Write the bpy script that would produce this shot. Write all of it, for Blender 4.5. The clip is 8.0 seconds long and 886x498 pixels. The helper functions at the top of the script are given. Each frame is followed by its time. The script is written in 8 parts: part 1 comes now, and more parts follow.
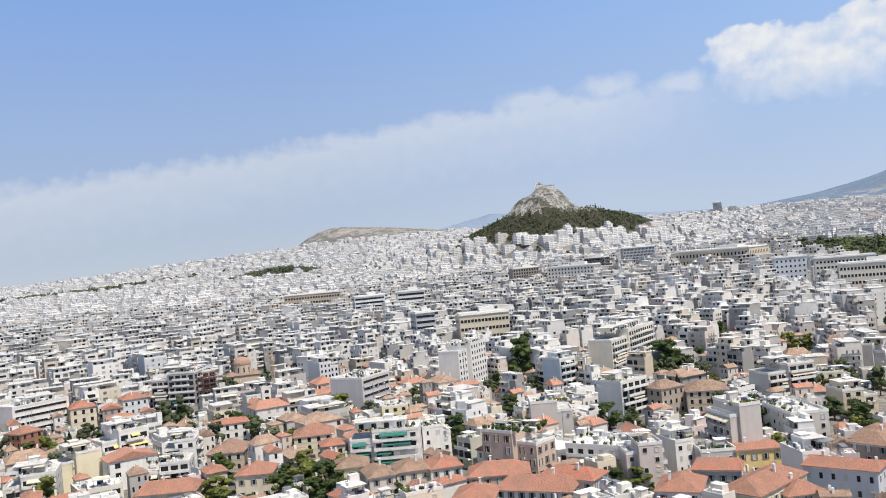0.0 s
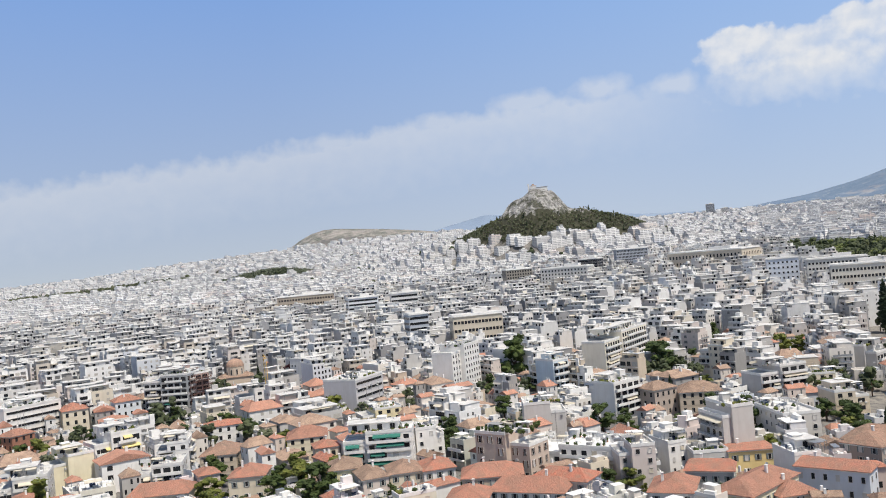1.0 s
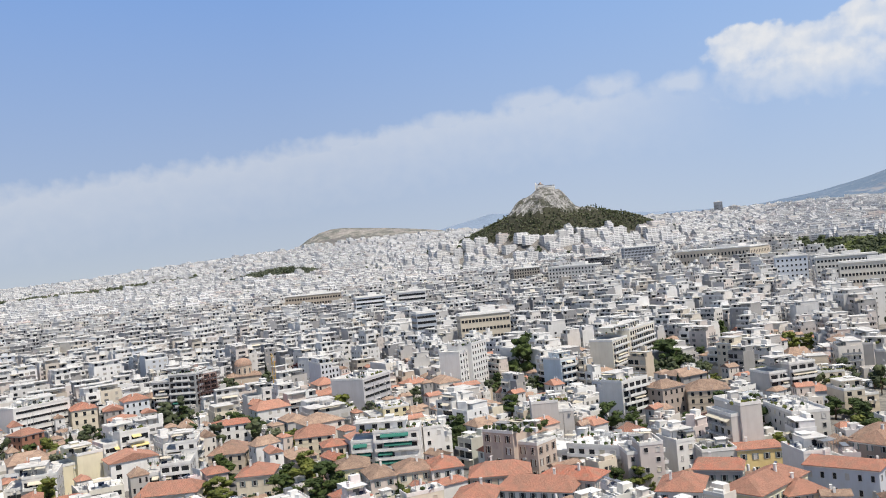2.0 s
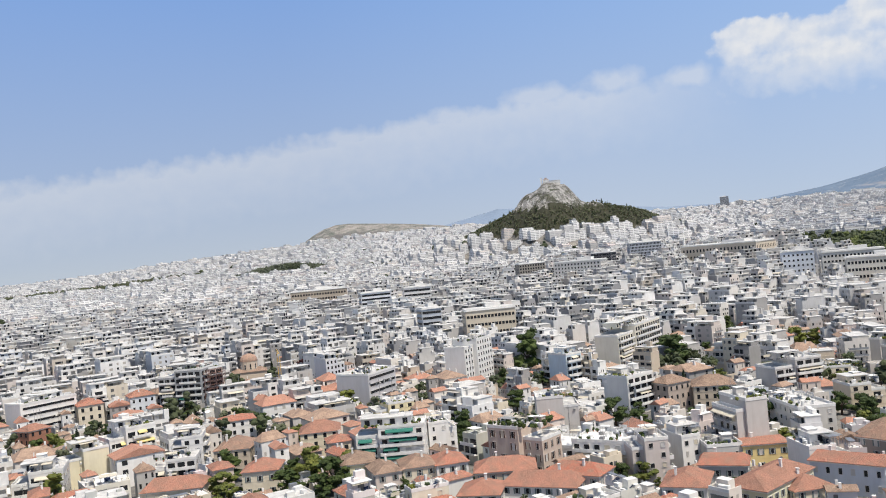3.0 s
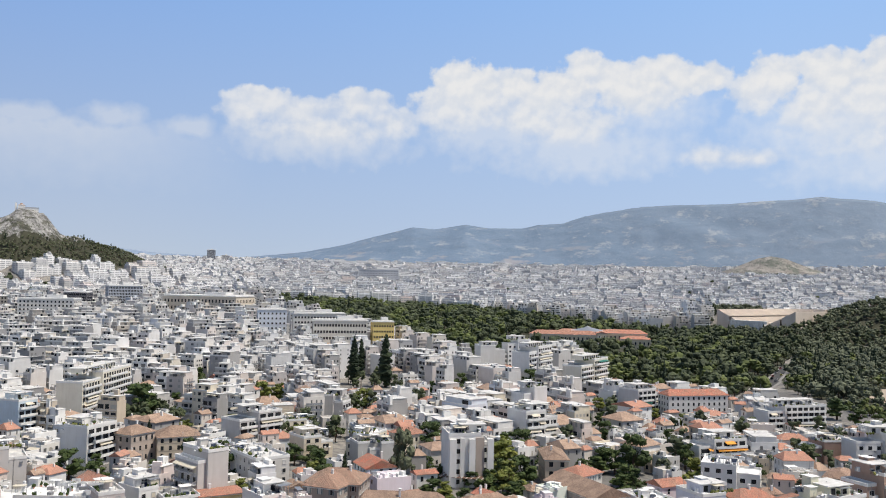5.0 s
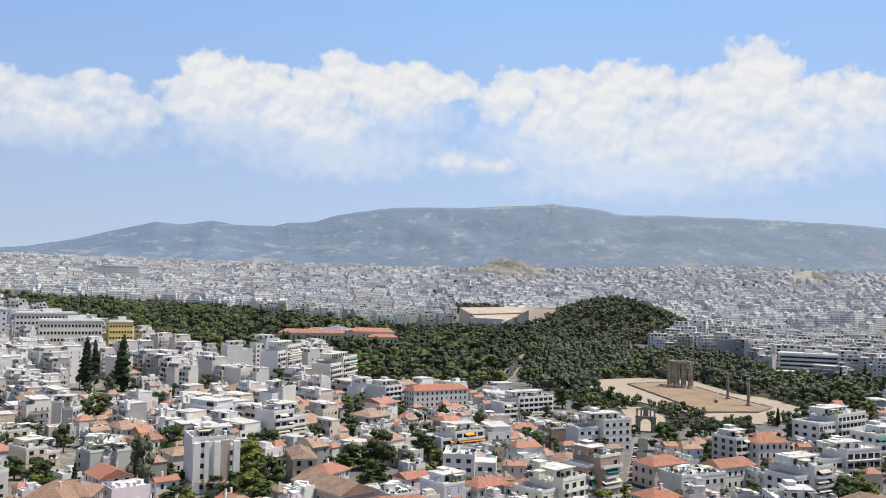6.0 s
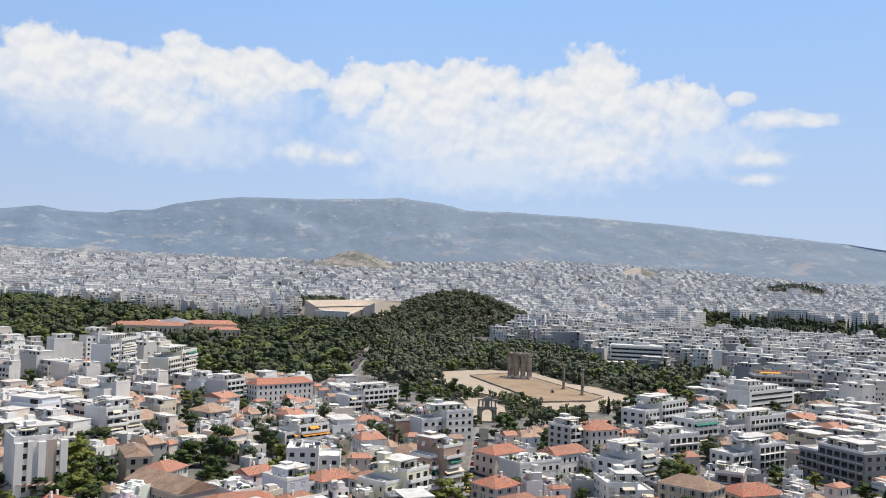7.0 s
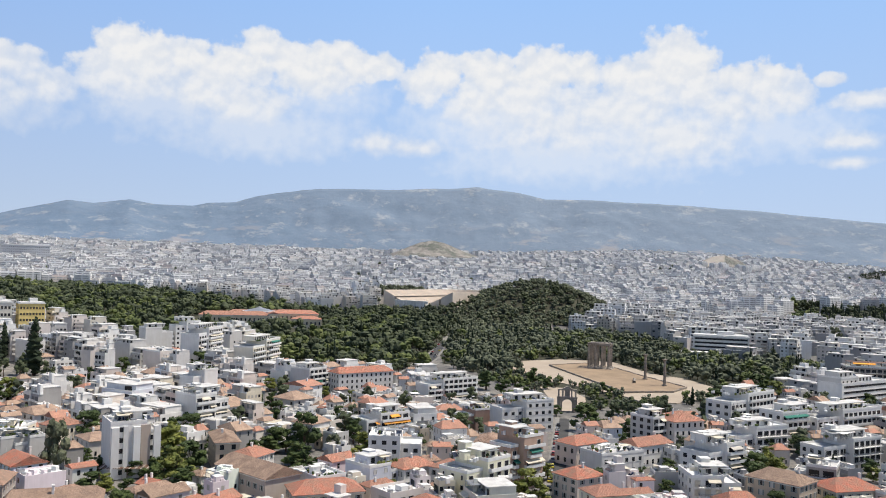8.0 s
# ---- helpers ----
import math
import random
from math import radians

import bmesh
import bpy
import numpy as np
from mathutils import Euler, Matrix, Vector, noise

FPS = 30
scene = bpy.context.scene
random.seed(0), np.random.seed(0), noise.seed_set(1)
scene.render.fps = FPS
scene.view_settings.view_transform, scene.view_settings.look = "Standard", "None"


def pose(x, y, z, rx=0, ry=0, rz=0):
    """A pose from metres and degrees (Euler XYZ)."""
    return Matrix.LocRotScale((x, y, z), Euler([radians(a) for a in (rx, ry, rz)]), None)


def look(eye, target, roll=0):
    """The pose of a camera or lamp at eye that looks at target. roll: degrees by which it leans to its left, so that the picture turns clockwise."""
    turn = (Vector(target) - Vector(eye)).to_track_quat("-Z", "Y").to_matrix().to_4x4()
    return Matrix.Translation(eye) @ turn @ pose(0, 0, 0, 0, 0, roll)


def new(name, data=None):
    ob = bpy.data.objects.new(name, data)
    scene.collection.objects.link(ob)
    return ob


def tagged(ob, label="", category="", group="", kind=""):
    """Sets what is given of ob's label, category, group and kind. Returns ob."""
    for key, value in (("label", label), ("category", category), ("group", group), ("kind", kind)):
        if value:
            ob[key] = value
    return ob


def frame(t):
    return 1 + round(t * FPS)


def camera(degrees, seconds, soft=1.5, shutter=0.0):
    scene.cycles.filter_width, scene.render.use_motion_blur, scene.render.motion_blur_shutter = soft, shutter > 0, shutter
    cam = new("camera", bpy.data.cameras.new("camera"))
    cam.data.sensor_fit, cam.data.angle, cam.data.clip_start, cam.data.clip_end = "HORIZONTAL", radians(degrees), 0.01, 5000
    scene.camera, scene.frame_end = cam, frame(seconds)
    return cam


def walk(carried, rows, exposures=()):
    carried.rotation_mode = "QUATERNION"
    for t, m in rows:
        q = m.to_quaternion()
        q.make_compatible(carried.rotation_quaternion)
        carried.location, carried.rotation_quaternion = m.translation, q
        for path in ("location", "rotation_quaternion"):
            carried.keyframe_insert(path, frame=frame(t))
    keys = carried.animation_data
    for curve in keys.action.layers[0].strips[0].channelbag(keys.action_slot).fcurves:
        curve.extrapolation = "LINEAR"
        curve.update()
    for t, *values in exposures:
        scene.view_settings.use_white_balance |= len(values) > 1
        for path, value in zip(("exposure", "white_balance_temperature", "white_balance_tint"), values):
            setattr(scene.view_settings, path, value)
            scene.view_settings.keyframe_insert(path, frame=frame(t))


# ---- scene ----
import collections
EYE_Z = 70.0
cam = camera(55.45, 8.0, soft=1.05, shutter=0.0)


def aim(t, azimuth, pitch, roll, x, y):
    """Time and pose of the hand-held camera that looks towards azimuth (from +y, clockwise)."""
    a, p = radians(azimuth), radians(pitch)
    eye = Vector((x, y, EYE_Z))
    ahead = Vector((math.sin(a) * math.cos(p), math.cos(a) * math.cos(p), math.sin(p)))
    return t, look(eye, eye + ahead * 100, roll)


walk(cam, [
    aim(0.0, 45.109, 0.652, -5.024, -0.11, 0.07),
    aim(0.5, 45.230, 0.805, -5.031, -0.14, 0.04),
    aim(1.0, 45.553, 0.715, -5.060, -0.07, -0.07),
    aim(1.5, 45.399, 0.767, -5.097, -0.06, 0.00),
    aim(2.8, 44.609, 0.445, -5.360, 0.45, -0.12),
    aim(3.0, 44.638, 0.409, -5.325, 0.50, -0.12),
    aim(3.3, 45.254, 0.447, -5.300, 0.90, -0.30),
    aim(3.5, 46.983, 0.446, -4.952, 1.17, -0.48),
    aim(3.7, 51.607, 0.733, -4.424, 1.25, -0.80),
    aim(4.0, 58.202, 1.272, -3.307, 1.18, -0.94),
    aim(4.2, 63.941, 1.633, -2.291, 0.87, -0.93),
    aim(4.5, 71.384, 2.467, -0.289, 0.27, -0.91),
    aim(4.7, 74.269, 2.468, 0.466, -0.04, -0.25),
    aim(5.8, 92.393, 2.885, 1.369, -0.94, -0.04),
    aim(6.0, 95.515, 2.767, 1.384, -0.97, 0.24),
    aim(6.5, 101.014, 2.464, 1.609, -1.09, 0.66),
    aim(7.0, 105.932, 2.587, 1.967, -1.16, 0.92),
    aim(7.5, 105.038, 2.082, 2.099, -1.12, 1.27),
    aim(8.0, 100.726, 1.702, 1.681, -0.72, 1.51),
], exposures=((0.0, 0.02), (0.5, -0.06), (3.0, -0.06), (4.0, -0.10), (4.6, -0.10), (6.0, 0.0), (8.0, 0.02)))

# ---- light ----
SUN_AZIMUTH, SUN_HEIGHT = 182.0, 65.0
world = bpy.data.worlds.new("sky")
scene.world = world
world.use_nodes = True
wn = world.node_tree
sky = wn.nodes.new("ShaderNodeTexSky")
sky.sky_type, sky.sun_disc = "NISHITA", False
sky.sun_elevation, sky.sun_rotation = radians(SUN_HEIGHT), radians(SUN_AZIMUTH)
sky.air_density, sky.dust_density, sky.ozone_density, sky.altitude = 1.0, 0.7, 2.4, 150
wn.links.new(sky.outputs[0], wn.nodes["Background"].inputs[0])
wn.nodes["Background"].inputs[1].default_value = 0.12
sun = new("sun", bpy.data.lights.new("sun", "SUN"))
sun.data.energy, sun.data.angle, sun.data.color = 5.6, radians(0.53), (1.0, 0.92, 0.80)
_a, _h = radians(SUN_AZIMUTH), radians(SUN_HEIGHT)
sun.matrix_world = look((900 * math.sin(_a) * math.cos(_h), 900 * math.cos(_a) * math.cos(_h), 900 * math.sin(_h)), (0, 0, 0))

# ---- materials ----
def material(name, rough=0.85, metal=0.0):
    m = bpy.data.materials.new(name)
    m.use_nodes = True
    t = m.node_tree
    b = t.nodes["Principled BSDF"]
    b.inputs["Roughness"].default_value, b.inputs["Metallic"].default_value = rough, metal
    b.inputs["Specular IOR Level"].default_value = 0.25
    return m, t, b


def node(t, kind, **inputs):
    n = t.nodes.new(kind)
    for key, value in inputs.items():
        n.inputs[key.replace("_", " ")].default_value = value
    return n


def mixed(t, fac, a, b, blend="MIX"):
    """A colour mix; fac, a and b are sockets or values."""
    n = t.nodes.new("ShaderNodeMix")
    n.data_type, n.blend_type = "RGBA", blend
    for i, value in ((0, fac), (6, a), (7, b)):
        socket = n.inputs[i]
        if isinstance(value, bpy.types.NodeSocket):
            t.links.new(value, socket)
        else:
            socket.default_value = (*value, 1) if i else value
    return n.outputs[2]


def ranged(t, socket, lo, hi, a=0.0, b=1.0):
    n = t.nodes.new("ShaderNodeMapRange")
    t.links.new(socket, n.inputs[0])
    for i, v in enumerate((lo, hi, a, b)):
        n.inputs[i + 1].default_value = v
    return n.outputs[0]


def noisy(t, scale, detail=4.0, rough=0.6, coord="Object", stretch=(1, 1, 1)):
    c = t.nodes.new("ShaderNodeTexCoord")
    mp = t.nodes.new("ShaderNodeMapping")
    mp.inputs["Scale"].default_value = stretch
    n = node(t, "ShaderNodeTexNoise", Scale=scale, Detail=detail, Roughness=rough)
    t.links.new(c.outputs[coord], mp.inputs[0])
    t.links.new(mp.outputs[0], n.inputs["Vector"])
    return n.outputs["Fac"]


def bumped(t, bsdf, height, strength, distance):
    n = node(t, "ShaderNodeBump", Strength=strength, Distance=distance)
    t.links.new(height, n.inputs["Height"])
    t.links.new(n.outputs[0], bsdf.inputs["Normal"])


def plain(name, colour, rough=0.8, metal=0.0, var=0.25, scale=0.8):
    """A surface of one colour with blotches and grain."""
    m, t, b = material(name, rough, metal)
    dark = tuple(c * (1 - var) for c in colour)
    big = mixed(t, ranged(t, noisy(t, scale), 0.35, 0.7), dark, colour)
    fine = mixed(t, ranged(t, noisy(t, scale * 12), 0.3, 0.7), tuple(c * (1 - var * 0.5) for c in (1, 1, 1)), (1, 1, 1))
    t.links.new(mixed(t, 1.0, big, fine, "MULTIPLY"), b.inputs["Base Color"])
    bumped(t, b, noisy(t, scale * 6), 0.3, 0.05)
    return m


def painted(name, rough=0.85, streak=0.24, attribute=""):
    """Plaster in the colour of its object, or of each face's paint, with rain streaks and blotches."""
    m, t, b = material(name, rough)
    info = t.nodes.new("ShaderNodeAttribute" if attribute else "ShaderNodeObjectInfo")
    if attribute:
        info.attribute_name = attribute
    streaks = ranged(t, noisy(t, 0.9, 5, 0.65, stretch=(1, 1, 0.12)), 0.4, 0.75)
    blot = ranged(t, noisy(t, 0.22, 4), 0.35, 0.7)
    c = mixed(t, streaks, info.outputs["Color"], (0.62, 0.58, 0.53), "MULTIPLY")
    c = mixed(t, streak, info.outputs["Color"], c)
    c = mixed(t, blot, c, mixed(t, 0.3, c, (0.75, 0.71, 0.66), "MULTIPLY"))
    t.links.new(c, b.inputs["Base Color"])
    bumped(t, b, noisy(t, 3.0), 0.25, 0.03)
    return m


def tiles(name, a, b_, c_):
    """Clay roof tiles: rows of pans, each house weathered in its own way."""
    m, t, b = material(name, 0.9)
    info = t.nodes.new("ShaderNodeObjectInfo")
    col = mixed(t, info.outputs["Random"], a, b_)
    col = mixed(t, ranged(t, noisy(t, 0.35, 6, 0.75), 0.40, 0.60), col, c_)
    col = mixed(t, ranged(t, info.outputs["Random"], 0.55, 1.0, 0.0, 0.45), col, mixed(t, 1.0, col, (0.72, 0.70, 0.70), "MULTIPLY"))
    col = mixed(t, ranged(t, noisy(t, 4.0, 4, 0.75), 0.35, 0.65, 0.0, 0.8), col, mixed(t, 1.0, col, (0.5, 0.45, 0.42), "MULTIPLY"))
    t.links.new(col, b.inputs["Base Color"])
    uv = t.nodes.new("ShaderNodeTexCoord")
    wave = node(t, "ShaderNodeTexWave", Scale=1.1, Distortion=0.6)
    wave.bands_direction = "X"
    t.links.new(uv.outputs["UV"], wave.inputs[0])
    bumped(t, b, wave.outputs["Fac"], 0.7, 0.12)
    return m


def facade_far(name):
    """Flats so far away that their storeys are painted bands: balcony shade between pale parapets."""
    m, t, b = material(name, 0.85)
    geo = t.nodes.new("ShaderNodeNewGeometry")
    ramp = t.nodes.new("ShaderNodeValToRGB")
    ramp.color_ramp.interpolation = "CONSTANT"
    tones = ((0.0, (0.70, 0.695, 0.685)), (0.26, (0.79, 0.785, 0.775)), (0.50, (0.63, 0.62, 0.605)), (0.64, (0.74, 0.73, 0.71)),
             (0.76, (0.47, 0.465, 0.46)), (0.86, (0.72, 0.725, 0.74)), (0.94, (0.61, 0.56, 0.52)))
    for i, (p, c) in enumerate(tones):
        e = ramp.color_ramp.elements[i] if i < 2 else ramp.color_ramp.elements.new(p)
        e.position, e.color = p, (*c, 1)
    t.links.new(geo.outputs["Random Per Island"], ramp.inputs[0])
    uv = t.nodes.new("ShaderNodeTexCoord")
    sep = t.nodes.new("ShaderNodeSeparateXYZ")
    t.links.new(uv.outputs["UV"], sep.inputs[0])

    def stripes(socket, period, lo, hi):
        f = t.nodes.new("ShaderNodeMath")
        f.operation = "DIVIDE"
        f.inputs[1].default_value = period
        t.links.new(socket, f.inputs[0])
        g = t.nodes.new("ShaderNodeMath")
        g.operation = "FRACT"
        t.links.new(f.outputs[0], g.inputs[0])
        return ranged(t, g.outputs[0], lo, hi)

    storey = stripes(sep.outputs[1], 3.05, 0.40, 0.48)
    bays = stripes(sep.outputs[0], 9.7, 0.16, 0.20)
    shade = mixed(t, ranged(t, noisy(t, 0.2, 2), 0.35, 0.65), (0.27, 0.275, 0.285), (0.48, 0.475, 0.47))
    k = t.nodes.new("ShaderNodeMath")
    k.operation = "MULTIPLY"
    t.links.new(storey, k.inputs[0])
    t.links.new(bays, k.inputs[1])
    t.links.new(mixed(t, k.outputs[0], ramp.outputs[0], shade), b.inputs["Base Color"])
    return m


def roof_far(name):
    m, t, b = material(name, 0.9)
    geo = t.nodes.new("ShaderNodeNewGeometry")
    ramp = t.nodes.new("ShaderNodeValToRGB")
    ramp.color_ramp.interpolation = "CONSTANT"
    tones = ((0.0, (0.66, 0.65, 0.63)), (0.3, (0.56, 0.545, 0.53)), (0.45, (0.69, 0.685, 0.675)), (0.80, (0.44, 0.43, 0.42)),
             (0.88, (0.70, 0.66, 0.60)), (0.97, (0.52, 0.31, 0.24)))
    for i, (p, c) in enumerate(tones):
        e = ramp.color_ramp.elements[i] if i < 2 else ramp.color_ramp.elements.new(p)
        e.position, e.color = p, (*c, 1)
    t.links.new(geo.outputs["Random Per Island"], ramp.inputs[0])
    spots = mixed(t, ranged(t, noisy(t, 0.6, 3), 0.4, 0.7), (1, 1, 1), (0.6, 0.6, 0.6))
    t.links.new(mixed(t, 1.0, ramp.outputs[0], spots, "MULTIPLY"), b.inputs["Base Color"])
    return m


def foliage(name, a, b_, c_, scale=0.5):
    m, t, b = material(name, 0.75)
    info = t.nodes.new("ShaderNodeObjectInfo")
    geo = t.nodes.new("ShaderNodeNewGeometry")
    col = mixed(t, geo.outputs["Random Per Island"], a, b_)
    col = mixed(t, ranged(t, noisy(t, scale, 5, 0.7), 0.4, 0.65), col, c_)
    col = mixed(t, ranged(t, info.outputs["Random"], 0, 1, 0.0, 0.4), col, mixed(t, 1.0, col, (1.5, 1.35, 0.9), "MULTIPLY"))
    t.links.new(col, b.inputs["Base Color"])
    bumped(t, b, noisy(t, scale * 4, 5, 0.75), 1.0, 0.5)
    return m


M_PLASTER = painted("plaster")
M_PLASTER_TOWN = painted("town_plaster", attribute="paint")
M_TRIM = plain("white_render", (0.80, 0.79, 0.765), 0.8, var=0.15, scale=0.6)
M_ROOF = plain("roof_screed", (0.68, 0.67, 0.65), 0.9, var=0.34, scale=0.3)
M_ROOF_WHITE = plain("white_roof_coat", (0.76, 0.76, 0.75), 0.8, var=0.18, scale=0.3)
M_TILE = tiles("clay_tiles", (0.64, 0.235, 0.155), (0.61, 0.325, 0.235), (0.46, 0.27, 0.20))
M_TILE_OLD = tiles("old_clay_tiles", (0.50, 0.31, 0.23), (0.54, 0.40, 0.30), (0.36, 0.26, 0.20))
M_GLASS = plain("dark_glass", (0.034, 0.036, 0.040), 0.15, var=0.3, scale=0.2)
# Grey base colour imitates the sky reflected in part of the panes.
M_GLASS_SKY = plain("sky_grey_glass", (0.20, 0.20, 0.195), 0.35, var=0.35, scale=0.3)
M_SHUTTER = plain("shutter_paint", (0.20, 0.24, 0.24), 0.6)
M_SHUTTER_BROWN = plain("brown_shutter_paint", (0.17, 0.10, 0.07), 0.6)
M_SHUTTER_PALE = plain("pale_blinds", (0.50, 0.47, 0.42), 0.7, var=0.2)
M_FRAME = plain("window_frame_paint", (0.60, 0.58, 0.55), 0.5, var=0.1)
M_METAL = plain("galvanised_metal", (0.42, 0.43, 0.44), 0.45, 0.7, var=0.2, scale=2)
M_PANEL = plain("solar_panel", (0.03, 0.04, 0.07), 0.2, var=0.2)
M_RAIL = plain("rail_grey", (0.30, 0.30, 0.30), 0.6, var=0.2)
M_AWN_GREEN = plain("green_canvas", (0.04, 0.19, 0.15), 0.8, var=0.25)
M_AWN_CREAM = plain("cream_canvas", (0.66, 0.60, 0.48), 0.8, var=0.2)
M_AWN_ORANGE = plain("orange_canvas", (0.80, 0.36, 0.06), 0.8, var=0.15)
M_AWN_YELLOW = plain("yellow_canvas", (0.74, 0.61, 0.27), 0.8, var=0.15)
M_STONE = plain("weathered_marble", (0.45, 0.39, 0.33), 0.85, var=0.5, scale=0.25)
M_MARBLE = plain("pale_marble", (0.66, 0.575, 0.49), 0.8, var=0.15, scale=0.08)
M_BARK = plain("bark", (0.12, 0.085, 0.06), 0.95)
M_LEAF = foliage("broad_leaves", (0.042, 0.066, 0.020), (0.068, 0.098, 0.028), (0.027, 0.043, 0.015))
M_LEAF_LIGHT = foliage("light_leaves", (0.115, 0.138, 0.030), (0.160, 0.168, 0.040), (0.062, 0.082, 0.022))
M_CYPRESS = foliage("cypress_needles", (0.018, 0.031, 0.016), (0.031, 0.047, 0.022), (0.013, 0.021, 0.012), 0.8)
M_PURPLE = foliage("purple_leaves", (0.05, 0.014, 0.02), (0.07, 0.02, 0.03), (0.025, 0.01, 0.013))
M_WOOD = foliage("park_leaves", (0.046, 0.061, 0.032), (0.081, 0.098, 0.048), (0.033, 0.043, 0.025), 0.12)
M_WOOD_LIGHT = foliage("light_park_leaves", (0.088, 0.115, 0.036), (0.130, 0.150, 0.050), (0.055, 0.073, 0.027), 0.12)
M_PINE = foliage("pine_needles", (0.086, 0.102, 0.067), (0.125, 0.140, 0.094), (0.062, 0.075, 0.053), 0.12)
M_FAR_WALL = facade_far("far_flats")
M_FAR_ROOF = roof_far("far_roofs")

# ---- meshes ----
class Soup:
    """Vertices, faces, material slots and wall coordinates gathered for one mesh."""

    def __init__(self):
        self.v, self.f, self.m, self.uv = [], [], [], []

    def face(self, points, mat=0, uv=None):
        n = len(self.v)
        self.v += points
        self.f.append(tuple(range(n, n + len(points))))
        self.m.append(mat)
        self.uv += uv or [(0.0, 0.0)] * len(points)

    def box(self, x, y, z0, z1, w, d, rot=0.0, mat=0, top=None, under=False, shift=0.0):
        """An upright box w by d about (x, y), turned by rot radians."""
        c, s = math.cos(rot), math.sin(rot)
        p = [(x + c * a - s * b, y + s * a + c * b) for a, b in ((-w / 2, -d / 2), (w / 2, -d / 2), (w / 2, d / 2), (-w / 2, d / 2))]
        n = len(self.v)
        self.v += [(a, b, z0) for a, b in p] + [(a, b, z1) for a, b in p]
        for i, span in enumerate((w, d, w, d)):
            j = (i + 1) % 4
            self.f.append((n + i, n + j, n + 4 + j, n + 4 + i))
            self.m.append(mat)
            self.uv += [(shift, 0.0), (shift + span, 0.0), (shift + span, z1 - z0), (shift, z1 - z0)]
        self.f.append((n + 4, n + 5, n + 6, n + 7))
        self.m.append(mat if top is None else top)
        self.uv += [(0.0, 0.0)] * 4
        if under:
            self.f.append((n + 3, n + 2, n + 1, n))
            self.m.append(mat)
            self.uv += [(0.0, 0.0)] * 4

    def pane(self, x, y, z0, z1, w, way, mat=0):
        """An upright pane w wide whose face looks along way, one of (0, -1), (0, 1), (-1, 0), (1, 0)."""
        a, b = way
        p, q = (x + b * w / 2, y - a * w / 2), (x - b * w / 2, y + a * w / 2)
        self.face([(*p, z0), (*q, z0), (*q, z1), (*p, z1)][::-1], mat)

    def tube(self, x, y, z0, z1, r0, r1, sides=10, mat=0, lean=(0.0, 0.0)):
        n = len(self.v)
        for z, r, k in ((z0, r0, 0), (z1, r1, 1)):
            for i in range(sides):
                a = 2 * math.pi * i / sides
                self.v.append((x + lean[0] * k + r * math.cos(a), y + lean[1] * k + r * math.sin(a), z))
        for i in range(sides):
            j = (i + 1) % sides
            self.f.append((n + i, n + j, n + sides + j, n + sides + i))
            self.m.append(mat)
            self.uv += [(0.0, 0.0)] * 4
        self.f.append(tuple(range(n + sides, n + 2 * sides)))
        self.m.append(mat)
        self.uv += [(0.0, 0.0)] * sides

    def mesh(self, name, mats, smooth=False):
        me = bpy.data.meshes.new(name)
        me.from_pydata(self.v, [], self.f)
        for m in mats:
            me.materials.append(m)
        me.polygons.foreach_set("material_index", self.m)
        me.uv_layers.new(name="UVMap").data.foreach_set("uv", [c for uv in self.uv for c in uv])
        if smooth:
            me.polygons.foreach_set("use_smooth", [True] * len(self.f))
        me.update()
        return me


def part(name, mesh, parent, m=None, label="", colour=None):
    ob = new(name, mesh)
    ob.parent = parent
    if m is not None:
        ob.matrix_basis = m
    if colour is not None:
        ob.color = (*colour, 1)
    return tagged(ob, label)


def polar(azimuth, r):
    return r * math.sin(radians(azimuth)), r * math.cos(radians(azimuth))


def ease(lo, hi, v):
    k = min(1.0, max(0.0, (v - lo) / (hi - lo)))
    return k * k * (3 - 2 * k)


def inside(x, y, polygon):
    hit = False
    for (ax, ay), (bx, by) in zip(polygon, polygon[1:] + polygon[:1]):
        if (ay > y) != (by > y) and x < ax + (y - ay) * (bx - ax) / (by - ay):
            hit = not hit
    return hit


# ---- the lie of the land ----
RISE = ((0, 20, 45, 55, 67, 80, 90, 98, 105, 115, 130, 360), (10, 12, 20, 34, 40, 28, 20, 10, 8, 8, 6, 6))
FAR_VIEW = ((0, 18, 22.5, 28, 35, 45, 57, 67, 80, 90, 95, 105, 115, 123, 128, 140, 360),
            (0.2, 0.30, 0.48, 0.95, 1.3, 1.6, 1.35, 1.3, 1.3, 1.3, 1.3, 1.42, 1.75, 1.38, 0.9, 0.4, 0.2))
LYC = polar(52.0, 1700)
LYC_PROFILE = ((-340, -250, -184, -109, -72, -66, -50, -15, -4, 25, 41, 60, 66, 83, 125, 190, 260, 340),
               (0, 28, 50, 78, 94, 101, 115, 138, 147, 141, 125, 106, 98, 97, 84, 60, 30, 0))
TURK_PROFILE = ((33, 35.2, 36.2, 37.2, 38.2, 40, 41.5, 43.6, 45.5, 48), (0, 14, 62, 92, 96, 80, 66, 42, 14, 0))
ARD = polar(107.0, 1150)
QUARRY, KNOLL = polar(119.1, 2700), polar(99.8, 3150)


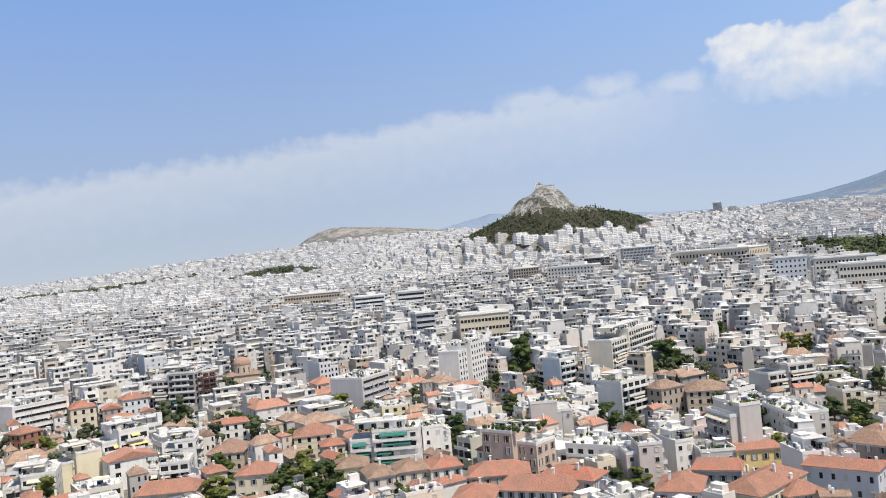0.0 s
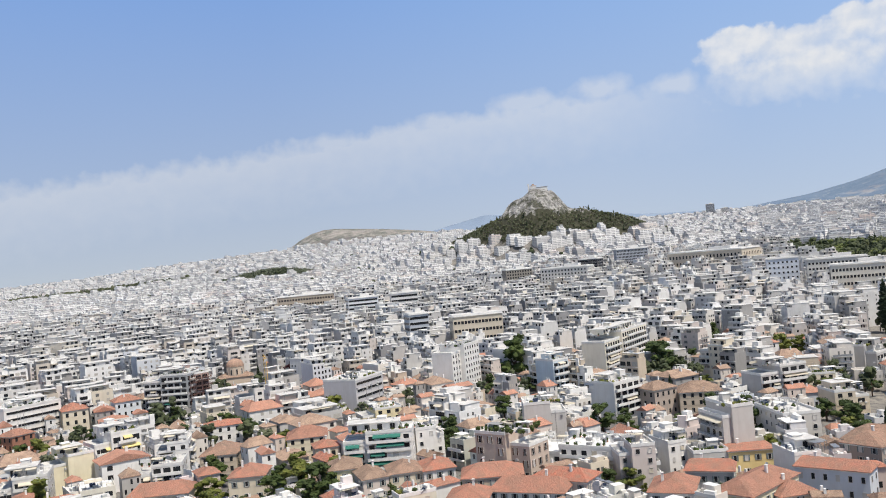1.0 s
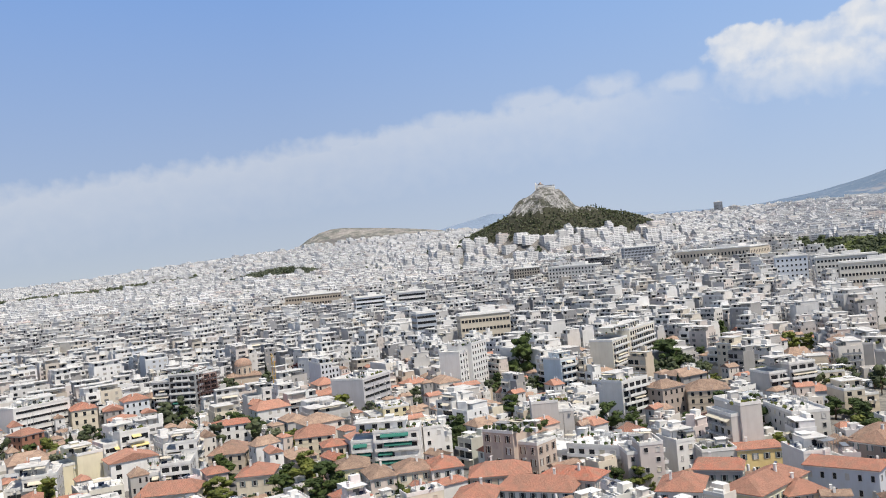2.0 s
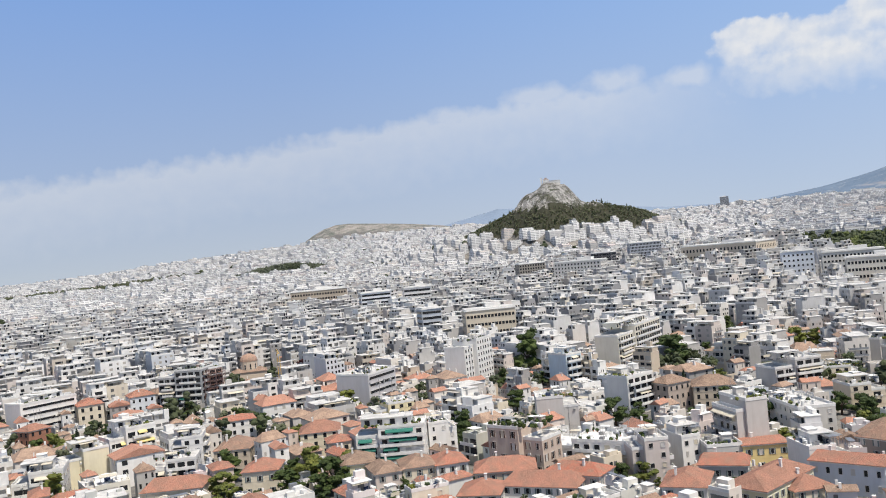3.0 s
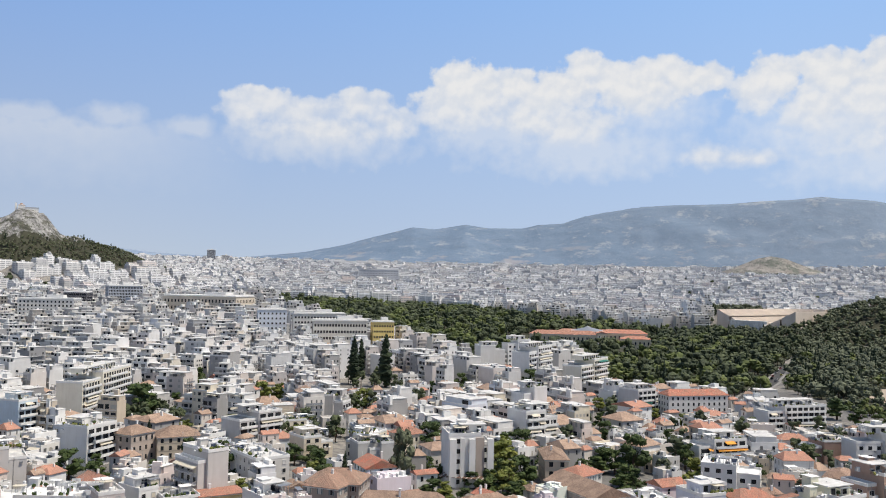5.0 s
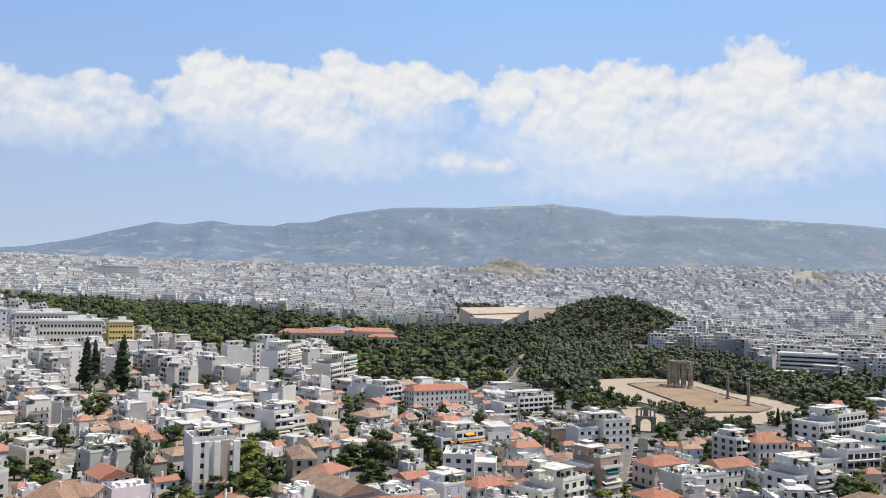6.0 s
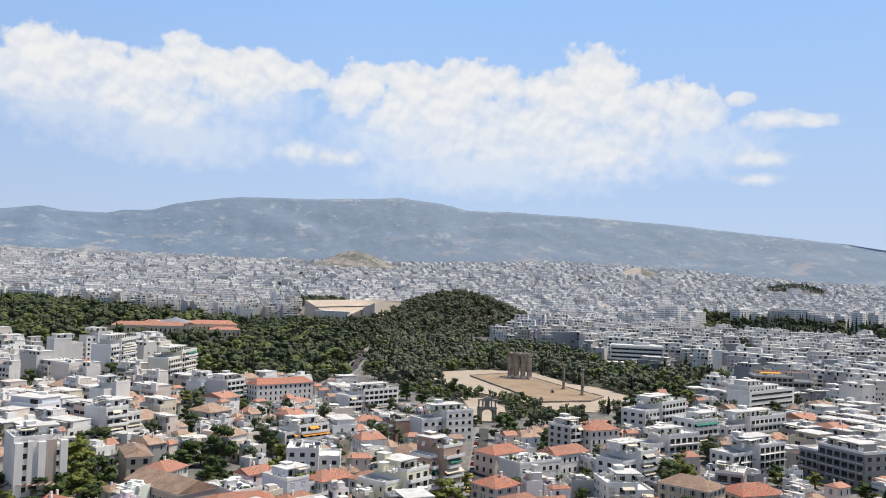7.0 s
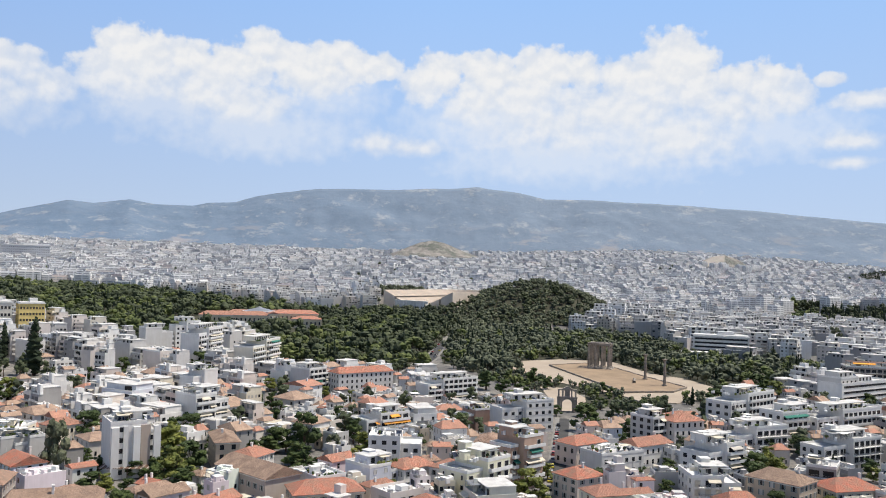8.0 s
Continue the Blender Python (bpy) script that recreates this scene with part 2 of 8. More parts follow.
WOODED_RISES = [(32.6, 2050, 12, 70), (34.8, 2050, 15, 70), (99.2, 3150, 43, 115), (100.7, 3150, 43, 115), (119.1, 2700, 53, 85), (128.8, 2600, 24, 70), (130.2, 2580, 18, 70), (127.5, 2620, 18, 70), (96, 2500, 14, 200)]
WOODED_RISES += [(a, 2350, 9, 75) for a in (17.5, 20, 22.5, 25, 27.5)] + [(a, 1350, 13, 58) for a in (119.5, 121.9, 124.3, 126.7, 129.1, 131.5, 133.9)]
WOODED_RISES += [(a, q, 21, 42) for a, q in ((95.8, 1193), (96.9, 1240), (98.0, 1289), (99.0, 1338))]      # the bank behind the stadium
WOODED_RISES += [(97.85, 1084, 6, 45), (96.1, 1122, 5, 45), (100.6, 1072, 5, 45)]


def ground(x, y):
    """Height of the land in metres; 0 is the plain below the rock."""
    r = math.hypot(x, y)
    az = math.degrees(math.atan2(x, y)) % 360
    a = float(np.interp(az, *RISE))
    far = EYE_Z + 3600 * math.tan(radians(float(np.interp(az, *FAR_VIEW))))
    z = a * ease(520, 1250, r)
    if r > 1250:
        z += (far - a) * min(1.06, (r - 1250) / 2350) ** 1.15
    if 1200 < r < 2300 and 40 < az < 64:
        s, c = math.sin(radians(52)), math.cos(radians(52))
        u, v = (x - LYC[0]) * c - (y - LYC[1]) * s, (x - LYC[0]) * s + (y - LYC[1]) * c
        k = math.exp(-(v / (135 if v < 0 else 200)) ** 2)
        lift = float(np.interp(u, *LYC_PROFILE)) * k
        if lift > 25:
            crag = noise.fractal(Vector((x * 0.022, y * 0.022, 1.7)), 0.8, 2.1, 4)
            lift += crag * (3.0 + 7.0 * ease(70, 105, lift)) * (1 - 0.7 * ease(128, 138, lift))
        z += lift
    if r > 3200 and 33 < az < 48:
        z += float(np.interp(az, *TURK_PROFILE)) * 0.86 * math.exp(-((r - 3780) / 210) ** 2)
    d2 = (x - ARD[0]) ** 2 + (y - ARD[1]) ** 2
    if d2 < 160000:
        z += 52 * math.exp(-d2 / 105 ** 2)
    for haz, hr, hh, hs in WOODED_RISES:
        hx, hy = polar(haz, hr)
        e2 = ((x - hx) ** 2 + (y - hy) ** 2) / hs ** 2
        if e2 < 7:
            z += hh * math.exp(-e2)
    if r < 75:
        z += 68.3 * (1 - ease(1.8, 50, r))
    return z


GARDEN = [(945, 400), (800, 235), (700, 130), (690, 25), (585, 5), (566, -62), (590, -98), (640, -112), (830, -150), (1000, -205), (1060, -120), (1130, 20), (1190, 120), (1270, 215), (1265, 330), (1200, 500)]
WOODED_HILL = [(985, -205), (1046, -196), (1070, -198), (1074, -222), (1205, -330), (1260, -420), (1150, -470), (1040, -440), (965, -370), (930, -290), (940, -225)]
PRECINCT = [(651, -169), (664, -200), (673, -228), (669, -248), (652, -268), (585, -268), (556, -281), (507, -280), (464, -246), (447, -221), (457, -202), (480, -200), (509, -190), (532, -182), (555, -166), (612, -170)]
TEMPLE_WOOD = [polar(*p) for p in ((100.8, 650), (101.2, 770), (102.6, 930), (105, 960), (108, 950), (111, 950), (114, 935), (116, 870), (116.6, 775), (120.8, 770), (122, 800), (125, 750), (126, 640), (121, 545),
                                   (118, 508), (115, 468), (110.7, 452), (108, 500), (104, 560), (102, 610))]
PLATFORM = [(627, -204), (641, -238), (612, -251), (559, -253), (508, -258), (488, -239), (486, -206)]


def sheet(name, polygon, lift, mat, label, category="", kind="structure"):
    """A thin flat piece of ground of the given outline."""
    bm = bmesh.new()
    top = [bm.verts.new((x, y, ground(x, y) + lift)) for x, y in polygon]
    f = bm.faces.new(top)
    if f.normal.z < 0:
        f.normal_flip()
    r = bmesh.ops.extrude_face_region(bm, geom=[f])
    for v in r["geom"]:
        if isinstance(v, bmesh.types.BMVert):
            v.co.z -= lift + 1.5
    bm.normal_update()
    bmesh.ops.recalc_face_normals(bm, faces=bm.faces)
    me = bpy.data.meshes.new(name)
    bm.to_mesh(me)
    bm.free()
    me.materials.append(mat)
    return tagged(new(name, me), label, category, "", kind)


def land_material():
    m, t, b = material("town_ground", 0.95)
    grey = mixed(t, ranged(t, noisy(t, 0.02, 6, 0.65), 0.4, 0.65), (0.13, 0.125, 0.12), (0.27, 0.25, 0.22))
    col = mixed(t, ranged(t, noisy(t, 0.3, 6, 0.7), 0.45, 0.65), grey, (0.085, 0.085, 0.085))
    t.links.new(col, b.inputs["Base Color"])
    bumped(t, b, noisy(t, 0.8, 6), 0.4, 0.3)
    return m


def rock_material():
    """Limestone crags in ledges, with dry scrub between them."""
    m, t, b = material("limestone_scrub", 0.95)
    rock = mixed(t, ranged(t, noisy(t, 0.07, 7, 0.75, stretch=(1, 1, 0.8)), 0.40, 0.58), (0.17, 0.166, 0.155), (0.55, 0.535, 0.51))
    scrub = mixed(t, ranged(t, noisy(t, 0.2, 5, 0.7), 0.4, 0.65), (0.10, 0.105, 0.078), (0.19, 0.185, 0.145))
    ledges = noisy(t, 0.038, 8, 0.78, stretch=(1, 1, 1.5))
    t.links.new(mixed(t, ranged(t, ledges, 0.505, 0.545), rock, scrub), b.inputs["Base Color"])
    bumped(t, b, noisy(t, 0.075, 8, 0.75, stretch=(1, 1, 0.9)), 1.0, 14.0)
    return m


def scrub_material():
    """A dry hillside: bare stony ground with patches of low green scrub."""
    m, t, b = material("dry_scrub", 0.95)
    bare = mixed(t, ranged(t, noisy(t, 0.03, 6, 0.7), 0.38, 0.64), (0.215, 0.20, 0.18), (0.35, 0.325, 0.295))
    green = mixed(t, ranged(t, noisy(t, 0.06, 5, 0.7), 0.4, 0.65), (0.122, 0.132, 0.114), (0.185, 0.188, 0.165))
    t.links.new(mixed(t, ranged(t, noisy(t, 0.021, 8, 0.74), 0.48, 0.55), bare, green), b.inputs["Base Color"])
    bumped(t, b, noisy(t, 0.03, 7, 0.75), 1.0, 12.0)
    return m


M_LAND = land_material()
M_ROCK = rock_material()
M_FOREST = plain("forest_floor", (0.075, 0.076, 0.05), 0.95, var=0.5, scale=0.05)
M_SCRUB = scrub_material()
M_CUT = plain("quarried_stone", (0.46, 0.42, 0.37), 0.95, var=0.3, scale=0.03)
M_SAND = plain("sandy_earth", (0.40, 0.335, 0.265), 0.95, var=0.16, scale=0.05)
M_DRY = plain("dry_grass", (0.33, 0.245, 0.165), 0.95, var=0.25, scale=0.08)
M_ASPHALT = plain("asphalt", (0.075, 0.075, 0.075), 0.9, var=0.3, scale=0.2)


def build_ground():
    s = Soup()
    rings = [0.0, 4, 7, 12, 20, 30, 42, 55, 70, 100, 150] + [200 + 45 * i for i in range(30)] + [1550 + 12 * i for i in range(37)]
    rings += [2000 + 70 * i for i in range(42)] + [4960]
    turns = [i * 0.8 for i in range(15, 56)] + [44.8 + i * 0.2 for i in range(72)] + [59.2 + i * 0.8 for i in range(106)] + [144 + i * 6 for i in range(0, 39)]
    turns = [a for a in turns if a < 372 - 1e-6]
    for r in rings:
        for a in turns:
            x, y = polar(a, r)
            s.v.append((x, y, ground(x, y)))
    n = len(turns)
    for i in range(len(rings) - 1):
        for j in range(n):
            k = (j + 1) % n
            s.f.append((i * n + j, (i + 1) * n + j, (i + 1) * n + k, i * n + k))
            s.m.append(0)
            cx, cy = polar(turns[j], rings[i])
            if math.hypot(cx - LYC[0], cy - LYC[1]) < 330 and ground(cx, cy) > 88 or (35 < turns[j] < 46 and 3560 < rings[i] < 4050):
                s.m[-1] = 3 if rings[i] > 3400 else 1 if ground(cx, cy) > 138 else 2
            elif math.hypot(cx - KNOLL[0], cy - KNOLL[1]) < 190:
                s.m[-1] = 3
            elif math.hypot(cx - QUARRY[0], cy - QUARRY[1]) < 120:
                s.m[-1] = 3 if cx - QUARRY[0] > 20 or (cx * QUARRY[1] - cy * QUARRY[0]) > 0 else 4
            elif inside(cx, cy, GARDEN) or inside(cx, cy, WOODED_HILL) or inside(cx, cy, TEMPLE_WOOD):
                s.m[-1] = 2
            s.uv += [(0.0, 0.0)] * 4
    me = s.mesh("ground", [M_LAND, M_ROCK, M_FOREST, M_SCRUB, M_CUT])
    me.flip_normals() if me.polygons[5 * n].normal.z < 0 else None
    tagged(new("ground", me), "town land of grey streets, rising to bare limestone hills", "", "", "structure")


build_ground()
sheet("temple_precinct", PRECINCT, 0.5, M_SAND, "open sandy precinct round the ruined temple")
sheet("arch_forecourt", [polar(*p) for p in ((108.2, 446), (110.6, 446), (110.4, 500), (109.2, 540), (107.4, 540), (107.9, 500))], 0.35, M_SAND, "pale trodden ground behind the marble arch")
sheet("temple_platform", PLATFORM, 1.3, M_DRY, "dry grassy platform of the ruined temple")


def build_platform_wall():
    """The low retaining wall round the temple's platform, in courses of stone."""
    wall = tagged(new("platform_wall"), "low weathered retaining wall round the temple platform", "wall", "", "structure")
    for (ax, ay), (bx, by) in zip(PLATFORM, PLATFORM[1:] + PLATFORM[:1]):
        run = math.hypot(bx - ax, by - ay)
        n = max(1, int(run / 6))
        for i in range(n):
            k = (i + 0.5) / n
            x, y = ax + (bx - ax) * k, ay + (by - ay) * k
            s = Soup()
            s.box(0, 0, -1.0, 1.75 + 0.12 * math.sin(i * 2.3), run / n - 0.06, 0.9)
            part("stone_block", s.mesh("stone_block", [M_STONE]), wall, pose(x, y, ground(x, y), 0, 0, math.degrees(math.atan2(by - ay, bx - ax))))


build_platform_wall()


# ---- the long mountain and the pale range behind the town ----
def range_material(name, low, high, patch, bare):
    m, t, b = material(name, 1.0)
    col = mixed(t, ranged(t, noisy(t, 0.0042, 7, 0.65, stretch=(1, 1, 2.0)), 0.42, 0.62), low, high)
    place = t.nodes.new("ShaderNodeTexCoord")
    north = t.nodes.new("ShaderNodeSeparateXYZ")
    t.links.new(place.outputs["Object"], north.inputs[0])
    # Haze painted into the colour: the slopes pale towards the south.
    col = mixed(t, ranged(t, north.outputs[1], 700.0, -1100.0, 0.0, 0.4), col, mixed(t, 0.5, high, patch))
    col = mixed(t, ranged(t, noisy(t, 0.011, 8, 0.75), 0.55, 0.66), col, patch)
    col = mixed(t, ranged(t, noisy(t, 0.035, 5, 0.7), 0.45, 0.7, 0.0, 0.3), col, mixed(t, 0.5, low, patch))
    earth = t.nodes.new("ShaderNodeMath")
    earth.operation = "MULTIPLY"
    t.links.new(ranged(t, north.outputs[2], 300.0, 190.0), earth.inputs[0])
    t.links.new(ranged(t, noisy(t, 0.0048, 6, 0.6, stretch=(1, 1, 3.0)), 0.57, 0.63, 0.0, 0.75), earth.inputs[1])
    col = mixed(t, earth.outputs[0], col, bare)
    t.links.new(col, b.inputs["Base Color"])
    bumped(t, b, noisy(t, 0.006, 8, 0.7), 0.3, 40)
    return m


def ridge(name, label, azs, views, r0, r1, mat, a0, a1, rough):
    s = Soup()
    cols, rows = int((a1 - a0) / 0.2), 26
    for j in range(rows + 2):
        k = j / rows
        for i in range(cols + 1):
            az = a0 + (a1 - a0) * i / cols
            r = r0 + (r1 - r0) * k
            x, y = polar(az, r)
            top = EYE_Z + r1 * math.tan(radians(float(np.interp(az, azs, views))))
            low = ground(*polar(az, r0)) - 12
            p = Vector((x * 0.004, y * 0.004, 3.1))
            gully = noise.fractal(p, 0.9, 2.0, 6)
            lift = k + rough * gully * math.sin(math.pi * k)
            s.v.append((x, y, low + (top - low) * (lift if j <= rows else 0.75) + (4 * gully if j == rows else 0)))
    for j in range(rows + 1):
        for i in range(cols):
            n = j * (cols + 1) + i
            s.f.append((n, n + 1, n + cols + 2, n + cols + 1))
            s.m.append(0)
            s.uv += [(0.0, 0.0)] * 4
    me = s.mesh(name, [mat], True)
    if me.polygons[0].normal.z < 0:
        me.flip_normals()
    tagged(new(name, me), label, "mountain", "", "structure")


# The haze of distance is part of these blue-grey base colours.
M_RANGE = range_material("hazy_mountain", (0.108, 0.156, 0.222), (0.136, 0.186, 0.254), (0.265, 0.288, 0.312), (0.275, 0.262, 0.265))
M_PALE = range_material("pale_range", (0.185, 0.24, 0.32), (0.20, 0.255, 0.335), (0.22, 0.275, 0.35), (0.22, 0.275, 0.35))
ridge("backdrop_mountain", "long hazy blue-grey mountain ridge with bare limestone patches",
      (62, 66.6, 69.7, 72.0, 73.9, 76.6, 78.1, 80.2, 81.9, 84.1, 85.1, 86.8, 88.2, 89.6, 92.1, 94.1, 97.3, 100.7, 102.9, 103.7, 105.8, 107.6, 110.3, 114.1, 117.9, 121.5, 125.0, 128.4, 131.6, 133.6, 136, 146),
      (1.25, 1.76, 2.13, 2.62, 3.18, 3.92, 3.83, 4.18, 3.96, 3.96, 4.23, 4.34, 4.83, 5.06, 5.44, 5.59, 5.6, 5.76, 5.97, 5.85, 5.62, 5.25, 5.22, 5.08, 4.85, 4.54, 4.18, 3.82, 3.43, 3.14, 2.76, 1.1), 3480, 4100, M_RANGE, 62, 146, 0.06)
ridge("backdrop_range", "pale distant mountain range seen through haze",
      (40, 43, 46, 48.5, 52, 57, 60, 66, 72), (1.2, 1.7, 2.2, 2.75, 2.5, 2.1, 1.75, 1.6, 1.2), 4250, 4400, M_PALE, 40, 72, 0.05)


# ---- clouds ----
def cloud_material():
    m = bpy.data.materials.new("clouds")
    m.use_nodes = True
    t = m.node_tree
    t.nodes.clear()
    uv = t.nodes.new("ShaderNodeTexCoord")
    wob = node(t, "ShaderNodeTexNoise", Scale=0.95, Detail=5.0, Roughness=0.48)
    t.links.new(uv.outputs["UV"], wob.inputs["Vector"])
    lump = node(t, "ShaderNodeTexNoise", Scale=0.22, Detail=3.0, Roughness=0.5)
    t.links.new(uv.outputs["UV"], lump.inputs["Vector"])

    def maths(op, a, b=0.0):
        n = t.nodes.new("ShaderNodeMath")
        n.operation = op
        for i, q in enumerate((a, b)):
            if isinstance(q, bpy.types.NodeSocket):
                t.links.new(q, n.inputs[i])
            else:
                n.inputs[i].default_value = q
        return n.outputs[0]

    def puffs(rows):
        total = None
        for az, el, rx, ry in rows:
            n = t.nodes.new("ShaderNodeVectorMath")
            n.operation = "MULTIPLY_ADD"
            t.links.new(uv.outputs["UV"], n.inputs[0])
            n.inputs[1].default_value, n.inputs[2].default_value = (1 / rx, 1 / ry, 0), (-az / rx, -el / ry, 0)
            length = t.nodes.new("ShaderNodeVectorMath")
            length.operation = "LENGTH"
            t.links.new(n.outputs[0], length.inputs[0])
            d = maths("SUBTRACT", 1.0, length.outputs["Value"])
            total = d if total is None else maths("MAXIMUM", total, d)
        return total

    heaps = puffs(((79.4, 13.9, 1.80, 1.40), (81.1, 12.8, 3.21, 2.00), (78.9, 12.0, 2.81, 1.80), (83.3, 13.3, 2.20, 1.60), (85.0, 12.4, 3.21, 2.00), (88.0, 14.6, 1.53, 1.36),
                   (86.7, 13.2, 2.81, 1.60), (90.1, 13.9, 2.20, 1.53), (92.4, 14.2, 1.60, 1.13), (93.5, 14.5, 1.28, 0.96), (91.7, 13.1, 3.21, 1.80), (96.3, 13.7, 1.60, 1.00),
                   (94.7, 13.7, 2.00, 1.20), (86.8, 10.9, 3.80, 1.44), (84.1, 11.3, 2.40, 1.20)))
    heaps2 = puffs(((100.0, 13.6, 2.00, 1.53), (98.9, 12.7, 1.80, 1.53), (103.0, 14.1, 1.80, 1.20), (103.7, 13.2, 2.40, 2.00), (107.3, 13.8, 2.60, 1.77), (105.8, 12.1, 3.61, 2.40),
                   (110.0, 13.7, 1.60, 1.44), (112.3, 13.6, 1.80, 1.36), (113.9, 13.0, 2.40, 1.68), (115.8, 13.9, 3.23, 2.40), (117.3, 12.3, 2.40, 2.00), (119.7, 12.8, 1.80, 1.36),
                   (121.7, 12.2, 2.60, 1.80), (123.1, 11.8, 1.80, 1.36), (119.5, 11.2, 3.61, 1.68), (103.1, 11.5, 3.00, 2.00)))
    heaps3 = puffs(((112.0, 11.0, 6.41, 2.40), (108.2, 10.1, 6.01, 2.00), (115.9, 9.5, 5.21, 2.00), (96.2, 8.7, 1.80, 0.96), (98.3, 8.5, 2.81, 0.73), (125.2, 12.6, 1.13, 0.56),
                   (127.3, 11.3, 2.20, 0.68), (129.4, 11.2, 1.80, 0.48), (126.6, 8.9, 2.40, 0.64), (126.3, 7.6, 1.80, 0.44),
                   (66.3, 11.9, 2.81, 1.20), (69.0, 11.4, 3.21, 1.28), (72.8, 12.0, 2.81, 1.28), (75.1, 11.0, 2.40, 1.13), (70.5, 10.3, 4.60, 1.20), (65.1, 11.3, 1.80, 1.13), (138, 11.4, 4.00, 1.58), (146, 12.4, 4.00, 1.49)))
    veil = puffs(((108, 8.0, 10, 2.0), (88, 9.4, 9, 2.6), (70, 9.6, 8, 2.0), (104, 10.5, 8, 3.6), (114, 9.5, 9, 3.4), (122, 9.8, 6, 2.2), (82, 10.6, 6, 2.4), (92, 12.0, 6, 2.2), (61.8, 10.0, 2.0, 1.0), (46, 9.2, 3, 0.9), (52, 10.0, 3, 1.1), (57, 10.3, 2.6, 1.1), (39, 8.4, 3, 0.8)))
    rim = maths("ADD", maths("MULTIPLY", maths("SUBTRACT", wob.outputs["Fac"], 0.5), 1.9), maths("MULTIPLY", maths("SUBTRACT", lump.outputs["Fac"], 0.5), 0.7))
    thick = maths("ADD", maths("MAXIMUM", maths("MAXIMUM", heaps, heaps2), heaps3), maths("MULTIPLY", rim, 0.62))
    base = t.nodes.new("ShaderNodeSeparateXYZ")
    t.links.new(uv.outputs["UV"], base.inputs[0])
    crisp = ranged(t, base.outputs[1], 10.0, 13.4)
    full = maths("MULTIPLY", ranged(t, thick, -0.02, 0.20), ranged(t, maths("ADD", thick, maths("MULTIPLY", lump.outputs["Fac"], 1.2)), 0.3, 1.1, 0.66, 0.97))
    faint = maths("MULTIPLY", ranged(t, thick, -0.12, 0.75), 0.72)
    dense = maths("ADD", maths("MULTIPLY", full, crisp), maths("MULTIPLY", faint, maths("SUBTRACT", 1.0, crisp)))
    high = t.nodes.new("ShaderNodeSeparateXYZ")
    t.links.new(uv.outputs["UV"], high.inputs[0])
    edge = maths("ADD", ranged(t, high.outputs[0], 14.0, 52.0, 6.4, 10.4), maths("MULTIPLY", rim, 1.1))
    below = maths("SUBTRACT", edge, high.outputs[1])
    west = maths("MULTIPLY", ranged(t, below, -0.1, 0.9), ranged(t, below, 0.2, 5.0, 0.62, 0.10))
    west = maths("MULTIPLY", west, ranged(t, high.outputs[0], 56.0, 66.0, 1.0, 0.0))
    thin = maths("MULTIPLY", ranged(t, maths("ADD", veil, maths("MULTIPLY", rim, 0.6)), -0.02, 0.7), 0.52)
    thin = maths("MAXIMUM", thin, west)
    south = ranged(t, high.outputs[0], 35.0, 100.0)
    climb = maths("POWER", ranged(t, high.outputs[1], 1.0, 20.0), 0.75)
    low = mixed(t, south, (0.49, 0.565, 0.66), (0.56, 0.665, 0.82))
    top = mixed(t, south, (0.215, 0.385, 0.76), (0.33, 0.55, 0.94))
    # Sky out of view, tinted paler to take blue out of the fill light.
    behind = maths("MULTIPLY", ranged(t, high.outputs[0], 136.0, 170.0), ranged(t, high.outputs[0], 345.0, 359.0, 1.0, 0.0))
    low = mixed(t, behind, low, (0.60, 0.66, 0.74))
    top = mixed(t, behind, top, (0.43, 0.57, 0.82))
    blue = mixed(t, climb, low, top)
    shade = ranged(t, maths("ADD", thick, maths("MULTIPLY", lump.outputs["Fac"], 0.9)), 0.35, 1.2)
    glow = t.nodes.new("ShaderNodeEmission")
    up = t.nodes.new("ShaderNodeVectorMath")
    up.inputs[1].default_value = (-0.12, 0.42, 0)
    t.links.new(uv.outputs["UV"], up.inputs[0])
    above = node(t, "ShaderNodeTexNoise", Scale=0.95, Detail=5.0, Roughness=0.48)
    t.links.new(up.outputs[0], above.inputs["Vector"])
    lit = ranged(t, maths("SUBTRACT", wob.outputs["Fac"], above.outputs["Fac"]), -0.13, 0.13)
    shade = maths("ADD", maths("MULTIPLY", shade, 0.5), maths("MULTIPLY", lit, 0.5))
    white = mixed(t, shade, (0.69, 0.735, 0.81), (0.875, 0.87, 0.865))
    veiled = mixed(t, thin, blue, mixed(t, south, (0.70, 0.73, 0.785), (0.81, 0.845, 0.90)))
    t.links.new(mixed(t, dense, veiled, white), glow.inputs[0])
    glow.inputs[1].default_value = CLOUD_GLOW
    out = t.nodes.new("ShaderNodeOutputMaterial")
    t.links.new(glow.outputs[0], out.inputs[0])
    return m


CLOUD_GLOW = 1.0


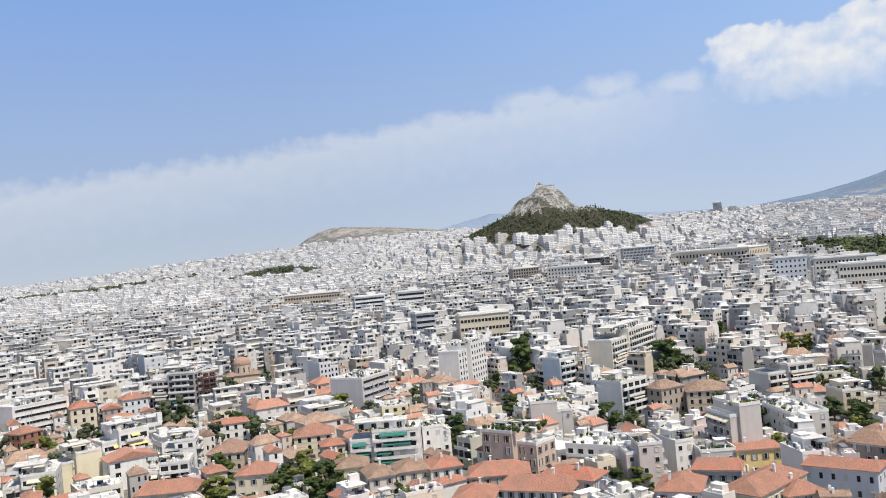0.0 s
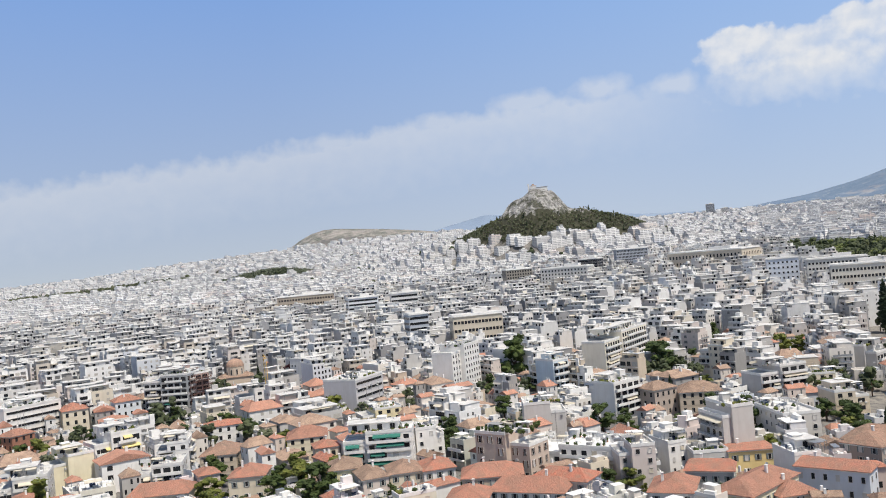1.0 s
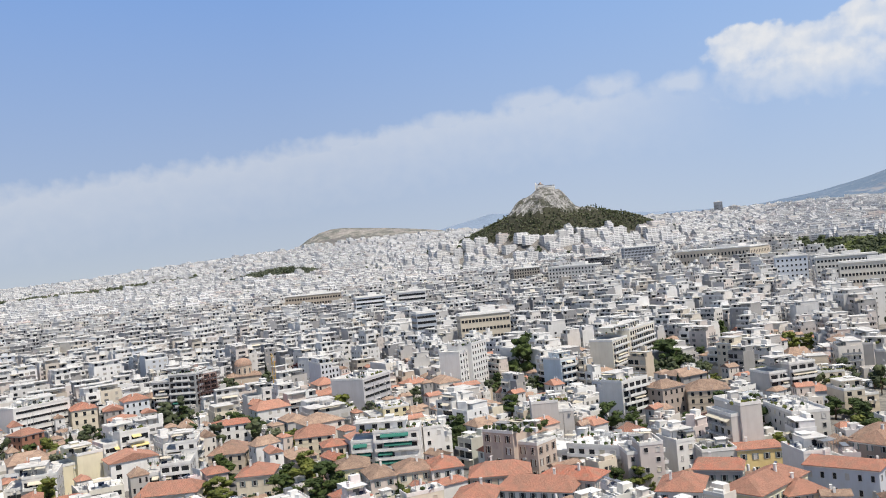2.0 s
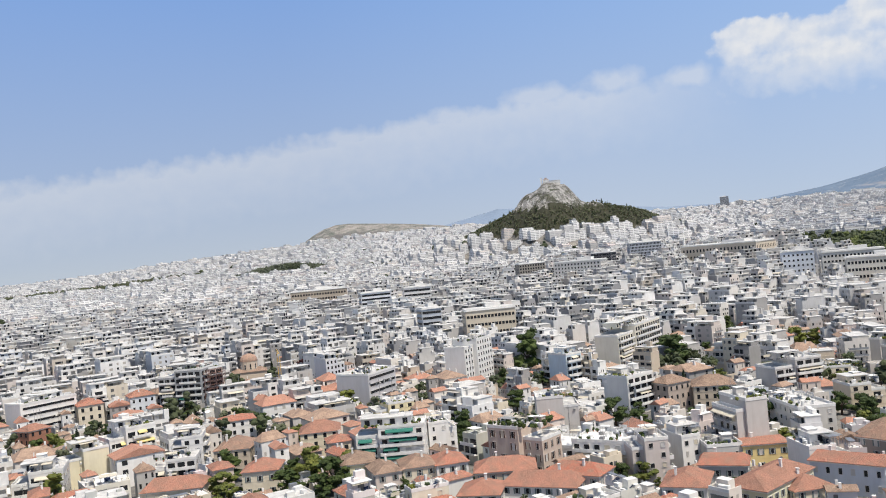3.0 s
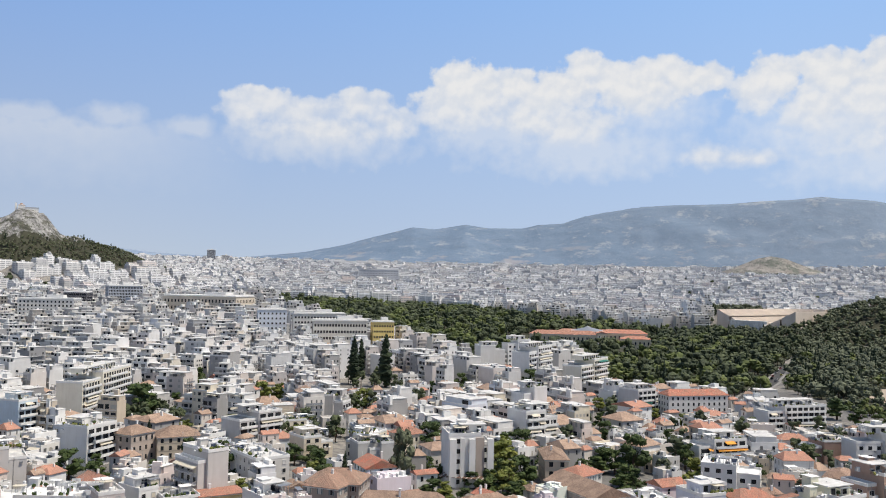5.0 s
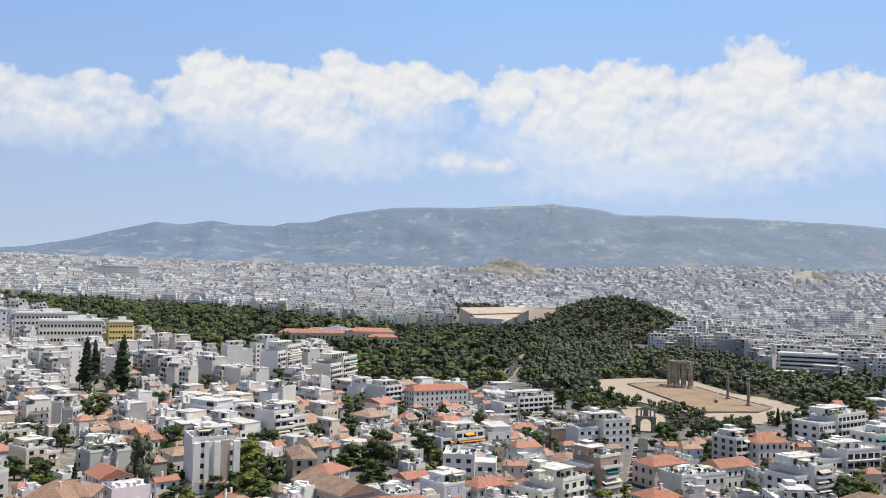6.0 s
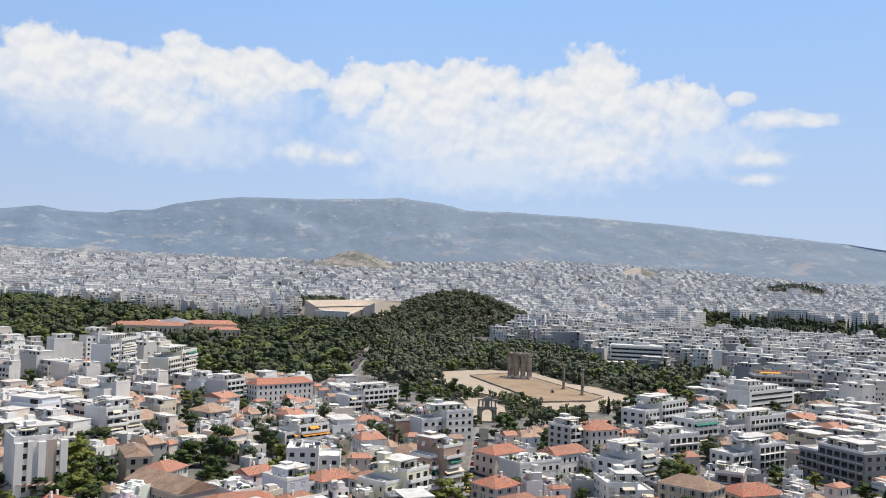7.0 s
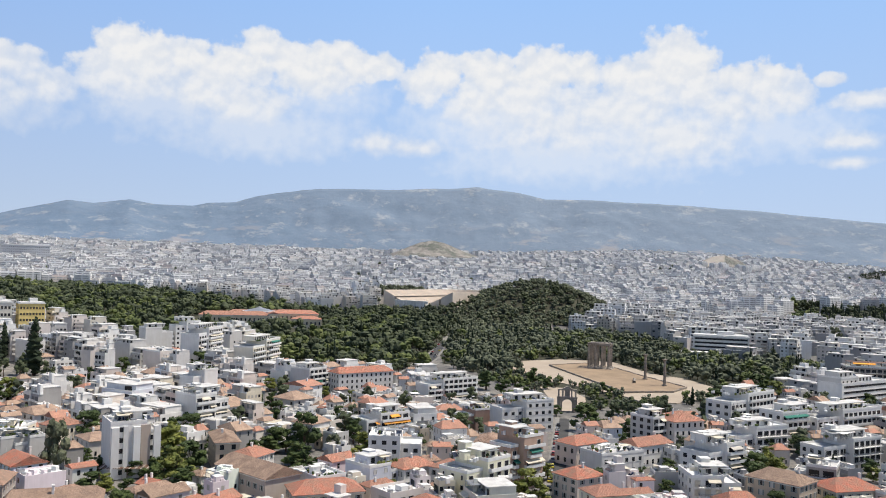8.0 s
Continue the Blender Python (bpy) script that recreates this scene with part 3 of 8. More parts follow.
def build_clouds():
    """The lower sky with its bank of clouds, all round the horizon."""
    s = Soup()
    R, cols, rows = 4930.0, 180, 20
    for j in range(rows + 1):
        el = -1.0 + 22.5 * j / rows
        for i in range(cols + 1):
            az = 360 * i / cols
            x, y = polar(az, R * math.cos(radians(el)))
            s.v.append((x, y, EYE_Z + R * math.sin(radians(el)) * 0.995))
    for j in range(rows):
        for i in range(cols):
            n = j * (cols + 1) + i
            s.f.append((n, n + 1, n + cols + 2, n + cols + 1))
            s.m.append(0)
            for di, dj in ((0, 0), (1, 0), (1, 1), (0, 1)):
                s.uv.append((360 * (i + di) / cols, -1.0 + 22.5 * (j + dj) / rows))
    ob = new("backdrop_sky", s.mesh("backdrop_sky", [cloud_material()], True))
    tagged(ob, "hazy blue sky with a bank of white fair-weather clouds", "sky", "", "structure")


build_clouds()

# ---- kinds of buildings ----
WHITE, CREAM, GREY, PINK = (0.78, 0.768, 0.745), (0.71, 0.64, 0.51), (0.50, 0.49, 0.475), (0.66, 0.575, 0.52)
PALE, YELLOW, BLUE, SAND, WARM = (0.69, 0.678, 0.655), (0.76, 0.68, 0.45), (0.60, 0.64, 0.70), (0.57, 0.49, 0.39), (0.70, 0.655, 0.60)
PALETTE = [WHITE] * 4 + [PALE] * 4 + [WARM] * 5 + [PINK] * 3 + [GREY] * 3 + [CREAM] * 2 + [SAND]
TOWN_PALETTE = [WHITE] * 6 + [PALE] * 5 + [WARM] * 5 + [PINK] * 4 + [GREY] * 4 + [CREAM] + [SAND] + [BLUE] + [(0.36, 0.35, 0.34)] * 2
DUSKY_PALETTE = TOWN_PALETTE + [GREY] * 5 + [(0.30, 0.30, 0.31)] * 6
AWNINGS = [M_AWN_CREAM, M_AWN_CREAM, M_AWN_GREEN, M_AWN_CREAM, M_SHUTTER_PALE, M_AWN_CREAM]
SHARED = {}
PLACED = []          # places, sizes and turns of what is set one by one
OPEN_VIEWS = []       # bearing, half width, distance and height down to which a thing stands free of lower houses in front


def stands_free(x, y, width, height):
    """The houses on the slope below stay lower than the line from the rock's edge to this height."""
    r = math.hypot(x, y)
    OPEN_VIEWS.append((math.degrees(math.atan2(x, y)), math.degrees(width / 2 / r), r - 4, height))


def headroom(x, y, width):
    """How high a house may rise here."""
    az, r = math.degrees(math.atan2(x, y)), math.hypot(x, y)
    half = math.degrees(width * 0.4 / r)
    top = 99.0
    for a, b, far, z in OPEN_VIEWS:
        if r < far and r > far - 100 and abs(az - a) < b + half:
            top = min(top, EYE_Z - (EYE_Z - z) * r / far)
    return top


def shared(key, make):
    if key not in SHARED:
        SHARED[key] = make()
    return SHARED[key]


def window_mesh(w, h, kind, drawn=0):
    """A framed pane set back in its frame, with leaves of shutters folded back at its sides; one connected mesh."""
    def make():
        s = Soup()
        leaf = 0.0 if kind == "plain" else w * 0.42
        f = 0.08
        xs = [-w / 2 - leaf, -w / 2, -w / 2 + f, w / 2 - f, w / 2, w / 2 + leaf]
        if not leaf:
            xs = xs[1:5]
        zs = [0.0, f, h - f, h]
        n = len(xs)
        grid = [[(x, -0.10, z) for x in xs] for z in zs]
        s.v = [p for row in grid for p in row]
        c = 1 if not leaf else 2
        for j in range(3):
            for i in range(n - 1):
                if j == 1 and i == c:
                    continue
                a = j * n + i
                s.f.append((a, a + 1, a + n + 1, a + n))
                s.m.append(2 if leaf and i in (0, n - 2) else 1)
        corners = [n + c, n + c + 1, 2 * n + c + 1, 2 * n + c]
        k = len(s.v)
        s.v += [(s.v[q][0], 0.0, s.v[q][2]) for q in corners]
        for q in range(4):
            r = (q + 1) % 4
            s.f.append((corners[q], corners[r], k + r, k + q))
            s.m.append(1)
        s.f.append((k, k + 1, k + 2, k + 3))
        s.m.append(0)
        rim = [0, n - 1, 4 * n - 1, 3 * n]
        k = len(s.v)
        s.v += [(s.v[q][0], 0.06, s.v[q][2]) for q in rim]
        edge = [list(range(n)), [n - 1 + n * j for j in range(4)], list(range(4 * n - 1, 3 * n - 1, -1)), [3 * n - n * j for j in range(4)]]
        for q in range(4):
            s.f.append(tuple([k + q, k + (q + 1) % 4] + edge[q][::-1]))
            s.m.append(1)
        s.uv = [(0.0, 0.0)] * sum(len(q) for q in s.f)
        return s.mesh("window", [M_FRAME if drawn == 1 else M_AWN_CREAM if drawn == 2 else M_GLASS, M_FRAME, M_SHUTTER_BROWN if kind == "brown" else M_SHUTTER])
    return shared(("window", w, h, kind, drawn), make)


def window_row_mesh(span, h, n, share=0.6):
    """A row of n panes along a storey, each set back in the wall; one connected mesh."""
    def make():
        s = Soup()
        step = span / n
        xs = [-span / 2]
        for i in range(n):
            c = -span / 2 + (i + 0.5) * step
            xs += [c - step * share / 2, c + step * share / 2]
        xs.append(span / 2)
        m = len(xs)
        for z in (-0.15, 0.0, h, h + 0.15):
            s.v += [(x, -0.06, z) for x in xs]
        for j in range(3):
            for i in range(m - 1):
                a = j * m + i
                q = (a, a + 1, a + m + 1, a + m)
                if j == 1 and i % 2 == 1:
                    k = len(s.v)
                    s.v += [(s.v[e][0], 0.0, s.v[e][2]) for e in q]
                    s.f.append((k, k + 1, k + 2, k + 3))
                    s.m.append(0)
                    for e in range(4):
                        g = (e + 1) % 4
                        s.f.append((q[e], q[g], k + g, k + e))
                        s.m.append(1)
                else:
                    s.f.append(q)
                    s.m.append(1)
        s.uv = [(0.0, 0.0)] * sum(len(q) for q in s.f)
        return s.mesh("glazing", [M_GLASS, M_PLASTER])
    return shared(("row", round(span, 1), round(h, 1), n, share), make)


def balcony_mesh(length, solid):
    def make():
        s = Soup()
        s.box(0, -0.65, -0.16, 0.0, length, 1.3, 0, 0, under=True)
        if solid:
            s.box(0, -1.25, 0.0, 0.95, length, 0.10, 0, 0)
            for x in (-length / 2 + 0.05, length / 2 - 0.05):
                s.box(x, -0.62, 0.0, 0.95, 0.10, 1.16, 0, 0)
        else:
            s.box(0, -1.25, 0.92, 0.98, length, 0.05, 0, 1, under=True)
            for i in range(int(length / 0.45) + 1):
                s.box(-length / 2 + 0.03 + i * (length - 0.06) / int(length / 0.45), -1.25, 0.0, 0.92, 0.05, 0.05, 0, 1)
            for x in (-length / 2 + 0.03, length / 2 - 0.03):
                s.box(x, -0.62, 0.40, 0.98, 0.05, 1.2, 0, 1, under=True)
        return s.mesh("balcony", [M_TRIM, M_RAIL])
    return shared(("balcony", round(length, 1), solid), make)


def awning_mesh(length, mat):
    def make():
        s = Soup()
        a, l = 1.5, length / 2
        s.face([(-l, 0, 0), (-l, -a, -0.75), (l, -a, -0.75), (l, 0, 0)], 0)
        s.face([(-l, -a, -0.75), (-l, -a, -1.0), (l, -a, -1.0), (l, -a, -0.75)], 0)
        s.face([(-l, 0, -0.05), (l, 0, -0.05), (l, -a, -0.80), (-l, -a, -0.80)], 0)
        return s.mesh("awning", [mat])
    return shared(("awning", round(length, 1), mat.name), make)


def heater_mesh():
    def make():
        s = Soup()
        s.face([(-0.9, -0.9, 0.25), (0.9, -0.9, 0.25), (0.9, 0.4, 1.15), (-0.9, 0.4, 1.15)], 0)
        s.face([(-0.9, 0.44, 1.10), (0.9, 0.44, 1.10), (0.9, -0.86, 0.20), (-0.9, -0.86, 0.20)], 1)
        for x in (-0.8, 0.8):
            s.box(x, 0.45, 0, 1.2, 0.06, 0.06, 0, 1)
        n = len(s.v)
        for x in (-0.8, 0.8):
            for i in range(10):
                a = 2 * math.pi * i / 10
                s.v.append((x, 0.62 + 0.28 * math.cos(a), 1.35 + 0.28 * math.sin(a)))
        for i in range(10):
            s.f.append((n + i, n + (i + 1) % 10, n + 10 + (i + 1) % 10, n + 10 + i))
        s.f += [tuple(range(n + 9, n - 1, -1)), tuple(range(n + 10, n + 20))]
        s.m += [1] * 12
        s.uv += [(0.0, 0.0)] * 60
        return s.mesh("solar_heater", [M_PANEL, M_METAL])
    return shared("heater", make)


def aerial_mesh():
    def make():
        s = Soup()
        s.tube(0, 0, 0, 3.6, 0.05, 0.04, 5)
        for z, w in ((3.5, 1.3), (3.1, 1.0), (2.7, 0.8)):
            s.box(0, 0, z, z + 0.05, w, 0.05, 0.4, 0, under=True)
        return s.mesh("aerial", [M_METAL])
    return shared("aerial", make)


def hip_roof(s, w, d, z, rise, over=0.5, hip=0.5, mat=0, x=0.0, y=0.0):
    """A tiled roof with hips (hip 0: gables) along its longer side."""
    a, b = w / 2 + over, d / 2 + over
    if a >= b:
        e = a - b * hip * 1.6 if hip else a
        p, q = (-e, 0), (e, 0)
    else:
        e = b - a * hip * 1.6 if hip else b
        p, q = (0, -e), (0, e)
    c = [(-a, -b), (a, -b), (a, b), (-a, b)]
    at = lambda k, h=0.0: (x + k[0], y + k[1], z + h)
    low = 0.16
    sides = [(c[0], c[1]), (c[1], c[2]), (c[2], c[3]), (c[3], c[0])]
    for i, (k, l) in enumerate(sides):
        if a >= b:
            pts = [k, l, q, p] if i == 0 else [k, l, q] if i == 1 else [k, l, p, q] if i == 2 else [k, l, p]
        else:
            pts = [k, l, p] if i == 0 else [k, l, q, p] if i == 1 else [k, l, q] if i == 2 else [k, l, p, q]
        run = math.hypot(l[0] - k[0], l[1] - k[1])
        uv = []
        for m in pts:
            t = ((m[0] - k[0]) * (l[0] - k[0]) + (m[1] - k[1]) * (l[1] - k[1])) / run
            uv.append((t * 2.2, 0.0))
        s.face([at(m, rise if m in (p, q) else 0.0) for m in pts], mat, uv)
        s.face([at(k, -low), at(l, -low), at(l), at(k)], mat)
    s.face([at(m, -low) for m in reversed(c)], mat)


def empty_at(name, x, y, turn, label, category, group="", lift=0.0):
    e = new(name)
    e.matrix_basis = pose(x, y, ground(x, y) + lift, 0, 0, turn)
    e.empty_display_size = 1
    return tagged(e, label, category, group)


def local(x, y, z, rz=0.0):
    return pose(x, y, z, 0, 0, rz)


SIDES = {"f": (0, 0, -1), "r": (90, 1, 0), "b": (180, 0, 1), "l": (270, -1, 0)}


def roof_clutter(parent, w, d, z, rng, colour):
    """A wash house and a pergola on a flat roof."""
    if rng.random() < 0.8:
        s = Soup()
        s.box(0, 0, 0, 2.4, 2.6, 2.2)
        s.box(0, 0, 2.4, 2.55, 3.0, 2.6, 0, 1, under=True)
        part("wash_house", s.mesh("wash_house", [M_PLASTER, M_TRIM]), parent, local(rng.uniform(-0.3, 0.3) * w, d * rng.uniform(-0.1, 0.3), z), "", colour)
    if rng.random() < 0.65:
        s = Soup()
        gw, gd = min(w * 0.5, rng.uniform(3, 5)), min(d * 0.4, 3.2)
        s.box(0, 0, 2.3, 2.42, gw, gd, 0, 0, under=True)
        for sx in (-1, 1):
            for sy in (-1, 1):
                s.box(sx * (gw / 2 - 0.1), sy * (gd / 2 - 0.1), 0, 2.3, 0.12, 0.12, 0, 1)
        part("pergola", s.mesh("pergola", [rng.choice((M_AWN_CREAM, M_TRIM, M_METAL)), M_METAL]), parent, local(rng.uniform(-0.2, 0.2) * w, -d * 0.27, z))
    if rng.random() < 0.5:
        s = Soup()
        for i in range(rng.randint(5, 11)):
            clump(s, rng.uniform(-0.4, 0.4) * w, -d * 0.40 + rng.uniform(-0.3, 0.6), z + 0.7, rng.uniform(0.35, 0.8), 0.6, rng, False, 0, 0.4)
        ob = part("planter", s.mesh("planter", [rng.choice((M_LEAF, M_LEAF_LIGHT))]), parent)
        ob["kind"] = "stuff"


def rooftop(parent, w, d, z, rng, many=3):
    """Stair tower, water heaters and aerials on a flat roof."""
    for _ in range(many):
        x, y = rng.uniform(-w * 0.38, w * 0.38), rng.uniform(-d * 0.36, d * 0.36)
        kind = rng.random()
        if kind < 0.6:
            part("solar_heater", heater_mesh(), parent, local(x, y, z, rng.uniform(-20, 20)))
        else:
            part("aerial", aerial_mesh(), parent, local(x, y, z, rng.uniform(0, 180)))


def roof_fittings(parent, w, d, z, rng, count):
    """The small things of a flat roof: tanks, boxes, pots, pipes, rails, masts and washing lines."""
    s = Soup()
    for _ in range(count):
        x, y, k = rng.uniform(-0.46, 0.46) * w, rng.uniform(-0.46, 0.46) * d, rng.random()
        if k < 0.34:
            a = rng.uniform(0.5, 1.5)
            s.box(x, y, z, z + a * rng.uniform(0.5, 1.2), a * rng.uniform(0.7, 1.8), a, rng.choice((0, 0, 0.3, 1.2)), rng.choice((0, 0, 1, 2, 3)))
        elif k < 0.5:
            s.tube(x, y, z, z + rng.uniform(0.9, 1.5), 0.5, 0.5, 8, rng.choice((0, 1, 2)))
        elif k < 0.66:
            s.tube(x, y, z, z + 0.5, 0.25, 0.33, 6, 4)
            clump(s, x, y, z + 0.9, rng.uniform(0.4, 0.8), 0.6, rng, False, 5, 0.4)
        elif k < 0.8:
            h = rng.uniform(2.2, 4.5)
            s.tube(x, y, z, z + h, 0.05, 0.04, 4, 2)
            s.box(x, y, z + h - 0.3, z + h - 0.25, 1.2, 0.06, rng.uniform(0, 3), 2, under=True)
        elif k < 0.9:
            l = min(w * 0.4, rng.uniform(2.0, 4.5))
            x = max(-w / 2 + l / 2, min(w / 2 - l / 2, x))
            for sx in (-1, 1):
                s.box(x + sx * l / 2, y, z, z + 2.1, 0.08, 0.08, 0, 2)
            s.box(x, y, z + rng.uniform(0.9, 1.5), z + 2.05, l * rng.uniform(0.4, 0.95), 0.04, 0, rng.choice((0, 1, 6)), under=True)
        else:
            l = rng.uniform(2.5, 5.0)
            s.box(x * 0.6, y * 0.6, z + 2.2, z + 2.3, min(l, w * 0.6), min(l * 0.7, d * 0.5), 0, rng.choice((0, 6, 3)), under=True)
            for sx in (-1, 1):
                for sy in (-1, 1):
                    s.box(x * 0.6 + sx * (min(l, w * 0.6) / 2 - 0.1), y * 0.6 + sy * (min(l * 0.7, d * 0.5) / 2 - 0.1), z, z + 2.2, 0.1, 0.1, 0, 2)
    ob = part("roof_clutter", s.mesh("roof_clutter", [M_TRIM, M_ROOF_WHITE, M_METAL, M_RAIL, M_TILE, M_LEAF, M_AWN_CREAM]), parent)
    ob["kind"] = "stuff"


def wall_fittings(parent, x0, x1, y, z0, z1, rng):
    """Cooling units, pipes and stained panels on a front that looks along -y."""
    s = Soup()
    for _ in range(int((x1 - x0) * (z1 - z0) / 26)):
        x, z = rng.uniform(x0 + 0.5, x1 - 0.5), rng.uniform(z0 + 0.8, z1 - 0.8)
        s.box(x, y - 0.2, z, z + 0.6, 0.85, 0.4, 0, rng.choice((0, 0, 1)), under=True)
    for _ in range(int((x1 - x0) / 7) + 1):
        s.box(rng.uniform(x0 + 0.3, x1 - 0.3), y - 0.07, z0, z1, 0.12, 0.12, 0, rng.choice((0, 1, 2)))
    ob = part("wall_gear", s.mesh("wall_gear", [M_TRIM, M_METAL, M_RAIL]), parent)
    ob["kind"] = "stuff"


def apartment(x, y, turn, w, d, floors, colour, label, front="balcony", right="window", left="blind", fh=3.1, seed=1, roof="screed",
              awning=None, setback=True, solid=True, win=(1.3, 1.5), extra=3, name="apartment_building", every=3.3, kind="plain", strip=0.0):
    """A block of flats with a flat roof; its front is the local -y side."""
    rng = random.Random(seed * 7 + int(abs(x) * 3 + abs(y)))
    PLACED.append((x, y, w, d, radians(turn)))
    top = fh * floors + 0.6
    if seed == 1:
        stands_free(x, y, w * 0.9, top * 0.72)
    e = empty_at(name, x, y, turn, label, "building")
    volumes = [(-w / 2, w / 2, 0.0, floors)]          # from, to, set back, storeys
    if seed == 1 and floors > 2 and w > 8.5 and not strip:
        k, back = w * rng.uniform(0.28, 0.45), d * rng.uniform(0.06, 0.22)
        volumes = [(-w / 2, k - w / 2, back, floors - 1), (k - w / 2, w / 2, 0.0, floors)]
        if rng.random() < 0.5:
            volumes = [(-b, -a, q, f) for a, b, q, f in reversed(volumes)]
    for x0, x1, back, fl in volumes:
        cx, cw, cd, h = (x0 + x1) / 2, x1 - x0, d - back, fl * fh + 0.6
        s = Soup()
        s.box(cx, back / 2, -4, h, cw, cd)
        part("wall", s.mesh("wall", [M_PLASTER]), e, None, "", colour)
        s = Soup()
        s.box(cx, back / 2, h, h + 0.12, cw + 0.1, cd + 0.2, 0, 0, top=1, under=True)
        for bx, by, bw, bd in ((cx, back - d / 2, cw + 0.1, 0.2), (cx, d / 2, cw + 0.1, 0.2), (x0 + 0.05, back / 2, 0.2, cd - 0.2), (x1 - 0.05, back / 2, 0.2, cd - 0.2)):
            s.box(bx, by, h + 0.12, h + 0.95, bw, bd, 0, 0)
        part("roof", s.mesh("roof", [M_TRIM, M_ROOF_WHITE if roof == "white" else M_ROOF]), e)
    z = top + 0.12
    if setback:
        pw, pd = w * rng.uniform(0.45, 0.75), d * rng.uniform(0.4, 0.6)
        px, py = rng.uniform(-1, 1) * (w - pw) * 0.35, (d - pd) * rng.uniform(0.1, 0.4)
        s = Soup()
        s.box(px, py, z, z + 2.7, pw, pd, 0, 0)
        s.box(px, py - 0.4, z + 2.7, z + 2.9, pw + 0.5, pd + 1.2, 0, 1, top=2, under=True)
        part("penthouse", s.mesh("penthouse", [M_PLASTER, M_TRIM, M_ROOF]), e, None, "", colour)
        for k in range(max(1, int(pw / 3.5))):
            part("window", window_mesh(1.8, 2.0, "plain"), e, local(px - pw / 2 + (k + 0.5) * pw / max(1, int(pw / 3.5)), py - pd / 2 - 0.03, z + 0.2))
        s = Soup()
        sx, sy = -px * 0.6 + rng.uniform(-1, 1), d * 0.25
        high = rng.uniform(2.9, 4.4)
        s.box(sx, sy, z, z + high, 2.8, 3.2, 0, 0)
        s.box(sx, sy, z + high, z + high + 0.15, 3.2, 3.6, 0, 1, under=True)
        part("stair_tower", s.mesh("stair_tower", [M_PLASTER, M_TRIM]), e, None, "", colour)
    rooftop(e, w, d, z, rng, extra)
    roof_clutter(e, w, d, z, rng, colour)
    if math.hypot(x, y) < 520:
        lesser = random.Random(int(abs(x) * 11 + abs(y) * 5))
        roof_fittings(e, w * 0.94, d * 0.94, z, lesser, int(8 + w * d / 16))
        wall_fittings(e, -w / 2, w / 2, volumes[0][2] - d / 2 if len(volumes) < 2 else -d / 2 + max(v[2] for v in volumes), 0.6, top - 3.0, lesser)
    small = math.hypot(x, y) > 300
    faces = [("f", front, v) for v in volumes] + [("r", right, volumes[-1]), ("l", left, volumes[0])]
    for side, style, (x0, x1, back, storeys) in faces:
        if style == "blind":
            continue
        rz = SIDES[side][0]
        span = x1 - x0 if side == "f" else d - back

        def spot(u, out, z0):
            """A place on this face, u along it and out from it."""
            if side == "f":
                return local((x0 + x1) / 2 + u, back - d / 2 - out, z0, rz)
            return local((x1 + out) if side == "r" else (x0 - out), back / 2 + u, z0, rz)

        n = max(1, int(span / every))
        for fl in range(storeys):
            z0 = fl * fh + 0.6
            deep = style == "balcony" and fl > 0
            if deep:
                bl = round(span * (0.94 if rng.random() < 0.7 else 0.6), 1)
                part("balcony", balcony_mesh(bl, solid), e, spot(0, 0, z0))
                if rng.random() < (0.8 if awning is not None else 0.3):
                    al = round(span * rng.choice((0.3, 0.4, 0.6, 0.9)), 1)
                    part("awning", awning_mesh(al, awning or rng.choice(AWNINGS)), e, spot(rng.uniform(-1, 1) * (span - al) / 2, 0.02, z0 + 2.5))
            if strip:
                part("window", window_mesh(round(span * 0.92, 1), strip, "plain"), e, spot(0, 0.03, z0 + 0.95))
                continue
            if small:
                part("glazing", window_row_mesh(span * 0.96, 2.1 if deep else win[1], n, 0.75 if deep else 0.45), e, spot(0, 0.03, z0 + (0.2 if deep else 0.8)), "", colour)
                continue
            for k in range(n):
                if rng.random() < 0.15:
                    continue
                wide = 1.9 if deep else win[0] if rng.random() < 0.8 else round(win[0] * 0.6, 2)
                part("window", window_mesh(wide, 2.1 if deep else win[1], kind, rng.choice((0, 0, 0, 0, 1, 2))), e, spot(-span / 2 + (k + 0.5) * span / n, 0.03, z0 + (0.08 if deep else 0.75)))
    return e


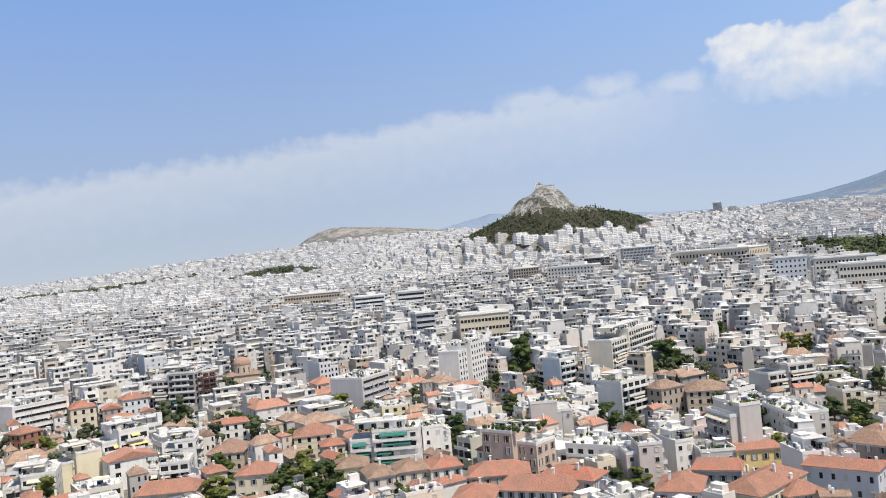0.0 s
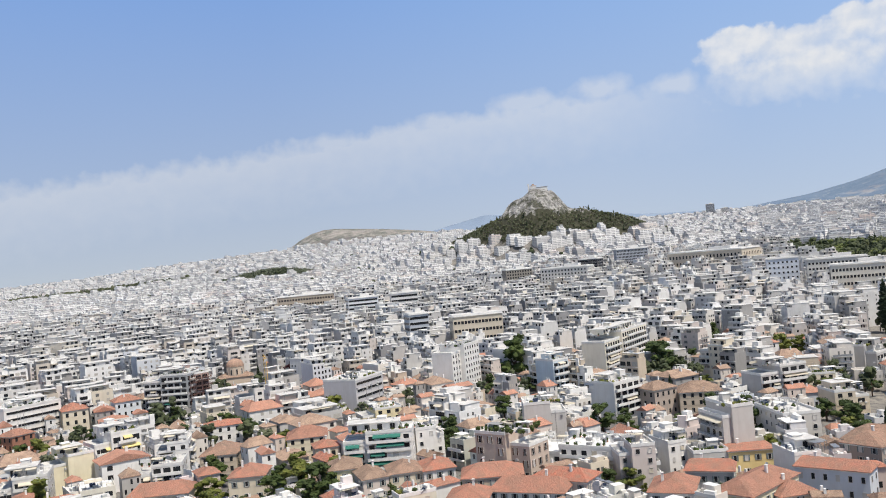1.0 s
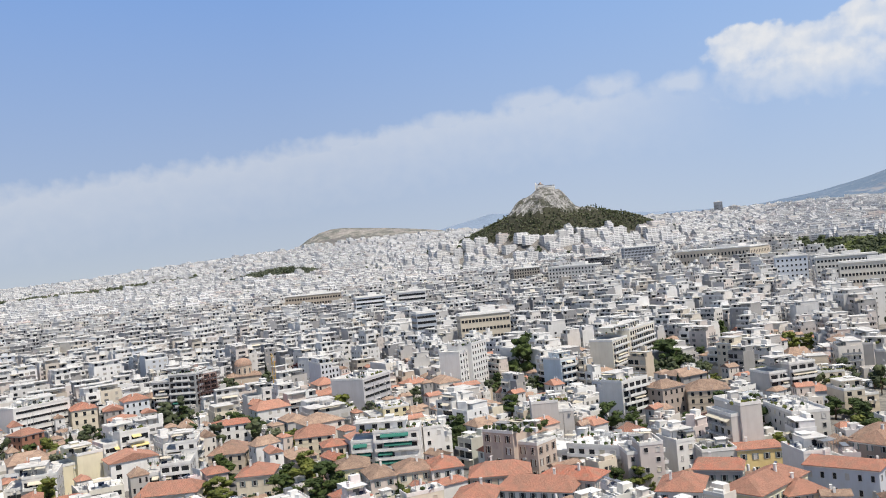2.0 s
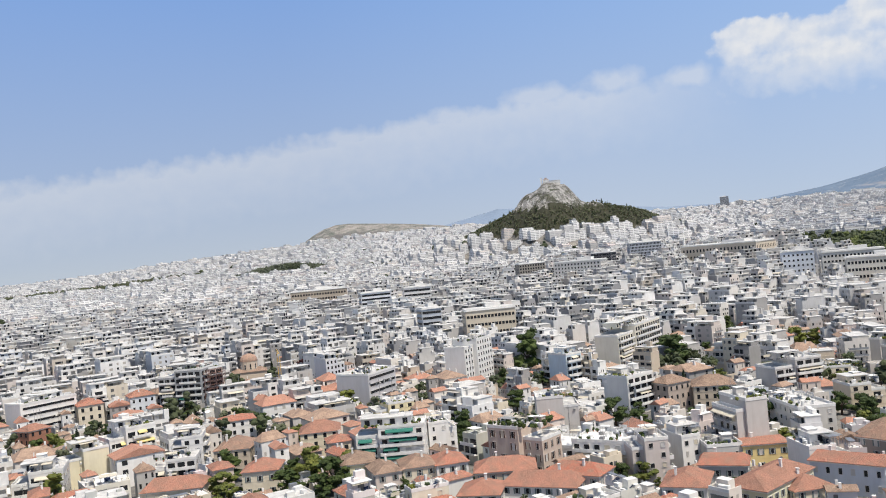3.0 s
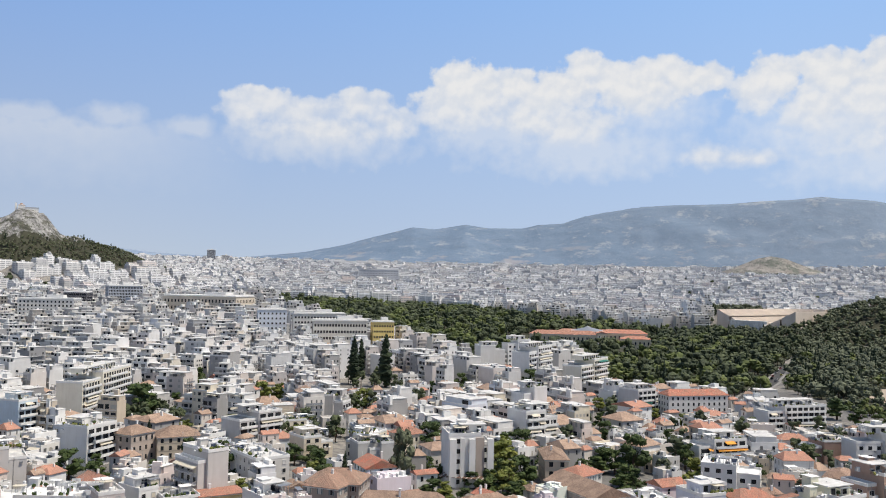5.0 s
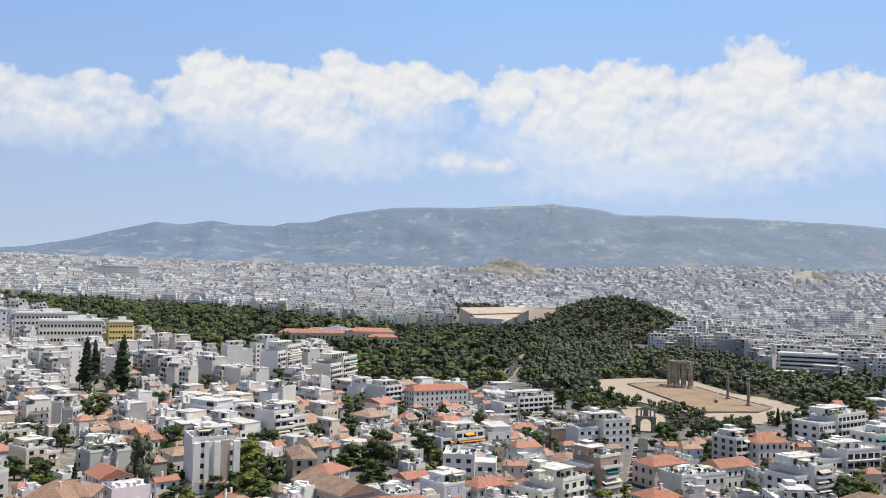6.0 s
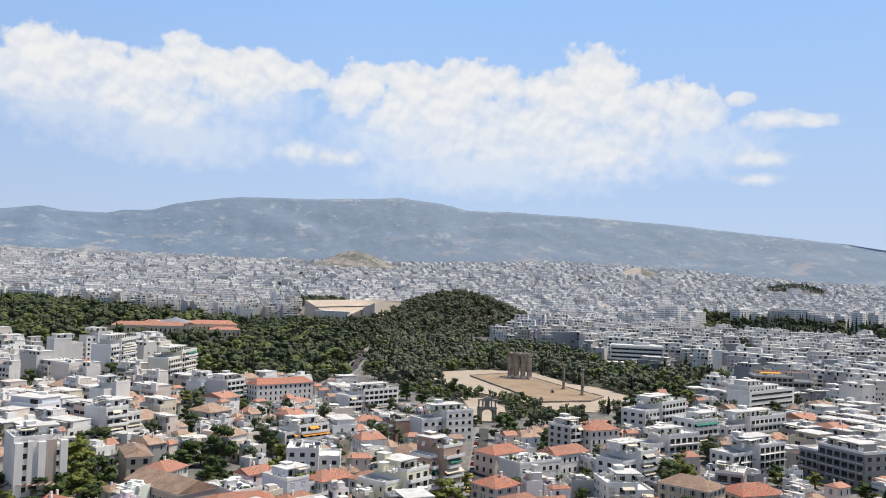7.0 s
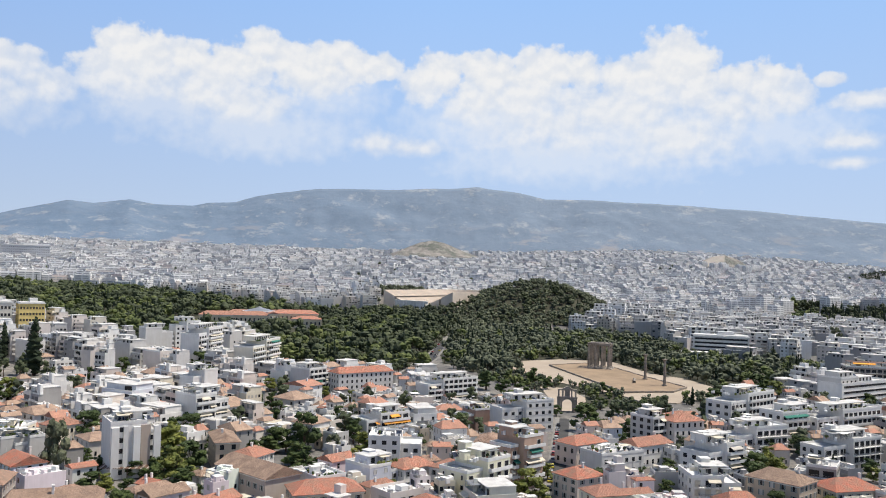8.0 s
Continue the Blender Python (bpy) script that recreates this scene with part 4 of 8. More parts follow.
def house(x, y, turn, w, d, floors, colour, label, old=False, hip=0.5, rise=None, kind="shutter", front="window", right="window", left="window",
          fh=3.3, seed=1, chimney=True, name="house", every=3.0, win=(1.0, 1.7)):
    """An old town house with a tiled roof."""
    rng = random.Random(seed * 5 + int(abs(x) * 3 + abs(y)))
    PLACED.append((x, y, w, d, radians(turn)))
    top = fh * floors + 0.3
    if seed == 1:
        stands_free(x, y, w * 0.9, top * 0.7)
    rise = rise or min(w, d) * 0.24
    e = empty_at(name, x, y, turn, label, "house")
    s = Soup()
    s.box(0, 0, -4, top, w, d)
    if not hip:
        a, b = w / 2, d / 2
        if w >= d:
            for sx in (-a, a):
                s.face([(sx, -b, top), (sx, b, top), (sx, 0, top + rise - 0.1)][::1 if sx > 0 else -1], 0)
        else:
            for sy in (-b, b):
                s.face([(-a, sy, top), (a, sy, top), (0, sy, top + rise - 0.1)][::1 if sy < 0 else -1], 0)
    part("wall", s.mesh("wall", [M_PLASTER]), e, None, "", colour)
    s = Soup()
    hip_roof(s, w, d, top + 0.18, rise, 0.5, hip)
    part("roof", s.mesh("roof", [M_TILE_OLD if old else M_TILE]), e, None, "weathered clay tiles")
    s = Soup()
    s.box(0, 0, top - 0.35, top - 0.02, w + 0.3, d + 0.3, 0, 0, under=True)
    part("cornice", s.mesh("cornice", [M_TRIM]), e)
    if chimney:
        s = Soup()
        cx, cy = w * rng.uniform(-0.3, 0.3), d * rng.uniform(-0.2, 0.2)
        s.box(cx, cy, top, top + rise + 1.2, 0.6, 0.6)
        s.box(cx, cy, top + rise + 1.2, top + rise + 1.35, 0.8, 0.8, 0, 0, under=True)
        part("chimney", s.mesh("chimney", [M_TRIM]), e)
    for side, style in (("f", front), ("r", right), ("l", left)):
        if style == "blind":
            continue
        rz, ox, oy = SIDES[side]
        span, off = (w, d / 2) if side == "f" else (d, w / 2)
        n = max(1, int(span / every))
        for fl in range(floors):
            for k in range(n):
                u = -span / 2 + (k + 0.5) * span / n
                if math.hypot(x, y) > 300:
                    if k == 0:
                        part("glazing", window_row_mesh(span * 0.96, win[1], n, 0.36), e, local(ox * (off + 0.03), oy * (off + 0.03), fl * fh + 1.2, rz), "", colour)
                    continue
                px = ox * (off + 0.03) + (u if side == "f" else 0)
                py = oy * (off + 0.03) + (0 if side == "f" else u)
                part("window", window_mesh(win[0], win[1], kind, rng.choice((0, 0, 0, 0, 1))), e, local(px, py, fl * fh + 1.2, rz))
    return e

# ---- the streets of flats between them ----
def bay(body, panes, x, y, w, d, floors, rng, fine):
    """One volume of an ordinary block: walls, front openings, balconies, and what stands on its roof."""
    fh = 3.05
    top = floors * fh + 0.5
    y0 = y - d / 2
    body.box(x, y, -5, top, w, d, 0, 0, top=2)
    if fine:
        rim = rng.uniform(0.4, 1.0)
        body.box(x, y0 + 0.09, top, top + rim, w, 0.18, 0, rng.choice((0, 0, 1)))
        for sx in (-1, 1):
            body.box(x + sx * (w / 2 - 0.09), y + 0.09, top, top + rim, 0.18, d - 0.18, 0, 0)
    style = rng.random()
    n = max(1, int(w / 2.9))
    rail = rng.choice((0, 0, 1, 1, 4))
    for fl in range(floors):
        z = fl * fh + 0.5
        if fl == 0 and floors > 2 and fine < 2:
            continue
        if style < 0.68 and fl:
            bl = w * rng.choice((0.98, 0.98, 0.9, 0.6))
            bx = x + rng.choice((-0.5, 0, 0.5)) * (w - bl)
            body.box(bx, y0 - 0.7, z - 0.2, z, bl, 1.4, 0, 1, under=True)
            body.box(bx, y0 - 1.36, z, z + rng.choice((0.9, 0.9, 0.4)), bl, 0.08, 0, rail)
            k = max(1, int(bl / 2.9))
            # Wide dark panes: glass doors, with the balcony's shade put into them.
            for i in range(k):
                drawn = rng.random()
                panes.pane(bx - bl / 2 + (i + 0.5) * bl / k, y0 - 0.05, z + 0.05, z + rng.uniform(1.8, 2.4), bl / k * rng.choice((0.92, 0.75, 0.6)), (0, -1), 0 if drawn < 0.66 else 1)
            if rng.random() < 0.3:
                al = rng.uniform(0.3, 0.9) * bl
                ax = bx + rng.uniform(-0.5, 0.5) * (bl - al)
                body.face([(ax - al / 2, y0, z + 2.7), (ax - al / 2, y0 - 1.5, z + 1.9), (ax + al / 2, y0 - 1.5, z + 1.9), (ax + al / 2, y0, z + 2.7)], rng.choice((5, 5, 7)))
        elif style < 0.9:
            for k in range(n):
                if rng.random() < 0.82:
                    panes.pane(x - w / 2 + (k + 0.5) * w / n, y0 - 0.05, z + 0.8, z + 2.3, rng.choice((1.0, 1.3, 1.7)), (0, -1), 0 if rng.random() < 0.68 else 1)
    for sx in (-1, 1):
        if rng.random() < 0.72:
            deep, wide = rng.random() < 0.45, rng.choice((0.8, 1.2, 1.7))
            spots = [q for q in (-0.34, -0.12, 0.12, 0.34) if rng.random() < 0.8]
            for fl in range(1 if fine < 2 else 0, floors):
                z = fl * fh + 0.5
                if deep and fl:
                    body.box(x + sx * (w / 2 + 0.6), y, z - 0.18, z, 1.2, d * 0.8, 0, 1, under=True)
                    body.box(x + sx * (w / 2 + 1.16), y, z, z + 0.9, 0.08, d * 0.8, 0, rail)
                for q in spots:
                    if rng.random() < 0.85:
                        panes.pane(x + sx * (w / 2 + 0.05), y + q * d, z + (0.1 if deep else 0.9), z + 2.2, min(wide, d * 0.2), (sx, 0), 1 if rng.random() < 0.25 else 0)
    z, pw, pd, py = top, w, d, y
    if rng.random() < (0.4 if fine == 2 else 0.75) and floors > 2:
        for _ in range(2 if fine < 2 and w > 10 and rng.random() < 0.25 else 1):
            pw, back = pw * rng.uniform(0.86, 1.0), pd * rng.uniform(0.18, 0.34)
            pd, py = pd - back, py + back / 2 - 0.1
            body.box(x, py, z, z + 2.8, pw, pd - 0.3, 0, 0, top=2)
            body.box(x, py - 0.5, z + 2.8, z + 2.98, pw + 0.3, pd + 1.0, 0, 1, top=2, under=True)
            for i in range(max(1, int(pw / 3.2))):
                if rng.random() < 0.8:
                    panes.pane(x - pw / 2 + (i + 0.5) * pw / max(1, int(pw / 3.2)), py - pd / 2 + 0.1, z + 0.1, z + rng.uniform(1.9, 2.3), rng.uniform(1.1, 2.3), (0, -1), 1 if rng.random() < 0.3 else 0)
            z += 2.98
    if rng.random() < (0.45 if fine < 2 else 0.6):
        sw = min(w * 0.6, rng.uniform(2.4, 3.6))
        body.box(x + rng.uniform(-0.5, 0.5) * (pw - sw), py + pd * rng.uniform(-0.1, 0.3), z, z + rng.uniform(1.6, 2.5), sw, min(pd * 0.5, 3.2), 0, rng.choice((0, 0, 1)), top=2)
    for _ in range((2, 5, 12)[fine]):
        if rng.random() < 0.75:
            k = rng.choice((0.5, 0.7, 1.0, 1.4))
            body.box(x + rng.uniform(-0.42, 0.42) * w, y + rng.uniform(-0.42, 0.42) * d, top, top + (z - top if rng.random() < 0.3 else 0) + k * rng.uniform(0.5, 1.1), k * rng.uniform(0.8, 2.4), k, rng.uniform(0, 0.5), rng.choice((0, 1, 1, 1, 4)))
    if fine and rng.random() < 0.4:
        gw, gd, h = w * rng.uniform(0.35, 0.8), d * rng.uniform(0.2, 0.4), rng.uniform(2.1, 2.6)
        gx, gy = x + rng.uniform(-0.5, 0.5) * (w - gw), y0 + gd / 2 + 0.3
        body.box(gx, gy, top + h, top + h + 0.1, gw, gd, 0, rng.choice((1, 4, 5, 7)), under=True)
        for sx in (-1, 1):
            body.box(gx + sx * (gw / 2 - 0.1), gy - gd / 2 + 0.1, top, top + h, 0.14, 0.14, 0, 4)
    if fine:
        for _ in range(rng.choice((0, 0, 1, 1, 2))):
            hx, hy = x + rng.uniform(-0.4, 0.4) * w, y + rng.uniform(-0.4, 0.3) * d
            body.face([(hx - 0.9, hy - 0.7, top + 0.4), (hx + 0.9, hy - 0.7, top + 0.4), (hx + 0.9, hy + 0.6, top + 1.3), (hx - 0.9, hy + 0.6, top + 1.3)], 6)
        if rng.random() < 0.6:
            body.tube(x + rng.uniform(-0.4, 0.4) * w, y + rng.uniform(-0.3, 0.4) * d, top, z + rng.uniform(2, 4), 0.06, 0.05, 4, 4)


def flats_soup(w, d, floors, rng, tile=False, fine=2):
    """Body and openings of an ordinary block that looks along -y, in one to three volumes; also where each volume's faces end."""
    body, panes, ends = Soup(), Soup(), []
    fh = 3.05
    if tile:
        top = floors * fh + 0.5
        aw = w * rng.uniform(0.62, 1.0)
        side = rng.choice((-1, 1))
        ax = side * (w - aw) / 2
        body.box(ax, 0, -5, top, aw, d, 0, 0)
        hip_roof(body, aw, d, top + 0.15, min(aw, d) * rng.uniform(0.2, 0.28), 0.4, rng.choice((0.5, 0.5, 0.3, 0.0)), 3, ax)
        for _ in range(rng.choice((0, 1, 1, 2))):
            body.box(ax + rng.uniform(-0.3, 0.3) * aw, rng.uniform(-0.2, 0.2) * d, top, top + min(aw, d) * 0.25 + rng.uniform(0.7, 1.4), 0.6, 0.6, 0, 1)
        n = max(1, int(aw / 2.8))
        for fl in range(floors):
            for k in range(n):
                if rng.random() < 0.85:
                    panes.pane(ax - aw / 2 + (k + 0.5) * aw / n, -d / 2 - 0.05, fl * fh + 1.3, fl * fh + 2.9, 1.1, (0, -1), 0 if rng.random() < 0.8 else 1)
            for sx in (-1, 1):
                for k in (-0.25, 0.25):
                    if rng.random() < 0.5:
                        panes.pane(ax + sx * (aw / 2 + 0.05), k * d, fl * fh + 1.3, fl * fh + 2.9, 1.0, (sx, 0))
        ends.append(len(body.f))
        if w - aw > 2.5:
            bay(body, panes, -side * aw / 2, d * 0.06, w - aw, d * 0.85, max(1, floors - 1), rng, fine)
            ends.append(len(body.f))
        return body, panes, ends
    n = 1 if w < 10 else rng.choice((1, 1, 2)) if w < 14 else rng.choice((1, 2, 2))
    cuts = [0.0] + sorted((i + rng.uniform(-0.25, 0.25)) / n for i in range(1, n)) + [1.0]
    for i in range(n):
        bw, bd = (cuts[i + 1] - cuts[i]) * w, d * (1.0 if n == 1 else rng.uniform(0.72, 1.0))
        fl = floors if n == 1 else max(1, floors + rng.choice((-1, -1, 0, 0, 0)))
        bay(body, panes, (cuts[i] + cuts[i + 1] - 1) / 2 * w, (d - bd) * rng.uniform(-0.3, 0.5), bw, bd, fl, rng, fine)
        ends.append(len(body.f))
    return body, panes, ends


CELLS, CELL = collections.defaultdict(list), 40.0


def overlaps(x, y, w, d, th):
    """Whether a plot would cut into a house that stands already."""
    while CELLS["done"] != [len(PLACED)]:
        i = CELLS["done"][0] if CELLS["done"] else 0
        hx, hy, hw, hd, ht = PLACED[i]
        n = int(math.hypot(hw, hd) / 2 // CELL) + 1
        for u in range(-n, n + 1):
            for v in range(-n, n + 1):
                CELLS[int(hx // CELL) + u, int(hy // CELL) + v].append(i)
        CELLS["done"] = [i + 1]
    for i in CELLS.get((int(x // CELL), int(y // CELL)), ()):
        hx, hy, hw, hd, ht = PLACED[i]
        dx, dy = hx - x, hy - y
        apart = False
        for a in (th, th + math.pi / 2, ht, ht + math.pi / 2):
            ux, uy = math.cos(a), math.sin(a)
            reach = (w * abs(math.cos(a - th)) + d * abs(math.sin(a - th)) + hw * abs(math.cos(a - ht)) + hd * abs(math.sin(a - ht))) / 2
            if abs(dx * ux + dy * uy) > reach:
                apart = True
                break
        if not apart:
            return True
    return False


def squeezed(x, y, w, d, th):
    """The largest share of a plot that is still free, if any is."""
    for k in (1.0, 0.8, 0.62):
        if w * k > 4.0 and not overlaps(x, y, w * k, d * k, th):
            return k
    return 0.0


CLEAR = []      # streets and greens with no houses: (x0, y0, x1, y1, half width)


def near_segment(x, y, seg, grow=0.0):
    x0, y0, x1, y1, half = seg
    dx, dy = x1 - x0, y1 - y0
    k = max(0.0, min(1.0, ((x - x0) * dx + (y - y0) * dy) / (dx * dx + dy * dy)))
    return math.hypot(x - x0 - k * dx, y - y0 - k * dy) < half + grow


def built_up(x, y):
    """Whether a plain house may stand there."""
    if inside(x, y, GARDEN) or inside(x, y, PRECINCT) or inside(x, y, TEMPLE_WOOD) or inside(x, y, WOODED_HILL):
        return False
    r = math.hypot(x, y)
    if 850 < r < 1480 and 96 < math.degrees(math.atan2(x, y)) < 106.5:
        return False
    if 840 < r < 1010 and 104 < math.degrees(math.atan2(x, y)) < 109.8:
        return False
    if 545 < r < 980 and 98.5 < math.degrees(math.atan2(x, y)) < 104:
        return False
    if 448 < r < 700 and 100 < math.degrees(math.atan2(x, y)) < 118.5:
        return False
    if 1250 < r < 2200:
        s, c = math.sin(radians(52)), math.cos(radians(52))
        u, v = (x - LYC[0]) * c - (y - LYC[1]) * s, (x - LYC[0]) * s + (y - LYC[1]) * c
        if (u / 290) ** 2 + (v / 250) ** 2 < 1 and ground(x, y) > 96:
            return False
    for haz, hr, hw, hd in ((33.8, 2030, 135, 100), (22.5, 2330, 310, 85), (99.9, 3120, 205, 190), (119.1, 2700, 95, 80), (128.9, 2590, 110, 60), (76.0, 1700, 90, 30), (88, 2400, 130, 45),
                            (122.0, 1390, 120, 62), (129.5, 1290, 150, 62), (112, 2500, 150, 35), (71, 1500, 80, 25), (83, 2000, 60, 25), (97, 1900, 120, 30), (104, 2200, 60, 25), (80, 2900, 150, 40)):
        hx, hy = polar(haz, hr)
        s, c = math.sin(radians(haz)), math.cos(radians(haz))
        u, v = (x - hx) * c - (y - hy) * s, (x - hx) * s + (y - hy) * c
        if (u / hw) ** 2 + (v / hd) ** 2 < 1:
            return False
    if r > 3540 and 34.5 < math.degrees(math.atan2(x, y)) < 45.5:
        return False
    for seg in CLEAR:
        if near_segment(x, y, seg, 7):
            return False
    return True


def lots(r0, r1, bw, bd, street, lot, a0=12.0, a1=134.0, seed=3):
    """Building plots: rows back to back in blocks on a street grid that turns from quarter to quarter."""
    rng = random.Random(seed)
    out = []
    for sector in range(4):
        s0, s1 = ((a0, 40), (40, 66), (66, 98), (98, a1))[sector]
        th = radians((-12, 76, 40, 8)[sector] if r1 < 800 else (18, -20, -74, -68 if r1 > 1500 else -108)[sector])
        c, s = math.cos(th), math.sin(th)
        n, m = int(r1 / (bw + street)) + 2, int(r1 / (bd + street)) + 2
        for i in range(-n, n + 1):
            for j in range(-m, m + 1):
                bx, by = i * (bw + street), j * (bd + street)
                if r1 > 800:
                    bx, by = bx + (j % 3) * bw / 3 + rng.gauss(0, 7), by + rng.gauss(0, 5)
                gx, gy = c * bx - s * by, s * bx + c * by
                turn = th + rng.gauss(0, 0.10 if r1 < 800 else 0.28)
                ct, st = math.cos(turn), math.sin(turn)
                if not r0 - 80 < math.hypot(gx, gy) < r1 + 80 or gx < -60:
                    continue
                for row in (-1, 1):
                    u = -bw / 2
                    while u < bw / 2 - 5:
                        w = min(rng.uniform(*lot), bw / 2 - u)
                        if bw / 2 - u - w < 5:
                            w = bw / 2 - u
                        d = bd / 2 * rng.uniform(0.72, 0.95)
                        lx, ly = u + w / 2, row * (bd / 2 - d / 2 - rng.uniform(0, 2.0))
                        u += w
                        x, y = gx + ct * lx - st * ly, gy + st * lx + ct * ly
                        r, az = math.hypot(x, y), math.degrees(math.atan2(x, y))
                        if r0 <= r < r1 and s0 <= az < s1 and w > 5:
                            out.append((x, y, turn + (0 if row < 0 else math.pi), w - 0.15, d, r, az, rng.random()))
    return out


TONES = {WHITE: "white", PALE: "grey-white", WARM: "off-white", CREAM: "cream", GREY: "grey", PINK: "pinkish", SAND: "sand-coloured", YELLOW: "yellow", BLUE: "pale blue"}


def toned(rng):
    """A wall colour and its plain name."""
    base = rng.choice(PALETTE)
    return tuple(c * rng.uniform(0.92, 1.04) for c in base), TONES[base]


def facing_rock(th, az):
    """The turn, by half circles, that brings a house's front towards the rock."""
    turn = math.degrees(th)
    return turn + 180 if (turn + az + 90) % 360 - 90 > 90 else turn


def block(x, y, turn, w, d, floors, rng, tile=False):
    """A house of the crowded streets, with its walls and roof, and its openings."""
    PLACED.append((x, y, w, d, radians(turn)))
    colour, word = toned(rng)
    old = rng.random() < 0.5
    what = (" house with " + ("weathered" if old else "red") + " clay tiles") if tile else " block of flats with balconies and a cluttered roof" if floors > 2 else " flat-roofed house with a roof terrace"
    e = empty_at("house" if tile or floors < 3 else "apartment_building", x, y, turn, word + what, "house" if tile or floors < 3 else "building")
    body, panes, ends = flats_soup(w, d, floors, rng, tile)
    white = rng.random() < 0.35
    shell = part("wall", body.mesh("wall", [M_PLASTER, M_TRIM, M_ROOF_WHITE if white else M_ROOF, M_TILE_OLD if old else M_TILE, M_METAL, rng.choice(AWNINGS), M_PANEL, M_AWN_CREAM]), e, None, "", colour)
    shell["kind"] = "stuff"
    if panes.f:
        panes.m = [2 if m == 0 and rng.random() < 0.4 else m for m in panes.m]
        glass = part("glazing", panes.mesh("glazing", [M_GLASS, M_SHUTTER_PALE, M_GLASS_SKY]), e)
        glass["kind"] = "stuff"


def build_near_streets():
    """The houses between those set one by one, as far as they can be told apart."""
    rng = random.Random(11)
    for x, y, th, w, d, r, az, q in lots(150, NEAR_REACH, 40, 27, 5.0, (7.0, 13.0)):
        k = squeezed(x, y, w, d, th)
        if r < 172 or not k or not built_up(x, y):
            continue
        w, d = w * k, d * k
        if rng.random() < 0.12:
            plant(rng.choice(("broad", "broad", "broad", "light")), x, y, rng.uniform(6, 11), group="yard trees", free=False)
            continue
        turn = facing_rock(th, az)
        room = headroom(x, y, w)
        if room < 4.5:
            if rng.random() < 0.6:
                plant(rng.choice(("broad", "broad", "light")), x, y, max(3.2, room), group="yard trees", free=False)
            continue
        tile = q < (0.55 if r < 260 or az > 84 else 0.38)
        if r < 228:
            colour, word = toned(rng)
            if q < 0.75:
                old = rng.random() < 0.45
                house(x, y, turn, w * 0.96, d, 1 if room < 8.5 else rng.choice((1, 2, 2)), colour, word + " old-town house with " + ("weathered" if old else "red") + " clay tiles", old=old,
                      hip=rng.choice((0.5, 0.5, 0.3, 0.0)), kind=rng.choice(("shutter", "brown", "plain")), every=3.8, left="blind", seed=3)
            else:
                floors = max(1, min(rng.choice((2, 2, 3)), int((room - 1.2) / 3.05)))
                apartment(x, y, turn, w * 0.97, d, floors, colour, word + " flat-roofed town house", fh=3.05, front="balcony" if rng.random() < 0.6 else "window", right=rng.choice(("blind", "window")),
                          setback=False, every=3.9, roof=rng.choice(("white", "screed", "screed")), awning=rng.choice((None, M_AWN_CREAM)), solid=rng.random() < 0.6, extra=rng.randint(1, 3), seed=3)
            continue
        low = az > 97 or r < 270
        floors = max(1, min(rng.choice((2, 2, 3) if tile else (2, 3, 3, 3) if low else (3, 3, 3, 4)), int((room - 1.2) / 3.05)))
        block(x, y, turn, w - 0.1, d, min(floors, 3) if tile else floors, rng, tile)


NEAR_REACH = 290


def build_yards():
    """Small houses and sheds squeezed between the others, and the trees of the yards."""
    rng = random.Random(77)
    for x, y, th, w, d, r, az, q in lots(180, NEAR_REACH, 19, 15, 1.6, (5.0, 8.5), seed=9):
        k = squeezed(x, y, w, d, th)
        if r < 186 or not k or not built_up(x, y):
            continue
        w, d = w * k, d * k
        room = headroom(x, y, w)
        if room < 4.0:
            continue
        if q < 0.2:
            plant(rng.choice(("broad", "broad", "light", "cypress" if q < 0.02 else "broad")), x, y, min(room, rng.uniform(5, 10)), group="yard trees", free=False)
        else:
            tile = q < 0.6
            block(x, y, facing_rock(th, az), w * 0.98, d, max(1, min(rng.choice((1, 1, 2) if tile else (1, 2, 2, 3)), int((room - 1) / 3.1))), rng, tile)


